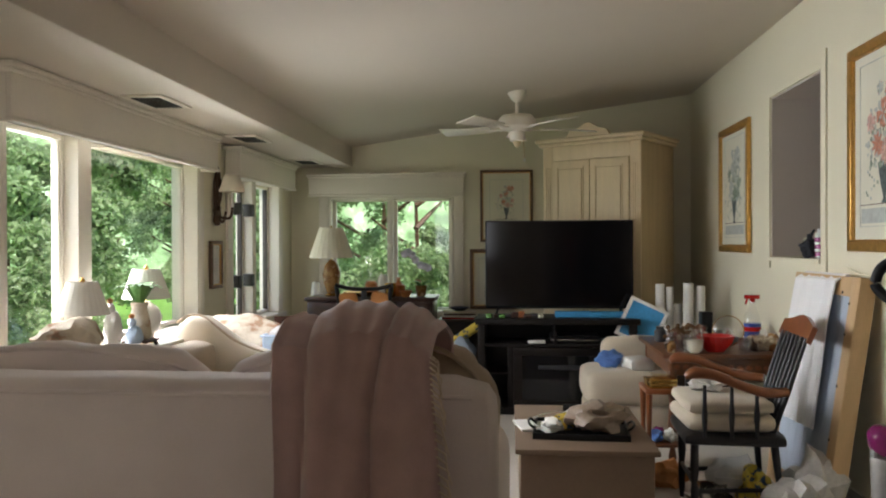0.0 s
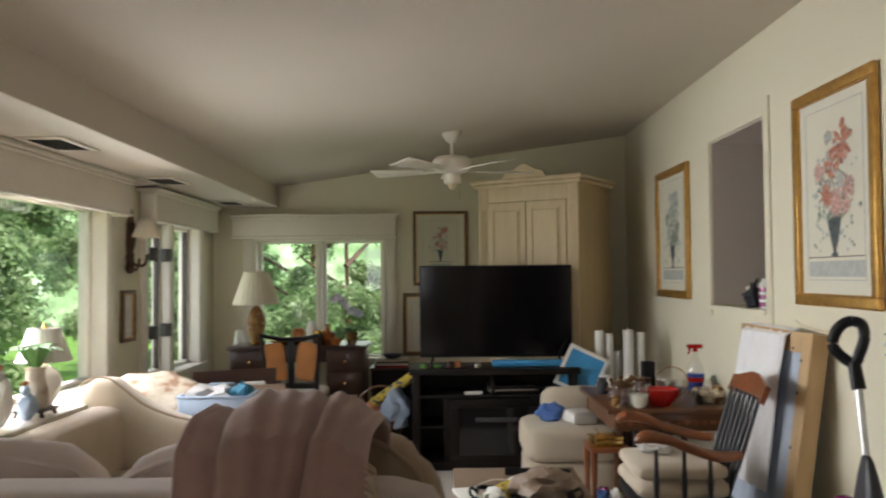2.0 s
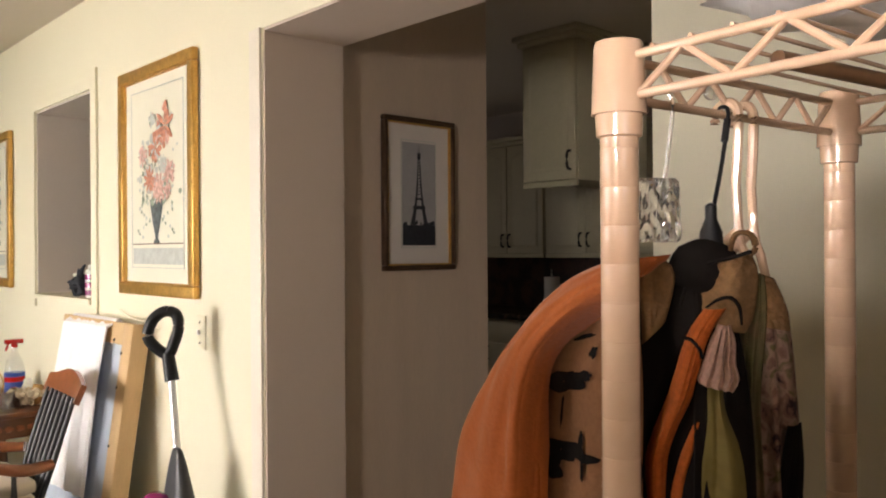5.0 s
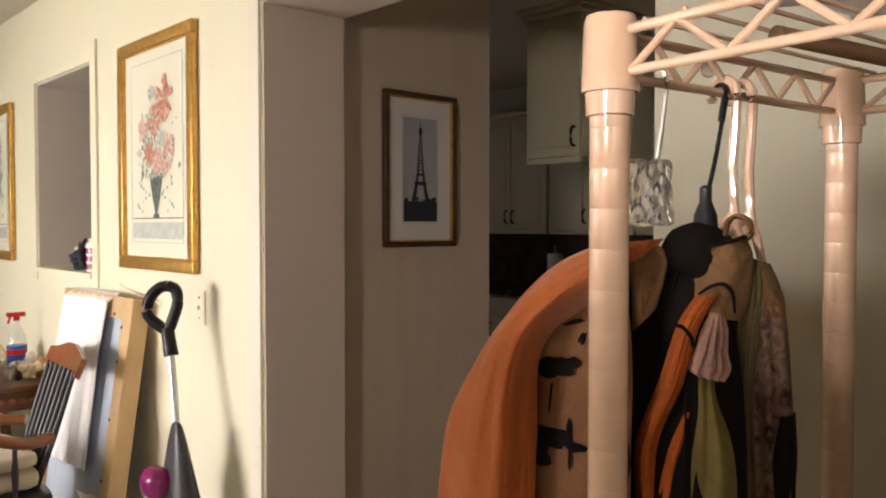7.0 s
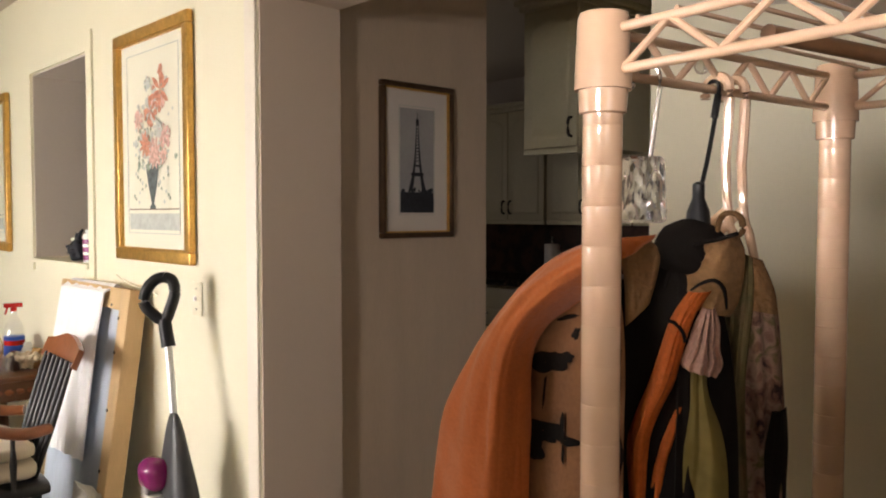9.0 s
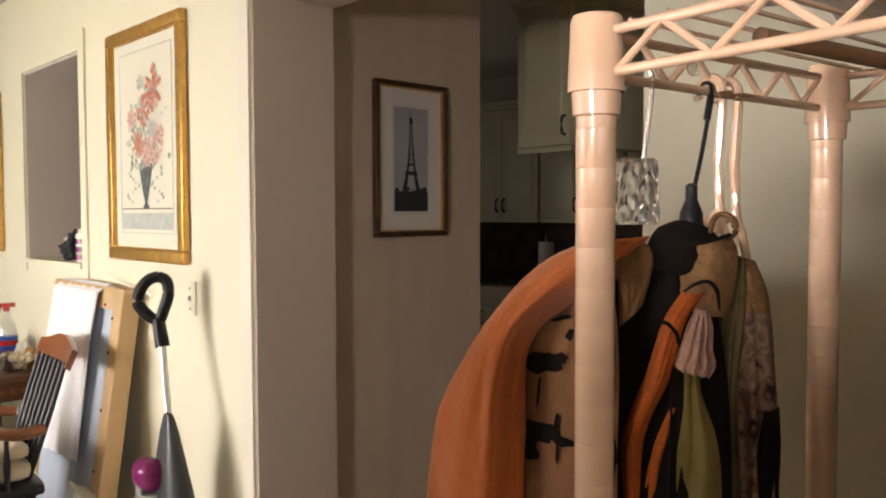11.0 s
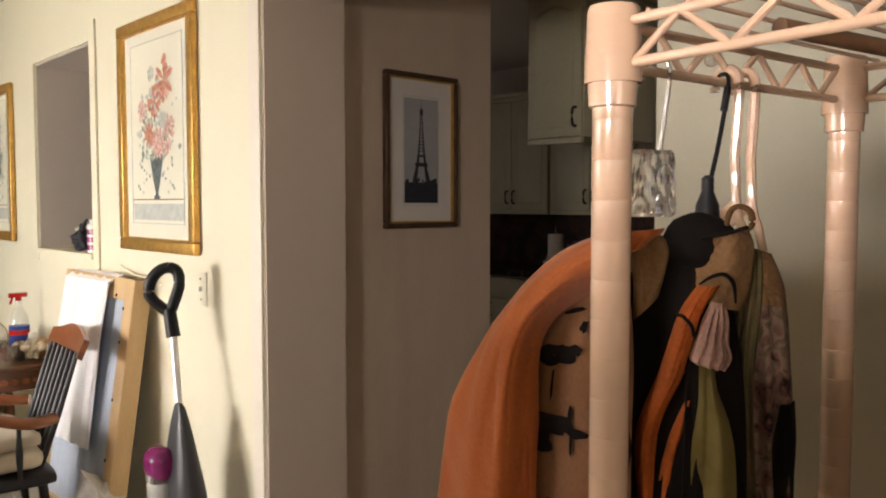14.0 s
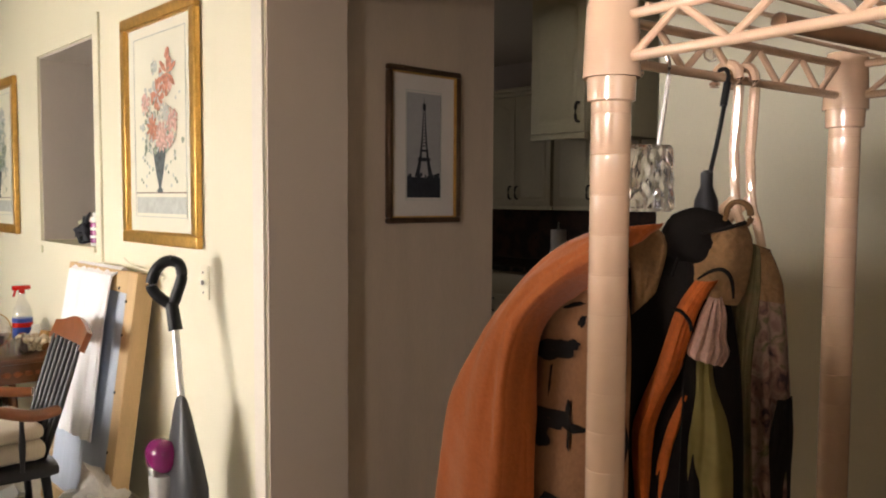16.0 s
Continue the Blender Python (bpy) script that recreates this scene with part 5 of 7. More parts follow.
part("neckline", bm, M["orange"], shawl)

sued = thing("brown_suede_jacket", "brown suede jacket with dark stitched collar", "jacket")
# black body again paints the dark gap, here beside the scarf
part("body", garment(0.105, 0.036, 0.11, 1.378, 0.66, 0.016, 3.4, neck=0.16), M["fabricblack"], sued, "black cloth filling the shaded gap between garments")
_, bm = strip([(0.088, -0.011, 1.401), (0.088, 0.005, 1.389), (0.088, 0.014, 1.376), (0.088, 0.012, 1.366), (0.088, 0.005, 1.358)], [(0.104, -0.035, 1.410), (0.104, -0.041, 1.397), (0.104, -0.040, 1.377), (0.104, -0.036, 1.360), (0.104, -0.030, 1.350)], 0.016, 1.3, 0.0025, 3.0, 30, 30)
part("collar", bm, M["suede"], sued, "rolled brown collar")
part("stitching", moved(bm_tube([(0.080, 0.010, 1.370), (0.080, 0.004, 1.385), (0.080, -0.012, 1.401), (0.080, -0.033, 1.406), (0.080, -0.050, 1.411)], 0.0016, 6, k=6), rackm @ pose(0, 0, -FZ)), M["fabricblack"], sued, "dark stitched edge")
part("hanging_loop", moved(bm_tube([(0.098, -0.021, 1.404), (0.098, -0.024, 1.420), (0.098, -0.031, 1.425), (0.098, -0.040, 1.422), (0.098, -0.042, 1.412), (0.098, -0.036, 1.406)], [0.002, 0.0035, 0.004, 0.0035, 0.002], 10, k=6, flat=0.5), rackm @ pose(0, 0, -FZ)), M["suede"], sued, "standing collar edge")
part("flap", moved(bm_tube([(0.076, -0.016, 1.370), (0.076, -0.026, 1.376), (0.076, -0.036, 1.378), (0.076, -0.043, 1.372), (0.076, -0.045, 1.359)], [0.001, 0.002, 0.0024, 0.002, 0.001], 10, k=6, flat=0.6), rackm @ pose(0, 0, -FZ)), M["fabricblack"], sued, "dark bound edge")

sl = thing("orange_scarf", "long orange scarf hanging among the jackets", "scarf")
_, bm = strip([(0.074, -0.016, 1.369), (0.074, -0.001, 1.349), (0.074, 0.008, 1.325), (0.074, 0.018, 1.298), (0.074, 0.031, 1.270), (0.074, 0.039, 1.244), (0.074, 0.035, 1.197), (0.074, 0.033, 0.740)], [(0.080, -0.030, 1.370), (0.080, -0.016, 1.350), (0.080, -0.008, 1.327), (0.080, -0.000, 1.300), (0.080, 0.013, 1.277), (0.080, 0.022, 1.251), (0.080, 0.024, 1.199), (0.080, 0.024, 0.740)], 0.009, 0.8, 0.002, 6.0, 24, 70)
part("cloth", bm, M["scarf"], sl)
part("dark_trim", moved(bm_tube([(0.069, -0.002, 1.347), (0.069, -0.008, 1.346), (0.069, -0.015, 1.340), (0.069, -0.017, 1.333)], 0.0014, 6, k=5), rackm @ pose(0, 0, -FZ)), M["fabricblack"], sl, "thin dark piping")

gs = thing("olive_scarf", "olive scarf gathered with a pale ruffle, fading to orange", "scarf")
_, bm = strip([(0.086, -0.005, 1.326), (0.086, -0.003, 1.304), (0.086, -0.002, 1.287), (0.086, 0.008, 1.268), (0.086, 0.018, 1.236), (0.086, 0.023, 1.198), (0.086, 0.026, 0.740)], [(0.092, -0.021, 1.327), (0.092, -0.019, 1.306), (0.092, -0.022, 1.290), (0.092, -0.031, 1.272), (0.092, -0.037, 1.248), (0.092, -0.039, 1.215), (0.092, -0.039, 0.740)], 0.011, 2.4, 0.0035, 2.0, 40, 70)
part("cloth", bm, M["olive"], gs)
_, bm = strip([(0.082, -0.001, 1.284), (0.082, 0.016, 1.254), (0.082, 0.028, 1.225), (0.082, 0.036, 1.195), (0.082, 0.042, 0.740)], [(0.084, -0.005, 1.284), (0.084, 0.001, 1.257), (0.084, 0.006, 1.231), (0.084, 0.006, 1.204), (0.084, 0.009, 0.740)], 0.008, 1.0, 0.002, 5.0, 20, 40)
part("orange_border", bm, M["scarf"], gs, "orange border")
_, bm = strip([(0.078, -0.025, 1.358), (0.078, -0.018, 1.346), (0.078, -0.013, 1.332), (0.078, -0.007, 1.318), (0.078, -0.009, 1.313)], [(0.082, -0.032, 1.358), (0.082, -0.036, 1.346), (0.082, -0.036, 1.330), (0.082, -0.039, 1.320), (0.082, -0.034, 1.310)], 0.010, 4.0, 0.0026, 9.0, 40, 30)
part("ruffle", bm, M["lace"], gs, "pale mauve ruffle")

cm = thing("printed_dress", "earth-toned printed dress with dark blotches on a hanger", "dress")
_, bm = strip([(0.118, -0.023, 1.398), (0.118, -0.018, 1.375), (0.118, -0.015, 1.341), (0.118, -0.013, 1.306), (0.118, -0.013, 1.263), (0.118, -0.016, 1.203), (0.118, -0.016, 0.740)], [(0.122, -0.035, 1.392), (0.122, -0.037, 1.368), (0.122, -0.034, 1.334), (0.122, -0.031, 1.300), (0.122, -0.032, 1.258), (0.122, -0.035, 1.208), (0.122, -0.035, 0.740)], 0.008, 2.5, 0.003, 12.0, 30, 70)
part("olive_panel", bm, M["olivedark"], cm, "dull olive striped panel")
_, bm = strip([(0.124, -0.025, 1.393), (0.124, -0.020, 1.366), (0.124, -0.021, 1.332), (0.124, -0.024, 1.299), (0.124, -0.025, 1.256), (0.124, -0.027, 1.205), (0.124, -0.027, 0.740)], [(0.150, -0.025, 1.388), (0.150, -0.036, 1.368), (0.150, -0.041, 1.341), (0.150, -0.044, 1.307), (0.150, -0.047, 1.266), (0.150, -0.048, 1.205), (0.150, -0.048, 0.740)], 0.012, 2.2, 0.0035, 15.0, 40, 80)
part("body", bm, M["camo"], cm)
_, bm = strip([(0.126, -0.051, 1.282), (0.126, -0.046, 1.257), (0.126, -0.041, 1.231), (0.126, -0.038, 1.208), (0.126, -0.033, 0.740)], [(0.146, -0.050, 1.282), (0.146, -0.052, 1.255), (0.146, -0.051, 1.229), (0.146, -0.051, 1.207), (0.146, -0.050, 0.740)], 0.006, 1.0, 0.002, 18.0, 20, 40)
part("black_border", bm, M["fabricblack"], cm, "black border")
_, bm = strip([(0.120, -0.022, 1.397), (0.120, -0.019, 1.385), (0.120, -0.020, 1.370), (0.120, -0.023, 1.356)], [(0.140, -0.032, 1.390), (0.140, -0.039, 1.376), (0.140, -0.043, 1.365), (0.140, -0.045, 1.351)], 0.013, 1.0, 0.002, 21.0, 24, 24)
part("yoke", bm, M["suede"], cm, "brown yoke")
part("back", garment(0.165, 0.030, 0.10, 1.385, 0.70, 0.012, 5.1, neck=0.10, drop=0.17), M["camo"], cm)

# ---- armoire ----
ar = thing("armoire", "whitewashed pine armoire with arched cornice and panelled doors", "wardrobe", (0.90, 5.92, FZ), -33)
W, D, H = 0.82, 0.62, 2.00     # local x runs to the left (negative), y into the depth


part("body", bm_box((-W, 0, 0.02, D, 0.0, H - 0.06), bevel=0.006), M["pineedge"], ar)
part("front_frame", bm_box((-W, -W + 0.085, 0.0, 0.018, 0.05, H - 0.06), (-0.085, 0, 0.0, 0.018, 0.05, H - 0.06), (-W + 0.085, -0.085, 0.0, 0.018, H - 0.17, H - 0.06), (-W + 0.085, -0.085, 0.0, 0.018, 0.05, 0.16), bevel=0.003), M["pine"], ar)
for x0 in (-W + 0.02, -0.065):
    for k in range(3):
        part("flute", bm_box((x0 + 0.018 * k, x0 + 0.009 + 0.018 * k, -0.006, 0.001, 0.25, H - 0.22), bevel=0.003), M["pine"], ar)
part("cornice", bm_box((-W - 0.03, 0.03, -0.03, D, H - 0.06, H - 0.03), (-W - 0.05, 0.05, -0.05, D, H - 0.03, H), bevel=0.012, seg=3), M["pine"], ar)
arch = bmesh.new()
n = 24
prev = None
for i in range(n + 1):
    u = i / n
    x = -W * 0.72 + W * 0.44 * u
    z = H + 0.002 + 0.085 * max(0.0, math.sin(math.pi * u)) ** 0.7 + 0.012 * math.cos(u * math.tau * 2) * (0.05 < u < 0.95)
    row = [arch.verts.new((x, y, zz)) for y, zz in ((-0.045, H + 0.0), (-0.045, z), (0.0, z), (0.0, H + 0.0))]
    if prev:
        for a_, b_ in ((0, 1), (1, 2), (2, 3), (3, 0)):
            arch.faces.new((prev[a_], prev[b_], row[b_], row[a_]))
    prev = row
bmesh.ops.recalc_face_normals(arch, faces=arch.faces)
part("crest", arch, M["pine"], ar, "arched carved crest")
for x0, x1, hx in ((-W + 0.09, -W / 2 - 0.003, -W / 2 - 0.03), (-W / 2 + 0.003, -0.09, -W / 2 + 0.03)):
    d = part("door", bm_box((x0, x1, -0.012, 0.012, 0.17, H - 0.175), bevel=0.004), M["pine"], ar)
    part("raised_panel", bm_box((x0 + 0.06, x1 - 0.06, -0.022, -0.010, 0.95, H - 0.24), bevel=0.008, seg=3), M["pine"], d)
    part("raised_panel", bm_box((x0 + 0.06, x1 - 0.06, -0.022, -0.010, 0.25, 0.88), bevel=0.008, seg=3), M["pine"], d)
    part("panel_bead", bm_box((x0 + 0.045, x0 + 0.052, -0.016, -0.011, 0.24, H - 0.225), (x1 - 0.052, x1 - 0.045, -0.016, -0.011, 0.24, H - 0.225), bevel=0.002), M["pineedge"], d)
    part("pull", bm_tube([(hx, -0.012, 1.22), (hx, -0.035, 1.24), (hx, -0.035, 1.30), (hx, -0.012, 1.32)], 0.004, 8, k=3), M["hinge"], d, "small dark pull")

# ---- television and its stand ----
st = thing("tv_stand", "dark espresso media console with smoked glass fireplace door", "tv stand", (0.27, 5.53, FZ))
SW, SD, SH = 0.545, 0.42, 0.665
part("top", bm_box((-SW - 0.02, SW + 0.02, -0.015, SD, SH - 0.04, SH), bevel=0.005), M["espresso"], st)
part("base", bm_box((-SW, SW, 0.0, SD, 0, 0.05), bevel=0.004), M["espresso"], st)
for x in (-SW, SW - 0.05):
    part("side_panel", bm_box((x, x + 0.05, 0.0, SD, 0.05, SH - 0.04), bevel=0.004), M["espresso"], st)
part("back_panel", bm_box((-SW + 0.05, SW - 0.05, SD - 0.012, SD - 0.002, 0.05, SH - 0.04)), M["black"], st)
part("shelf", bm_box((-SW + 0.05, SW - 0.05, 0.01, SD - 0.012, 0.47, 0.49), bevel=0.002), M["espresso"], st)
for x in (-0.32, 0.30):
    part("divider", bm_box((x - 0.02, x + 0.02, 0.01, SD - 0.012, 0.05, 0.47), bevel=0.003), M["espresso"], st)
part("divider", bm_box((-0.02, 0.0, 0.03, SD - 0.012, 0.49, SH - 0.04), bevel=0.002), M["espresso"], st)
part("shelf", bm_box((-SW + 0.05, -0.34, 0.03, SD - 0.012, 0.27, 0.285), bevel=0.002), M["espresso"], st)
part("shelf", bm_box((0.32, SW - 0.05, 0.03, SD - 0.012, 0.27, 0.285), bevel=0.002), M["espresso"], st)
fd = part("fireplace_door", bm_box((-0.30, 0.28, -0.004, 0.02, 0.05, 0.10), (-0.30, 0.28, -0.004, 0.02, 0.41, 0.465), (-0.30, -0.24, -0.004, 0.02, 0.10, 0.41), (0.22, 0.28, -0.004, 0.02, 0.10, 0.41), bevel=0.004), M["espresso"], st)
part("glass", bm_box((-0.24, 0.22, 0.006, 0.012, 0.10, 0.41)), M["darkglass"], fd, "smoked dark glass", smooth=False)
part("log_bed", bm_box((-0.13, 0.15, -0.0015, 0.005, 0.315, 0.345), bevel=0.003), M["greyplastic"], fd)
tv = thing("television", "large black flat-screen television on splayed feet", "television", (0.296, 5.75, FZ + SH))
part("body", bm_box((-0.525, 0.525, 0.0, 0.03, 0.055, 0.685), (-0.30, 0.30, 0.03, 0.065, 0.10, 0.42), bevel=0.006), M["black"], tv)
part("screen", bm_box((-0.515, 0.515, -0.003, -0.0005, 0.072, 0.676)), M["screen"], tv, "glossy dark screen", smooth=False)
for s in (-1, 1):
    part("foot", bm_tube([(s * 0.43, 0.015, 0.065), (s * 0.45, -0.07, 0.006), (s * 0.45, -0.09, 0.006)], 0.008, 8), M["black"], tv)
    part("foot", bm_tube([(s * 0.43, 0.015, 0.065), (s * 0.45, 0.09, 0.006), (s * 0.45, 0.11, 0.006)], 0.008, 8), M["black"], tv)
box_ = thing("media_player", "slim silver and black media player on the console shelf", "player", (0.40, 5.62, FZ + 0.49))
part("case", bm_box((-0.17, 0.17, 0.0, 0.2, 0.006, 0.05), bevel=0.004), M["black"], box_)
part("fascia", bm_box((-0.165, 0.165, -0.004, 0.0, 0.012, 0.024), bevel=0.001), M["steel"], box_, "silver trim strip")
solo("remote_control", bm_box((-0.06, 0.06, -0.02, 0.02, 0, 0.022), bevel=0.006), M["white"], "white remote control on the console shelf", "remote", (0.13, 5.58, FZ + 0.49), 10)
# row of small things under the screen
rnd = random.Random(8)
for i in range(9):
    m = M[rnd.choice(["mahog", "leaf", "matboard", "greyplastic", "terracotta", "black", "black"])]
    solo("trinket", bm_soft(rnd.uniform(0.03, 0.07), 0.03, rnd.uniform(0.025, 0.05), 0.01, 0.0, i, 0.003, 4), m, "small coloured trinket under the television screen", "trinket", (-0.20 + 0.045 * i, 5.58 + 0.02 * (i % 2), FZ + SH), rnd.uniform(-30, 30), group="trinkets under the television")
solo("blue_print_roll", bm_box((-0.24, 0.24, -0.02, 0.02, 0, 0.045), bevel=0.008), M["sky_blue"], "flat bright blue printed box under the television", "box", (0.50, 5.66, FZ + SH), 0)
bf = thing("leaning_picture", "white-framed blue seascape picture leaning behind the console", "picture", (0.80, 5.58, 0.60), -14)
bm = bm_box((-0.15, 0.13, -0.012, 0.012, 0, 0.025), (-0.15, 0.13, -0.012, 0.012, 0.265, 0.29), (-0.15, -0.125, -0.012, 0.012, 0.025, 0.265), (0.105, 0.13, -0.012, 0.012, 0.025, 0.265), bevel=0.003)
part("frame", moved(bm, pose(0, 0, 0, -8, 24, 0)), M["paperwhite"], bf)
part("print", moved(bm_box((-0.125, 0.105, -0.004, 0.004, 0.025, 0.265)), pose(0, 0, 0, -8, 24, 0)), M["sky_blue"], bf, "blue sea print", smooth=False)
solo("storage_chest", bm_box((-0.13, 0.13, -0.2, 0.2, 0, 0.52), bevel=0.01), M["mahog"], "dark chest between the console and the wall", "chest", (0.98, 5.62, FZ))
for i, (x, y, z1, r) in enumerate(((0.99, 5.66, 1.00, 0.032), (1.055, 5.66, 0.98, 0.026), (1.17, 5.60, 1.01, 0.034), (1.255, 5.62, 0.99, 0.032), (1.11, 5.68, 0.86, 0.03))):
    solo("paper_roll", bm_lathe([(r, 0), (r, z1 - 0.62), (r - 0.004, z1 - 0.62), (r - 0.004, z1 - 0.66), (0, z1 - 0.66)], 20), M["paperwhite"], "upright white paper roll standing on a chest", "paper roll", (x, y, 0.62), group="paper rolls")
solo("storage_chest", bm_box((-0.15, 0.15, -0.2, 0.2, 0, 0.52), bevel=0.01), M["mahog"], "dark chest under the paper rolls", "chest", (1.27, 5.64, FZ))

# ---- ceiling fan ----
FY = 5.56
fan = thing("ceiling_fan", "cream five-blade ceiling fan with light housing, at rest", "fan", (0.0, FY, zc(0)))
part("canopy", bm_lathe([(0.012, -0.075), (0.035, -0.06), (0.062, -0.02), (0.066, 0.008)], 24), M["trim"], fan)
part("rod", bm_cyl((0, 0, -0.16), (0, 0, -0.07), 0.011), M["trim"], fan)
part("motor", bm_lathe([(0.03, -0.275), (0.10, -0.265), (0.125, -0.245), (0.128, -0.19), (0.10, -0.165), (0.02, -0.155)], 32), M["trim"], fan)
part("switch_housing", bm_lathe([(0.035, -0.345), (0.052, -0.34), (0.055, -0.30), (0.05, -0.276)], 24), M["trim"], fan)
part("lower_cap", bm_lathe([(0.004, -0.385), (0.020, -0.375), (0.030, -0.345)], 16), M["pine"], fan)
part("chain", bm_cyl((0.05, -0.02, -0.46), (0.045, -0.02, -0.33), 0.0015, n=6), M["brass"], fan)
part("chain_pull", bm_lathe([(0.003, -0.49), (0.007, -0.48), (0.003, -0.46)], 10, (0.05, -0.02, 0)), M["white"], fan)
for i in range(5):
    an = radians(18 + 72 * i)
    rot = Matrix.Translation((0, 0, -0.255)) @ Matrix.Rotation(an, 4, "Z") @ Matrix.Rotation(radians(11), 4, "X")
    bm = bm_box((0.19, 0.56, -0.065, 0.065, -0.004, 0.004), bevel=0.003)
    for v in bm.verts:
        v.co.y *= 0.75 + 0.5 * (v.co.x - 0.19) / 0.37
    bl = part("blade", moved(bm, rot), M["trim"], fan)
    part("blade_iron", moved(bm_box((0.10, 0.215, -0.018, 0.018, -0.010, -0.003), bevel=0.003), rot), M["trim"], bl)

# ---- desk by the back window ----
dk = thing("writing_desk", "dark mahogany writing desk with drawers under the window", "desk", (-1.16, 6.22, FZ))
part("top", bm_box((-0.52, 0.52, -0.01, 0.46, 0.735, 0.765), bevel=0.006), M["mahog"], dk)
for x0, x1 in ((-0.50, -0.20), (0.22, 0.50)):
    part("pedestal", bm_box((x0, x1, 0.01, 0.44, 0.40, 0.735), bevel=0.004), M["mahog"], dk)
    for z in (0.42, 0.58):
        d = part("drawer", bm_box((x0 + 0.015, x1 - 0.015, -0.004, 0.012, z, z + 0.145), bevel=0.004), M["mahog"], dk)
        part("knob", moved(bm_lathe([(0.004, 0), (0.012, 0.008), (0.010, 0.018), (0, 0.02)], 14), pose((x0 + x1) / 2, -0.003, z + 0.07, 90)), M["brass"], d, "small brass knob")
for x in (-0.47, 0.47):
    for y in (0.04, 0.41):
        part("leg", bm_box((x - 0.022, x + 0.022, y - 0.022, y + 0.022, 0, 0.40), bevel=0.004), M["mahog"], dk)
part("apron", bm_box((-0.20, 0.22, 0.03, 0.05, 0.64, 0.735), bevel=0.003), M["mahog"], dk)
ZD = FZ + 0.765
table_lamp("ceramic table lamp with pleated cream shade on desk", (-1.50, 6.40, ZD), 0.295, (0.178, 0.095, 0.245), M["shade"], M["ceramic"])
gl = thing("glass_tumbler", "clear glass vase on desk", "glass", (-1.60, 6.28, ZD))
part("bowl", bm_lathe([(0.035, 0), (0.05, 0.004), (0.04, 0.06), (0.03, 0.12), (0.027, 0.12), (0.036, 0.06), (0.03, 0.010), (0, 0.009)], 20), M["bottle"], gl)
orc = thing("potted_orchid", "pale orchid in a small pot on the desk", "plant", (-0.77, 6.42, ZD))
part("pot", bm_lathe([(0.035, 0), (0.048, 0.08), (0.052, 0.085), (0.047, 0.085), (0.040, 0.06), (0, 0.06)], 20), M["ceramic"], orc)
part("stem", bm_tube([(0, 0, 0.06), (0.0, 0, 0.22), (-0.05, 0, 0.33), (-0.12, -0.02, 0.36)], 0.003, 6, k=4), M["leaf"], orc)
for i, (x, z) in enumerate(((-0.13, 0.34), (-0.10, 0.355), (-0.07, 0.33), (-0.04, 0.29), (0.0, 0.25), (0.03, 0.24), (0.06, 0.23))):
    f = bmesh.new()
    for k in range(5):
        pt = bm_sheet(lambda u, v: Vector(((v - 0.5) * 0.045 * math.sin(math.pi * (0.08 + 0.9 * u)), -0.006 * u, 0.036 * u)), 4, 3, 0.001)
        moved(pt, pose(0, 0, 0, 15, 72 * k, 0))
        me = bpy.data.meshes.new("t")
        pt.to_mesh(me)
        f.from_mesh(me)
        bpy.data.meshes.remove(me)
    part("bloom", moved(f, pose(x, -0.02 + 0.01 * (i % 3), z, 0, 20 * i, 0)), M["orchid"], orc, "pale lilac bloom")
for k in range(4):
    part("leaf", moved(bm_sheet(lambda u, v: Vector((0.10 * u, (v - 0.5) * 0.045 * math.sin(math.pi * (0.1 + 0.85 * u)), 0.05 * math.sin(2.2 * u))), 7, 3, 0.002), pose(0, 0, 0.07, 0, 0, 40 + 95 * k)), M["leaf"], orc)
for lab, loc, prof, m in (("orange-gold lidded jar on desk", (-0.95, 6.40), [(0.04, 0), (0.055, 0.02), (0.055, 0.09), (0.03, 0.10), (0.012, 0.13), (0.018, 0.15), (0, 0.155)], "terracotta"), ("gilt cup on desk", (-1.00, 6.28), [(0.03, 0), (0.042, 0.02), (0.045, 0.11), (0.042, 0.11), (0.036, 0.02), (0, 0.018)], "brass"), ("small white round vase on desk", (-1.08, 6.42), [(0.02, 0), (0.04, 0.03), (0.045, 0.12), (0.035, 0.16), (0.02, 0.175), (0, 0.175)], "whiteceramic"), ("orange-brown bowl on desk", (-0.88, 6.30), [(0.03, 0), (0.055, 0.05), (0.05, 0.05), (0.03, 0.01), (0, 0.01)], "terracotta"), ("wide gilt tray on desk", (-1.25, 6.36), [(0.08, 0), (0.14, 0.03), (0.145, 0.04), (0.135, 0.035), (0.08, 0.01), (0, 0.01)], "brass"), ("amber glass jar on desk", (-1.18, 6.44), [(0.04, 0), (0.05, 0.03), (0.05, 0.10), (0.03, 0.12), (0, 0.122)], "terracotta")):
    solo("jar" if "jar" in lab else "vase" if "vase" in lab else "bowl" if "bowl" in lab else "cup" if "cup" in lab else "tray", bm_lathe(prof, 24), M[m], lab, "desk ornament", (*loc, ZD))

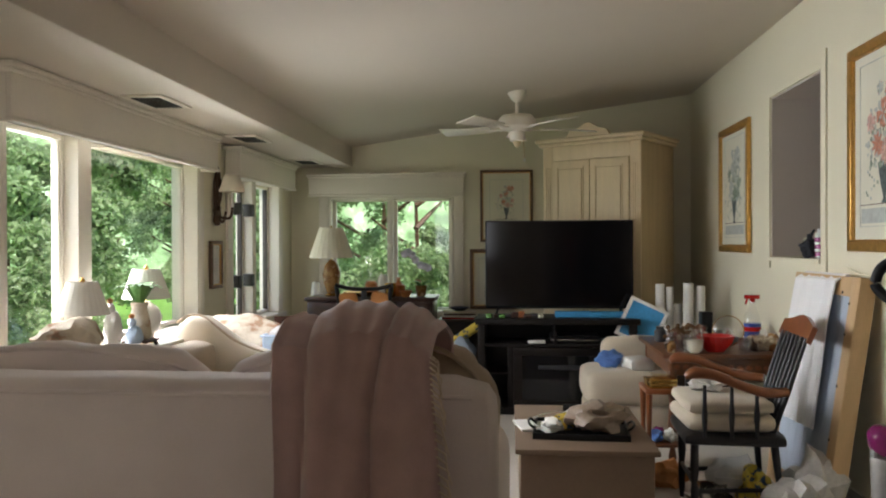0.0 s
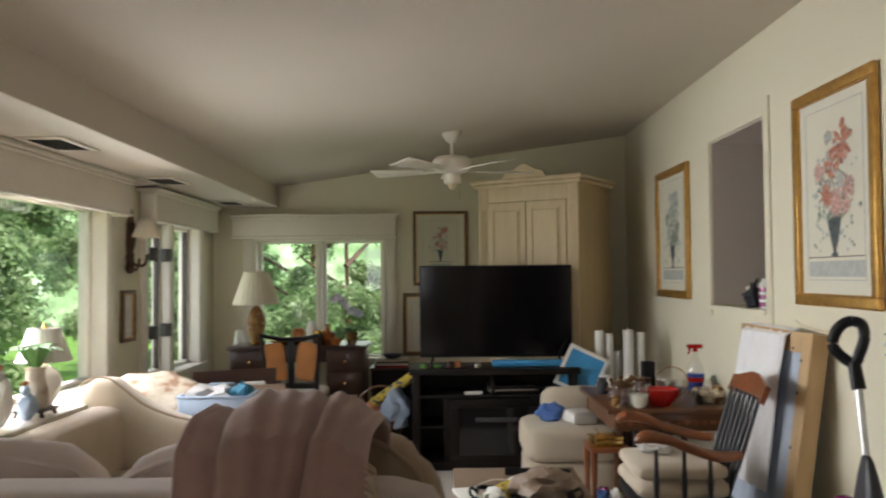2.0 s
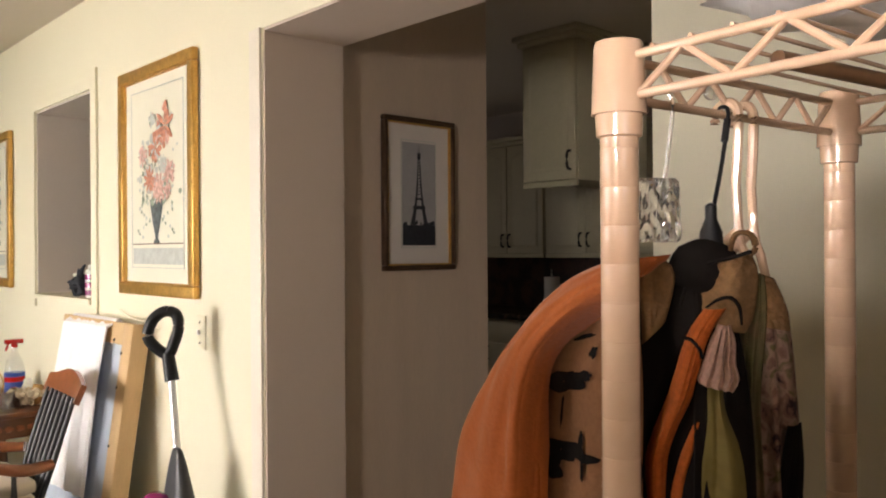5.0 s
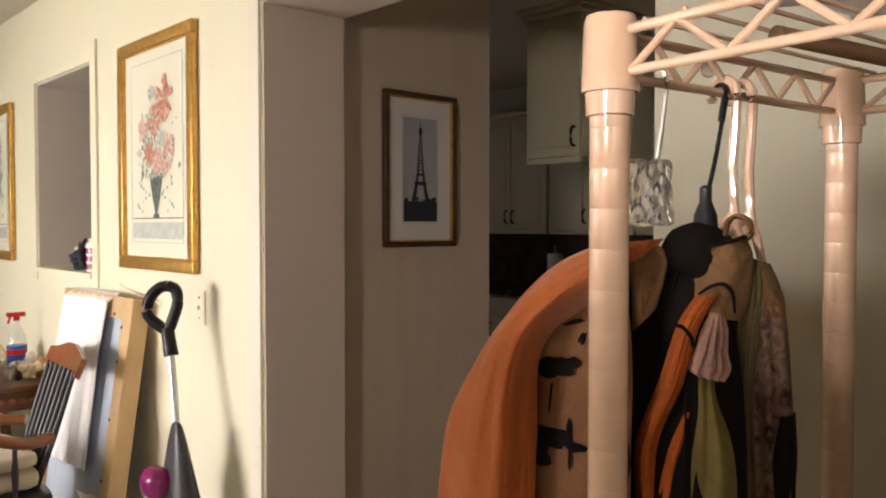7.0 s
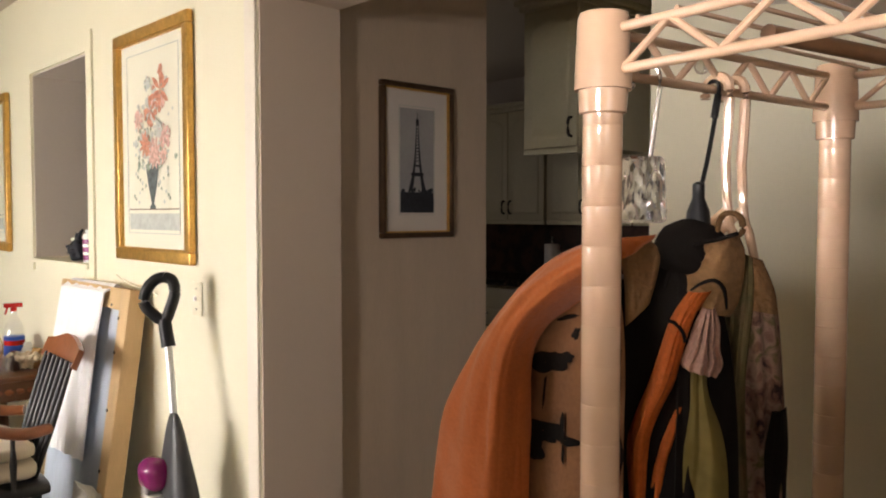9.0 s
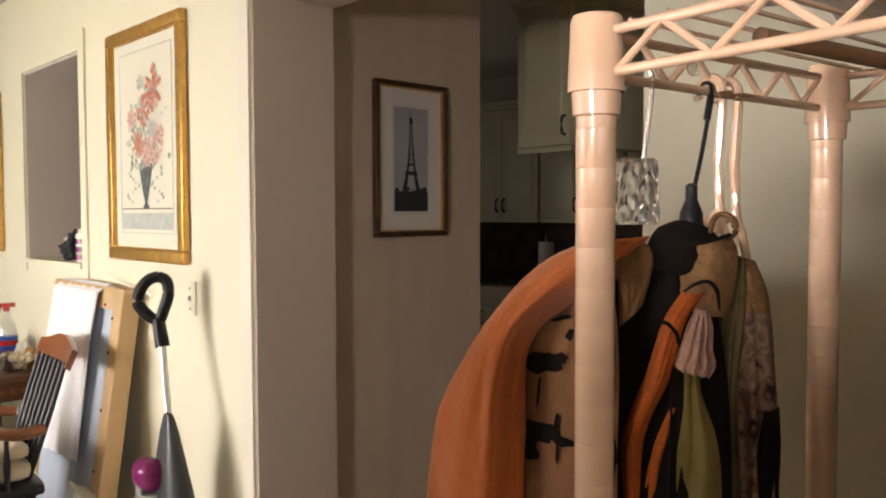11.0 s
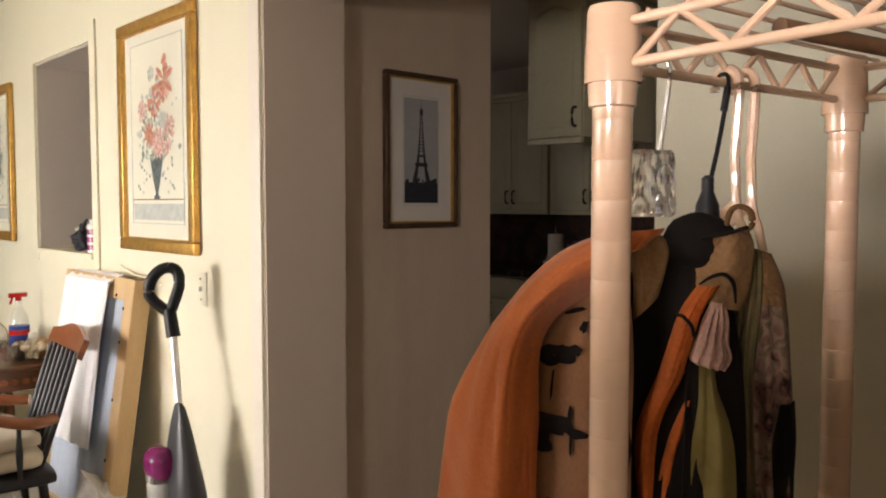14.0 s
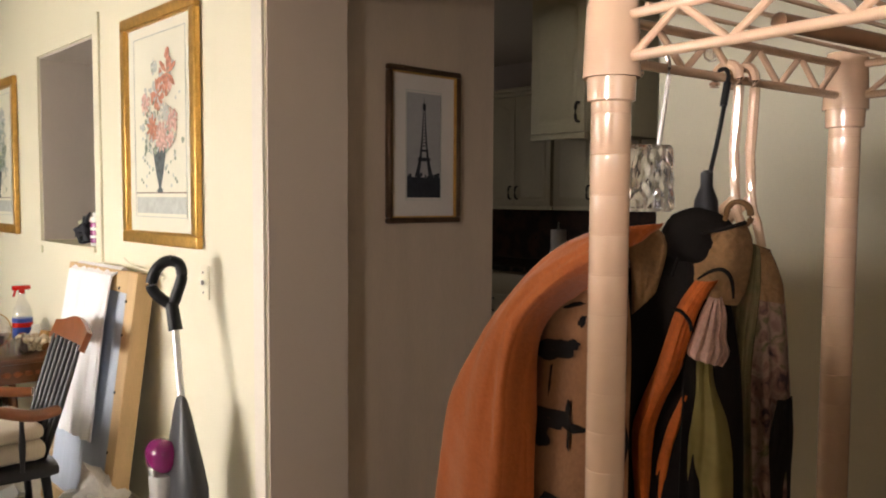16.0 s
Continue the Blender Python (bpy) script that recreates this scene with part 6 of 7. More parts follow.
# chair at the desk
dc = thing("desk_chair", "black chair with peach upholstered back panels", "chair", (-1.10, 5.70, FZ))
part("seat", moved(bm_soft(0.40, 0.40, 0.06, 0.025, 0.01, 70), pose(0, 0.22, 0.43)), M["paperwhite"], dc, "white padded seat")
part("seat_frame", bm_box((-0.20, 0.20, 0.02, 0.42, 0.39, 0.43), bevel=0.006), M["blackpaint"], dc)
for s in (-1, 1):
    part("back_post", bm_tube([(s * 0.165, 0.03, 0.0), (s * 0.165, 0.02, 0.43), (s * 0.175, -0.01, 0.70), (s * 0.20, -0.04, 0.885)], 0.017, 10, k=4), M["blackpaint"], dc)
    part("leg", bm_cyl((s * 0.17, 0.40, 0), (s * 0.17, 0.39, 0.40), 0.015, 0.02), M["blackpaint"], dc)
    part("back_panel", moved(bm_soft(0.125, 0.025, 0.25, 0.012, 0.006, 71 + s), pose(s * 0.09, -0.008, 0.585, 6, s * 7, 0)), M["peach"], dc, "peach padded panel")
part("crest_rail", bm_tube([(-0.205, -0.042, 0.89), (-0.10, -0.03, 0.865), (0, -0.028, 0.86), (0.10, -0.03, 0.865), (0.205, -0.042, 0.89)], 0.030, 10, k=4, flat=0.5), M["blackpaint"], dc)
part("splat", moved(bm_box((-0.022, 0.022, -0.006, 0.006, 0, 0.34), bevel=0.003), pose(0, -0.005, 0.52, 5)), M["blackpaint"], dc)
part("lower_rail", bm_box((-0.165, 0.165, 0.0, 0.02, 0.52, 0.56), bevel=0.005), M["blackpaint"], dc)

# low cabinet and clutter between desk and console
lc = thing("low_cabinet", "low dark cabinet with papers beneath the window", "cabinet", (-0.46, 6.62, FZ))
part("body", bm_box((-0.17, 0.17, -0.14, 0.16, 0, 0.55), bevel=0.006), M["espresso"], lc)
part("top", bm_box((-0.18, 0.18, -0.15, 0.17, 0.55, 0.57), bevel=0.004), M["mahog"], lc)
for i in range(4):
    solo("magazine", bm_box((-0.13, 0.13, -0.10, 0.10, 0, 0.014), bevel=0.002), M[("red", "paperwhite", "mahog", "cream")[i]], "magazine stacked on a low cabinet", "magazine", (-0.47, 6.60, FZ + 0.57 + 0.015 * i), 6 * i - 8, group="magazine stack")
solo("dark_dish", bm_lathe([(0.04, 0), (0.09, 0.03), (0.085, 0.03), (0.04, 0.006), (0, 0.006)], 20), M["ink"], "small dark dish on a pile of magazines", "dish", (-0.47, 6.60, FZ + 0.632))
bs = thing("wicker_basket", "brown wicker basket overflowing with cloth", "basket", (-0.50, 5.75, FZ))
part("weave", bm_lathe([(0.11, 0), (0.13, 0.05), (0.15, 0.30), (0.155, 0.31), (0.14, 0.30), (0.12, 0.06), (0, 0.05)], 36, wob=0.02), M["tablewood"], bs)
part("handle", bm_tube([(-0.15, 0, 0.30), (-0.13, 0, 0.46), (0, 0, 0.53), (0.13, 0, 0.46), (0.15, 0, 0.30)], 0.009, 8, k=5), M["tablewood"], bs)
solo("fabric_roll", moved(bm_cyl((0, 0, 0), (0.30, 0.0, 0.20), 0.034, n=20), pose(0, 0, 0)), M["yellowfab"], "yellow dotted fabric roll poking out of a basket", "fabric", (-0.55, 5.70, FZ + 0.42))
solo("grey_plush", bm_blob(0.10, 0.09, 0.13, 81, 0.5), M["bluebin"], "grey-blue plush cloth bundle in a basket", "cloth", (-0.40, 5.70, FZ + 0.25))
solo("red_cloth", bm_blob(0.09, 0.07, 0.08, 82, 0.5), M["petalred"], "red patterned cloth bundle in a basket", "cloth", (-0.55, 5.76, FZ + 0.26))


# ---- low table in front of the sofa arm ----
lt = thing("low_chest", "low tan covered chest used as a coffee table", "chest", (0.26, 3.66, FZ))
part("body", bm_box((-0.27, 0.27, -0.44, 0.44, 0, 0.33), bevel=0.006), M["cardboard"], lt)
part("lid", bm_box((-0.29, 0.29, -0.46, 0.46, 0.33, 0.352), bevel=0.005), M["cardboard"], lt)
ZL = FZ + 0.352
tr = thing("serving_tray", "black rectangular tray heaped with odds and ends", "tray", (0.26, 3.52, ZL), -4)
part("base", bm_box((-0.20, 0.20, -0.15, 0.15, 0, 0.008), (-0.205, 0.205, -0.16, -0.15, 0, 0.028), (-0.205, 0.205, 0.15, 0.16, 0, 0.028), (-0.205, -0.195, -0.15, 0.15, 0, 0.028), (0.195, 0.205, -0.15, 0.15, 0, 0.028), bevel=0.003), M["black"], tr)
for s in (-1, 1):
    part("handle", bm_tube([(s * 0.20, -0.06, 0.025), (s * 0.225, -0.05, 0.045), (s * 0.225, 0.05, 0.045), (s * 0.20, 0.06, 0.025)], 0.006, 8, k=3), M["black"], tr)
for i, (x, y, a, b_, c, m, lab) in enumerate(((0.33, 3.50, 0.12, 0.09, 0.065, "bagbrown", "crumpled beige plastic bag on a tray"), (0.20, 3.56, 0.05, 0.06, 0.03, "yellowfab", "yellow cloth scrap on a tray"), (0.13, 3.48, 0.045, 0.05, 0.03, "paperwhite", "crumpled white paper on a tray"), (0.25, 3.62, 0.05, 0.04, 0.035, "bag", "clear crumpled wrap on a tray"))):
    solo("crumpled_bag" if "bag" in lab else "scrap", bm_blob(a, b_, c, 90 + i, 0.55), M[m], lab, "clutter", (x, y, ZL + 0.008))
solo("red_case", bm_box((-0.06, 0.06, -0.02, 0.02, 0, 0.03), bevel=0.005), M["red"], "small red case on a tray", "case", (0.20, 3.64, ZL + 0.008), 5)
solo("black_rod", moved(bm_cyl((-0.15, 0, 0.018), (0.15, 0, 0.018), 0.018, n=14), pose(0, 0, 0)), M["black"], "thick black rod lying on a chest", "rod", (0.36, 3.95, ZL), -8)
solo("notepad", bm_box((-0.07, 0.07, -0.10, 0.10, 0, 0.012), bevel=0.002), M["paperwhite"], "white notepad on a low chest", "notepad", (0.05, 3.62, ZL), 12)
solo("cable", bm_tube([(-0.18, -0.1, 0.004), (-0.22, 0.02, 0.004), (-0.12, 0.08, 0.03), (0.0, 0.1, 0.012)], 0.003, 6, k=5), M["white"], "thin white cable coiled on a chest", "cable", (0.26, 3.58, ZL + 0.028))

# ---- cream ottoman stack ----
ot = thing("cream_armchair", "cream upholstered low chair with stacked thick cushions", "chair", (0.66, 5.02, FZ))
part("base_cushion", moved(bm_soft(0.50, 0.50, 0.22, 0.045, 0.006, 100, 0.006), pose(0, 0, 0.0)), M["cream"], ot)
part("seat_cushion", moved(bm_soft(0.52, 0.52, 0.20, 0.05, 0.008, 101, 0.006), pose(0, 0, 0.215)), M["cream"], ot)
part("back_cushion", moved(bm_soft(0.40, 0.14, 0.30, 0.06, 0.01, 102, 0.006), pose(0.08, 0.20, 0.28)), M["cream"], ot)
solo("blue_towel", bm_blob(0.075, 0.06, 0.05, 103, 0.5), M["bluecloth"], "crumpled blue cloth on a cream cushion", "cloth", (0.56, 4.98, FZ + 0.42))
solo("folded_paper", bm_soft(0.16, 0.18, 0.07, 0.02, 0.0, 104, 0.012, 6), M["paperwhite"], "loose white papers on a cream cushion", "papers", (0.72, 4.92, FZ + 0.42), 15)

# ---- small side table with brass box ----
sd = thing("side_table", "small cherry side table with turned legs", "table", (0.75, 4.30, FZ))
part("top", bm_box((-0.10, 0.10, -0.12, 0.12, 0.40, 0.425), bevel=0.006), M["cherry"], sd)
part("shelf", bm_box((-0.085, 0.085, -0.10, 0.10, 0.12, 0.135), bevel=0.004), M["cherry"], sd)
for x in (-0.08, 0.08):
    for y in (-0.10, 0.10):
        part("leg", bm_lathe([(0.010, 0), (0.014, 0.03), (0.010, 0.08), (0.016, 0.13), (0.011, 0.2), (0.015, 0.3), (0.018, 0.40)], 14, (x, y, 0)), M["cherry"], sd)
bb = thing("brass_box", "shiny brass-edged box on a side table", "box", (0.74, 4.27, FZ + 0.425), 8)
part("case", bm_box((-0.07, 0.07, -0.06, 0.06, 0, 0.03), bevel=0.004), M["brass"], bb)
part("lid", bm_box((-0.073, 0.073, -0.063, 0.063, 0.03, 0.05), bevel=0.004), M["brass"], bb, "polished lid")
solo("glass_dish", bm_lathe([(0.04, 0), (0.06, 0.03), (0.057, 0.03), (0.035, 0.008), (0, 0.008)], 20), M["bottle"], "clear glass dish on a brass box", "dish", (0.74, 4.27, FZ + 0.475))
for i, (x, y, m) in enumerate(((0.72, 4.28, "bluecloth"), (0.79, 4.30, "paperwhite"), (0.74, 4.34, "purple"))):
    solo("bundle", bm_blob(0.035, 0.05, 0.03, 110 + i, 0.5), M[m], "small coloured bundle on a lower shelf", "bundle", (x, y, FZ + 0.135))

# ---- brown table by the wall ----
tb = thing("drop_leaf_table", "carved brown wooden table covered with glassware and jars", "table", (1.10, 4.72, FZ))
TZ = 0.595
part("top", bm_box((-0.34, 0.34, -0.42, 0.42, TZ - 0.025, TZ), bevel=0.006), M["tablewood"], tb)
part("apron", bm_box((-0.30, 0.30, -0.38, -0.36, TZ - 0.12, TZ - 0.025), (-0.30, 0.30, 0.36, 0.38, TZ - 0.12, TZ - 0.025), (-0.30, -0.28, -0.36, 0.36, TZ - 0.12, TZ - 0.025), (0.28, 0.30, -0.36, 0.36, TZ - 0.12, TZ - 0.025), bevel=0.003), M["tablewood"], tb)
for i in range(12):
    part("carving", moved(bm_blob(0.018, 0.006, 0.014, i, 0.4, 2), pose(-0.26 + 0.047 * i, -0.383, TZ - 0.09)), M["cherry"], tb)
for x in (-0.28, 0.28):
    for y in (-0.36, 0.36):
        part("leg", bm_lathe([(0.014, 0), (0.022, 0.03), (0.014, 0.08), (0.026, 0.2), (0.018, 0.32), (0.026, 0.42), (0.026, TZ - 0.025)], 16, (x, y, 0)), M["tablewood"], tb)
ZT = FZ + TZ
rb = thing("red_bowl", "glossy red fluted bowl on the brown table", "bowl", (1.06, 4.42, ZT))
part("body", bm_lathe([(0.045, 0), (0.05, 0.008), (0.085, 0.05), (0.098, 0.088), (0.093, 0.088), (0.078, 0.05), (0.04, 0.014), (0, 0.013)], 48, wob=0.03), M["red"], rb)
sp = thing("spray_bottle", "clear spray cleaner bottle with red trigger and blue label", "bottle", (1.36, 4.78, ZT))
part("body", bm_lathe([(0.042, 0), (0.047, 0.01), (0.047, 0.13), (0.040, 0.17), (0.018, 0.215), (0.015, 0.245)], 24), M["bottle"], sp)
part("label", bm_lathe([(0.0478, 0.02), (0.0478, 0.12)], 24), M["blue"], sp, "blue label with red band")
part("label_band", bm_lathe([(0.0483, 0.075), (0.0483, 0.10)], 24), M["red"], sp)
part("trigger", joined(bm_box((-0.045, 0.04, -0.013, 0.013, 0.262, 0.285), bevel=0.004), bm_cyl((0, 0, 0.243), (0, 0, 0.264), 0.015, n=14), moved(bm_box((-0.042, -0.034, -0.008, 0.008, -0.05, 0.0), bevel=0.002), pose(0.012, 0, 0.265, 0, 18, 0))), M["red"], sp, "red trigger head")


def tumbler(loc, r, h):
    g = thing("drinking_glass", "clear drinking glass on the brown table", "glass", (*loc, ZT), group="glassware on the table")
    part("bowl", bm_lathe([(r * 0.8, 0), (r * 0.85, 0.006), (r, h), (r - 0.003, h), (r * 0.78, 0.012), (0, 0.012)], 18), M["bottle"], g)


for loc, r, h in (((0.90, 4.36), 0.028, 0.10), ((0.96, 4.35), 0.025, 0.12), ((0.88, 4.44), 0.028, 0.09), ((1.20, 4.40), 0.026, 0.08), ((1.16, 4.55), 0.03, 0.12), ((1.26, 4.46), 0.024, 0.07), ((1.02, 4.55), 0.03, 0.13), ((0.86, 4.55), 0.026, 0.09)):
    tumbler(loc, r, h)
cl = thing("glass_dish_on_edge", "round clear glass lid standing on edge with gilt rim", "lid", (1.19, 4.66, ZT))
part("disc", moved(bm_lathe([(0.0, 0.02), (0.05, 0.014), (0.085, 0), (0.085, 0.003), (0.05, 0.017), (0.0, 0.023)], 32), pose(0, 0, 0.088, 80, 0, -20)), M["bottle"], cl)
part("rim", moved(bm_tube([(0.085 * math.cos(math.tau * i / 32), 0.085 * math.sin(math.tau * i / 32), 0) for i in range(33)], 0.003, 6), pose(0, 0, 0.088, 80, 0, -20)), M["brass"], cl, "gilt rim")
rnd = random.Random(12)
for i in range(22):
    x, y = rnd.uniform(0.80, 1.40), rnd.uniform(4.36, 5.08)
    if abs(x - 1.06) < 0.11 and abs(y - 4.42) < 0.11:
        continue
    m = rnd.choice(["whiteceramic", "terracotta", "matboard", "mahog", "steel", "greyplastic", "ceramic", "paperwhite"])
    s = rnd.uniform(0.7, 1.25)
    k = rnd.randrange(3)
    if k == 0:
        solo("jar", bm_lathe([(0.028 * s, 0), (0.033 * s, 0.01), (0.033 * s, 0.06 * s), (0.022 * s, 0.07 * s), (0.024 * s, 0.085 * s), (0, 0.087 * s)], 16), M[m], "small lidded jar among clutter on a table", "jar", (x, y, ZT), group="jars on the table")
    elif k == 1:
        solo("cup", bm_lathe([(0.02 * s, 0), (0.034 * s, 0.02), (0.038 * s, 0.055 * s), (0.035 * s, 0.055 * s), (0.028 * s, 0.012), (0, 0.01)], 16), M[m], "small cup among clutter on a table", "cup", (x, y, ZT), group="cups on the table")
    else:
        solo("figurine", bm_blob(0.026 * s, 0.026 * s, 0.04 * s, i + 200, 0.6, 2), M[m], "small ornament among clutter on a table", "ornament", (x, y, ZT), group="ornaments on the table")
dr = thing("dried_flowers", "brown dried flower heads in a dark basket", "dried flowers", (0.93, 4.60, ZT))
part("basket", bm_lathe([(0.05, 0), (0.07, 0.05), (0.066, 0.05), (0.04, 0.01), (0, 0.01)], 18), M["tablewood"], dr)
f = bmesh.new()
for i in range(40):
    bmesh.ops.create_icosphere(f, subdivisions=1, radius=rnd.uniform(0.008, 0.018), matrix=Matrix.Translation((rnd.gauss(0, 0.05), rnd.gauss(0, 0.04), rnd.uniform(0.05, 0.13))))
tagged(part("flower_head", f, M["suede"], dr), kind="stuff")
d2 = thing("shell_pile", "pile of pale dried flowers and shells by the wall", "shells", (1.33, 4.46, ZT))
f = bmesh.new()
for i in range(46):
    bmesh.ops.create_icosphere(f, subdivisions=1, radius=rnd.uniform(0.008, 0.02), matrix=Matrix.Translation((rnd.gauss(0, 0.045), rnd.gauss(0, 0.05), rnd.uniform(0.008, 0.075))))
tagged(part("shell", f, M["fringe"], d2), kind="stuff")
solo("black_radio", bm_box((-0.035, 0.035, -0.03, 0.03, 0, 0.17), bevel=0.006), M["black"], "small black upright device on the table", "radio", (1.14, 4.98, ZT), 8)


for x, y, r, h in ((0.90, 4.38, 0.030, 0.085), (0.84, 4.50, 0.028, 0.10), (1.215, 4.38, 0.030, 0.08), (1.29, 4.44, 0.032, 0.09), (0.98, 4.53, 0.026, 0.11)):
    tumbler((x, y), r, h)

# ---- captain's chair ----
def captains_chair(loc, rz, label):
    c = thing("captains_chair", label, "chair", loc, rz, group="captain's chairs")
    part("seat", moved(bm_soft(0.50, 0.50, 0.055, 0.026, 0.0, 120, 0.002), pose(0, 0, 0.335)), M["blackpaint"], c)
    for s in (-1, 1):
        part("front_leg", bm_lathe([(0.012, 0), (0.016, 0.05), (0.021, 0.13), (0.015, 0.17), (0.022, 0.22), (0.02, 0.335)], 14, (-0.19, s * 0.19, 0)), M["blackpaint"], c)
        part("rear_leg", bm_tube([(0.24, s * 0.21, 0.0), (0.20, s * 0.18, 0.335)], [0.012, 0.02], 12), M["blackpaint"], c)
        part("stretcher", bm_cyl((-0.19, s * 0.19, 0.13), (0.22, s * 0.197, 0.15), 0.010), M["blackpaint"], c)
        pts = [(-0.245, s * 0.255, 0.635), (-0.20, s * 0.258, 0.655), (-0.10, s * 0.262, 0.645), (0.02, s * 0.262, 0.605), (0.14, s * 0.25, 0.575), (0.25, s * 0.20, 0.57)]
        part("arm", bm_tube(pts, [0.018, 0.036, 0.030, 0.028, 0.030, 0.026], 12, k=6, flat=0.75), M["cherry"], c, "cherry arm rail")
        for x in (-0.15, -0.02, 0.10):
            part("arm_spindle", bm_lathe([(0.009, 0), (0.012, 0.05), (0.015, 0.1), (0.010, 0.15), (0.009, 0.225)], 10, (x, s * 0.245, 0.375)), M["blackpaint"], c)
    for i in range(7):
        y = -0.18 + 0.06 * i
        part("back_spindle", bm_tube([(0.20, y * 0.9, 0.385), (0.27, y, 0.58), (0.35, y * 1.05, 0.80)], [0.011, 0.013, 0.009], 10, k=3), M["blackpaint"], c)
    crest = bm_sheet(lambda u, v: Vector((0.355 + 0.035 * v + 0.03 * (1 - (2 * u - 1) ** 2), -0.235 + 0.47 * u, 0.775 + (0.085 + 0.035 * math.cos((2 * u - 1) * math.pi) * 0.5) * v)), 24, 6, 0.024)
    part("crest_rail", crest, M["cherry"], c, "shaped cherry crest rail")
    part("front_stretcher", bm_cyl((-0.19, -0.19, 0.16), (-0.19, 0.19, 0.16), 0.011), M["blackpaint"], c)
    return c


cc = captains_chair((0.90, 3.60, FZ), -3, "black captain's chair with cherry arms and cream cushions")
cc.scale = (0.84, 0.90, 0.98)
solo("seat_cushion", bm_soft(0.37, 0.40, 0.075, 0.036, 0.006, 130, 0.006), M["cream"], "thick cream cushion on a black chair seat", "cushion", (0.88, 3.60, FZ + 0.384))
solo("seat_cushion", bm_soft(0.36, 0.39, 0.060, 0.028, 0.006, 131, 0.006), M["cream"], "thick cream cushion stacked on another", "cushion", (0.88, 3.60, FZ + 0.458))
solo("plastic_bag", bm_blob(0.08, 0.09, 0.03, 133, 0.55), M["bag"], "clear crumpled plastic bag on a chair cushion", "bag", (0.84, 3.66, FZ + 0.518))
# things on the floor under the chair
for i, (x, y, a, b_, c, m, lab) in enumerate(((1.12, 3.30, 0.13, 0.12, 0.12, "bag", "cloudy white plastic bag on the carpet"), (1.22, 3.42, 0.10, 0.10, 0.15, "bag", "grey crumpled plastic bag leaning on a board"), (0.82, 3.50, 0.10, 0.10, 0.07, "steel", "foil-like crumpled wrap under a chair"), (0.95, 3.72, 0.11, 0.09, 0.10, "paperwhite", "white bundle under a chair"), (0.70, 3.92, 0.09, 0.07, 0.06, "peach", "peach bundle under a chair"), (1.02, 3.55, 0.07, 0.10, 0.09, "yellowfab", "yellow bundle under a chair"))):
    solo("floor_bundle", bm_blob(a, b_, c, 140 + i, 0.55), M[m], lab, "bundle", (x, y, FZ))

# ---- leaning padded board ----
PB = Matrix.Translation((1.275, 3.76, FZ)) @ Matrix.Rotation(radians(8.2), 4, "Y")
pb = new("leaning_board")
pb.matrix_basis = PB
tagged(pb, "pine-framed pale blue padded board leaning on the wall", "board")
bw, bh = 0.38, 1.045
part("stile", bm_box((-0.035, 0.035, -bw, -bw + 0.085, 0, bh), bevel=0.004), M["pinewood"], pb)
part("stile", bm_box((-0.035, 0.035, bw - 0.05, bw, 0, bh), bevel=0.004), M["pinewood"], pb)
part("top_rail", bm_box((-0.034, 0.034, -bw + 0.085, bw - 0.05, bh - 0.085, bh - 0.001), bevel=0.004), M["pinewood"], pb)
part("bottom_rail", bm_box((-0.034, 0.034, -bw + 0.085, bw - 0.05, 0.001, 0.085), bevel=0.004), M["pinewood"], pb)
part("cloth_panel", bm_sheet(lambda u, v: Vector((-0.012 + 0.004 * math.sin(u * 40) * (0.3 + v), -bw + 0.085 + (2 * bw - 0.135) * u, 0.085 + (bh - 0.17) * v)), 60, 8, 0.01), M["paleblue"], pb, "pale blue gathered cloth")
for z in (0.12, 0.35, 0.58, 0.80, 0.93):
    part("screw", bm_cyl((-0.038, -bw + 0.075, z), (-0.034, -bw + 0.075, z), 0.006, n=10), M["hinge"], pb)
part("screw", bm_cyl((-0.038, -bw + 0.16, bh - 0.07), (-0.034, -bw + 0.16, bh - 0.07), 0.006, n=10), M["hinge"], pb)


def towel_pt(u, v):
    y = -0.19 + 0.51 * u + 0.04 * v * (0.5 - u)
    path = [(0.05, 0.90), (0.045, 1.02), (0.0, bh + 0.012), (-0.045, 1.02), (-0.052, 0.82), (-0.050, 0.58), (-0.048, 0.36)]
    q = v * (len(path) - 1)
    i = min(int(q), len(path) - 2)
    f = q - i
    x, z = path[i][0] * (1 - f) + path[i + 1][0] * f, path[i][1] * (1 - f) + path[i + 1][1] * f
    return PB @ Vector((x - abs(0.016 * math.sin(u * 17 + v * 2) + 0.006 * math.sin(u * 41 + v * 5)) * min(1, v * 1.5), y, z - 0.02 * u * v * v))


solo("white_towel", bm_sheet(towel_pt, 44, 36, 0.006), M["whitecloth"], "white terry towel draped over a leaning board", "towel")

# ---- stick vacuum ----
vc = thing("stick_vacuum", "grey and magenta stick vacuum leaning against the wall", "vacuum", (1.291, 2.825, FZ))
loop = [(0.038, 0.117, 1.116), (0.056, 0.099, 1.103), (0.060, 0.092, 1.062), (0.047, 0.100, 1.009), (0.032, 0.111, 0.972), (0.001, 0.142, 0.998), (-0.015, 0.160, 1.032), (-0.004, 0.153, 1.081), (0.018, 0.135, 1.109), (0.038, 0.117, 1.116)]
part("handle_loop", bm_tube(loop, 0.019, 14, k=5), M["black"], vc, "black loop handle")
part("grip_neck", bm_tube([(0.032, 0.111, 0.976), (0.035, 0.088, 0.887)], [0.021, 0.0235], 14), M["black"], vc)
part("tube", bm_cyl((0.034, 0.089, 0.895), (0.019, 0.013, 0.621), 0.0125, n=16), M["alum"], vc, "bare metal tube")
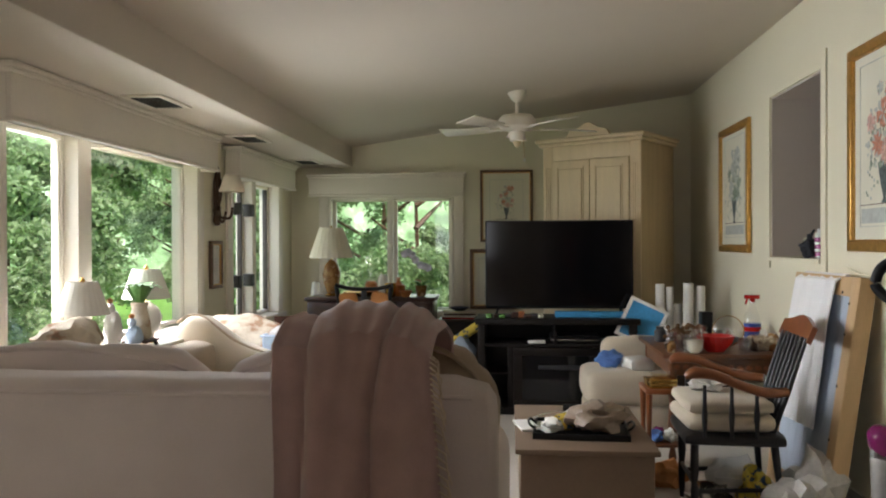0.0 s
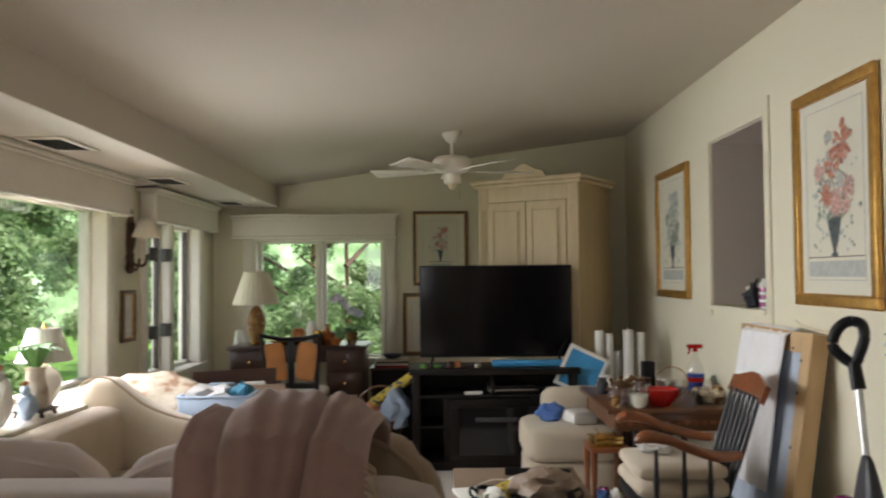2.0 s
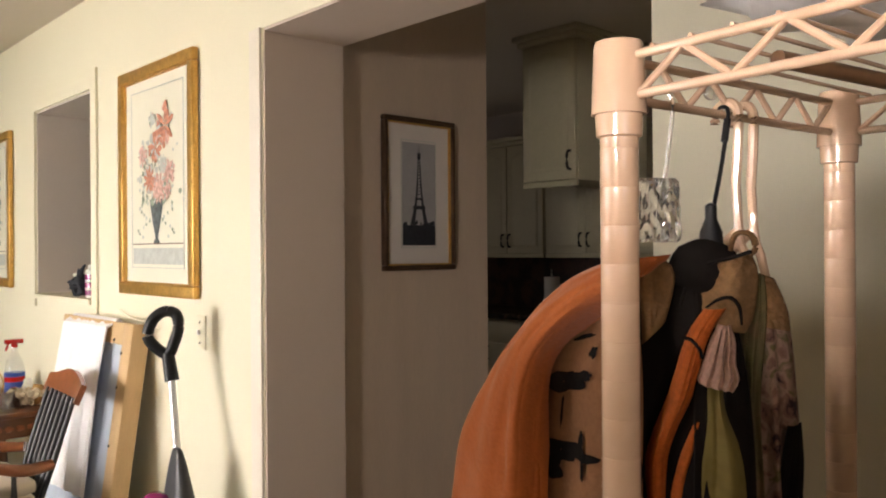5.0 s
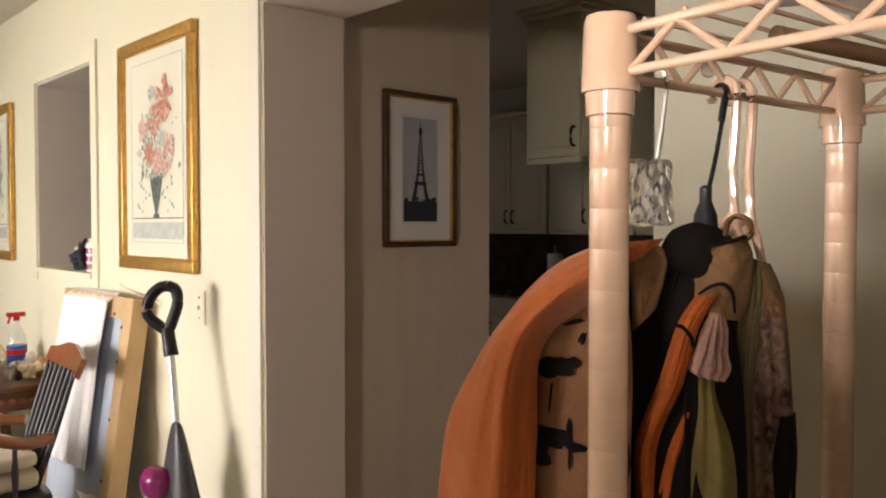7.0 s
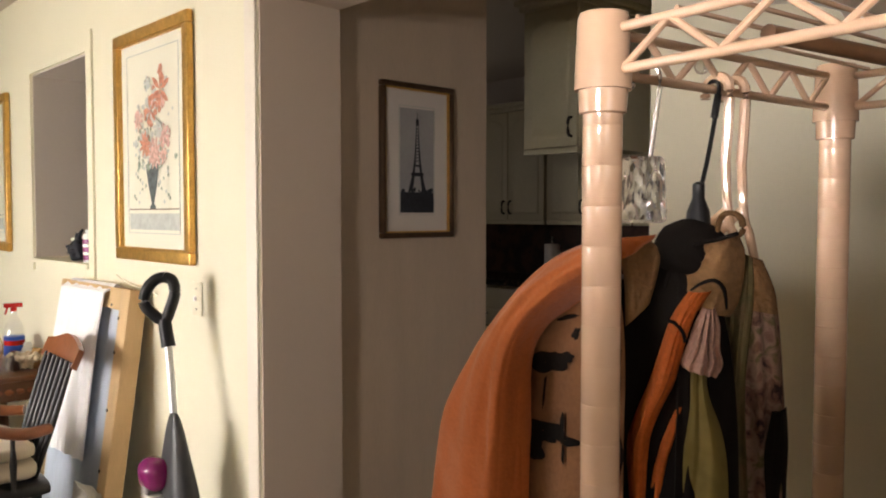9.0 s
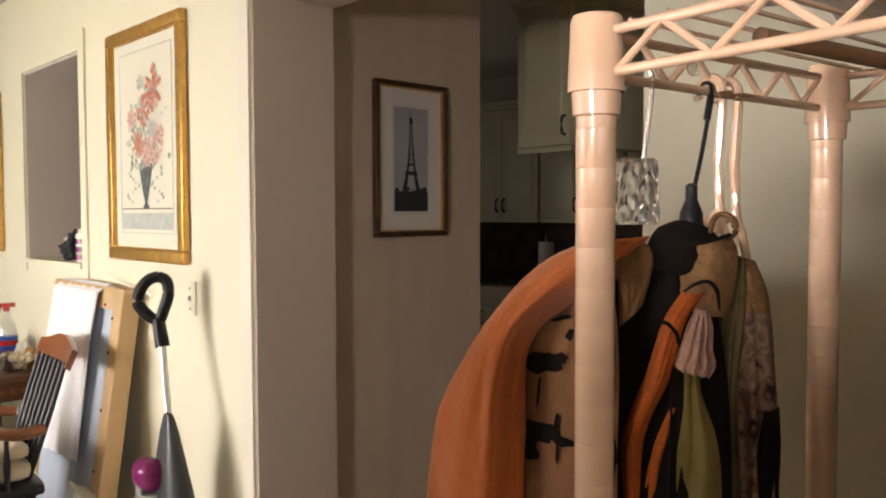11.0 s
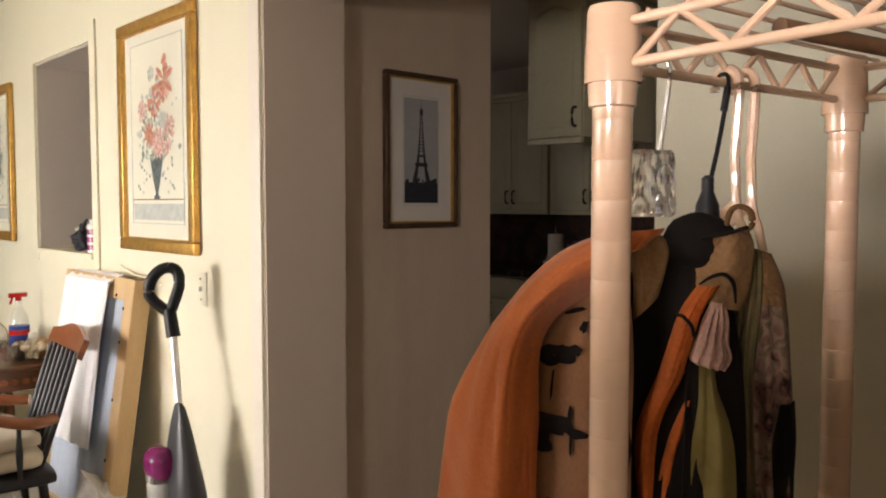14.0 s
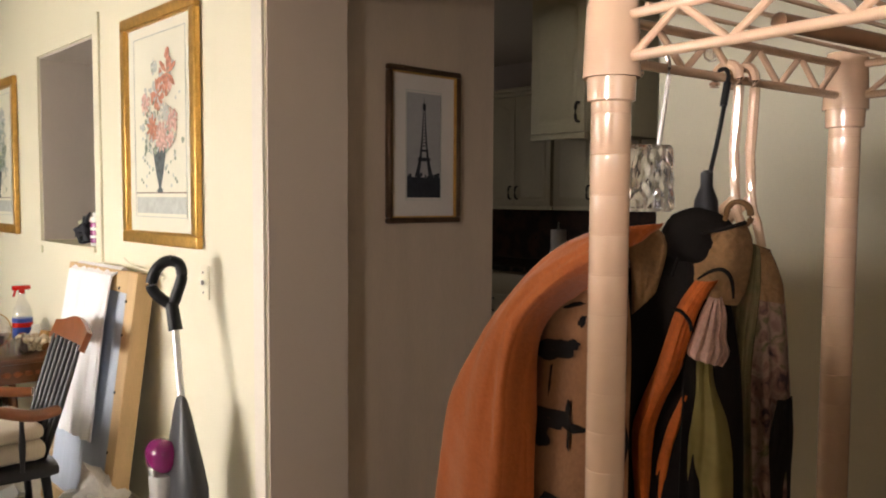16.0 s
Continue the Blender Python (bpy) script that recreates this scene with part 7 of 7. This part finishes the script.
bd = bm_soft(0.10, 0.15, 0.52, 0.04, 0.0, 160, 0.0, 8)
for v in bd.verts:
    k = 1.0 - 0.75 * max(0.0, (v.co.z - 0.24) / 0.28)
    v.co.x *= k
    v.co.y = v.co.y * 1.35 * k + 0.02 * max(0.0, (v.co.z - 0.24) / 0.28)
part("body", moved(bd, pose(0.015, -0.01, 0.164)), M["greyplastic"], vc)
part("shroud", moved(bm_soft(0.085, 0.11, 0.10, 0.035, 0.004, 161, 0.0, 8), pose(-0.030, 0.045, 0.44, 0, -8, 0)), M["purple"], vc, "magenta motor cover")
part("latch", moved(bm_soft(0.012, 0.035, 0.03, 0.005, 0.0, 163, 0.0, 4), pose(-0.070, 0.05, 0.425)), M["alum"], vc, "grey latch")
part("dust_cup", moved(bm_lathe([(0.040, 0), (0.044, 0.01), (0.050, 0.17), (0.046, 0.18)], 24), pose(-0.030, 0.045, 0.25)), M["greycup"], vc, "cloudy grey dust cup")
part("floor_head", moved(bm_soft(0.11, 0.27, 0.07, 0.03, 0.0, 162, 0.0, 6), pose(-0.01, 0.0, 0.0)), M["greyplastic"], vc)
solo("cord", bm_tube([(1.462, 3.70, 1.175), (1.455, 3.62, 1.155), (1.45, 3.5, 1.145), (1.45, 3.40, 1.140), (1.46, 3.31, 1.12)], 0.004, 8, k=5), M["wall"], "pale cord draped along the top of a board", "cord")

# ---- kitchen ----
def kitchen_cabinet(label, loc, rz, w, d, h, doors, arched=True):
    k = thing("wall_cabinet", label, "cabinet", loc, rz, group="kitchen wall cabinets")
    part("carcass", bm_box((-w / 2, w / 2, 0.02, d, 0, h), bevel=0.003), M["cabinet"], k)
    part("crown", bm_box((-w / 2 - 0.02, w / 2 + 0.02, -0.02, d, h, h + 0.03), (-w / 2 - 0.04, w / 2 + 0.04, -0.04, d, h + 0.03, h + 0.06), bevel=0.008), M["cabinet"], k)
    part("light_rail", bm_box((-w / 2, w / 2, 0.0, 0.02, -0.03, 0.0), bevel=0.003), M["cabinet"], k)
    dw = w / doors
    for i in range(doors):
        x0, x1 = -w / 2 + dw * i + 0.003, -w / 2 + dw * (i + 1) - 0.003
        d_ = part("door", bm_box((x0, x1, -0.002, 0.02, 0.003, h - 0.003), bevel=0.004), M["cabinet"], k)
        n = 14
        bm = bmesh.new()
        ring = []
        for y, inset in ((-0.002, 0.045), (-0.010, 0.055), (-0.010, 0.07)):
            row = [(x0 + inset, inset), (x1 - inset, inset)]
            for j in range(n + 1):
                u = j / n
                row.append((x1 - inset + (x0 - x1 + 2 * inset) * u, h - inset - 0.05 + (0.045 * math.sin(math.pi * u) if arched else 0.045)))
            ring.append([bm.verts.new((x, y, z)) for x, z in row])
        for a_, b_ in zip(ring, ring[1:]):
            for j in range(len(a_)):
                bm.faces.new((a_[j], a_[(j + 1) % len(a_)], b_[(j + 1) % len(a_)], b_[j]))
        bm.faces.new(ring[-1])
        bmesh.ops.recalc_face_normals(bm, faces=bm.faces)
        part("raised_panel", bm, M["cabinet"], d_)
        hx = x1 - 0.03 if i % 2 == 0 else x0 + 0.03
        part("pull", bm_tube([(hx, -0.002, 0.05), (hx, -0.028, 0.06), (hx, -0.028, 0.13), (hx, -0.002, 0.14)], 0.007, 8, k=3), M["hinge"], d_, "dark bar pull")
    return k


# run of cabinets on the far kitchen wall, and one over the peninsula
for i in range(5):
    kitchen_cabinet("antique white kitchen cabinet with arched doors", (4.64, 1.55 + 0.72 * i, 1.38), -90, 0.70, 0.34, 0.80, 2)
kitchen_cabinet("antique white hanging cabinet over the peninsula", (3.30, 2.93, 1.75), -90, 0.34, 0.62, 0.69, 1)
for i in range(5):
    kb = thing("base_cabinet", "dim antique white kitchen base cabinet", "cabinet", (4.40, 1.55 + 0.72 * i, FZ), -90, group="kitchen base cabinets")
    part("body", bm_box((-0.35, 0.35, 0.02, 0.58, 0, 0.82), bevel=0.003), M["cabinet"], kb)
    for s in (-1, 1):
        d_ = part("door", bm_box((s * 0.175 - 0.17, s * 0.175 + 0.17, -0.002, 0.02, 0.10, 0.64), bevel=0.005), M["cabinet"], kb)
        part("pull", bm_tube([(s * 0.03, -0.002, 0.52), (s * 0.03, -0.028, 0.53), (s * 0.03, -0.028, 0.60), (s * 0.03, -0.002, 0.61)], 0.007, 8, k=3), M["hinge"], d_)
    part("drawer", bm_box((-0.345, 0.345, -0.002, 0.02, 0.66, 0.80), bevel=0.005), M["cabinet"], kb)
kt = solo("kitchen_counter", bm_box((4.34, 4.99, 1.40, 5.05, FZ + 0.822, FZ + 0.862), bevel=0.006), M["granite"], "dark granite kitchen counter with clutter", "counter")
structure("trim_backsplash", bm_box((4.975, 4.999, 1.40, 5.05, FZ + 0.863, 1.37)), M["splash"], "dark patterned backsplash", "trim")
ZK = FZ + 0.862
pt_ = thing("paper_towel", "white paper towel roll standing on the dark counter", "paper towel", (4.66, 4.02, ZK))
part("roll", bm_lathe([(0.02, 0.01), (0.055, 0.01), (0.055, 0.25), (0.02, 0.25)], 24), M["paperwhite"], pt_)
part("stand", bm_lathe([(0.075, 0), (0.075, 0.01), (0.008, 0.012), (0.008, 0.29), (0.014, 0.30), (0, 0.302)], 20), M["steel"], pt_)
for i, (y, a, b_, c, m) in enumerate(((3.90, 0.10, 0.12, 0.05, "bag"), (3.70, 0.09, 0.10, 0.06, "paperwhite"), (3.50, 0.08, 0.10, 0.07, "steel"), (3.30, 0.10, 0.12, 0.04, "mahog"), (3.78, 0.06, 0.05, 0.10, "greyplastic"))):
    solo("counter_clutter", bm_blob(a, b_, c, 170 + i, 0.5), M[m], "indistinct clutter on the dark kitchen counter", "clutter", (4.55, y, ZK))
dl = thing("downlight", "round recessed kitchen ceiling light, unlit", "ceiling light", (3.9, 3.3, 2.50), group="kitchen downlights")
part("trim_ring", bm_lathe([(0.06, -0.001), (0.09, -0.001), (0.085, -0.010), (0.06, -0.006)], 24), M["trim"], dl)
part("lens", bm_lathe([(0.0, -0.002), (0.058, -0.002)], 24), M["shade"], dl)
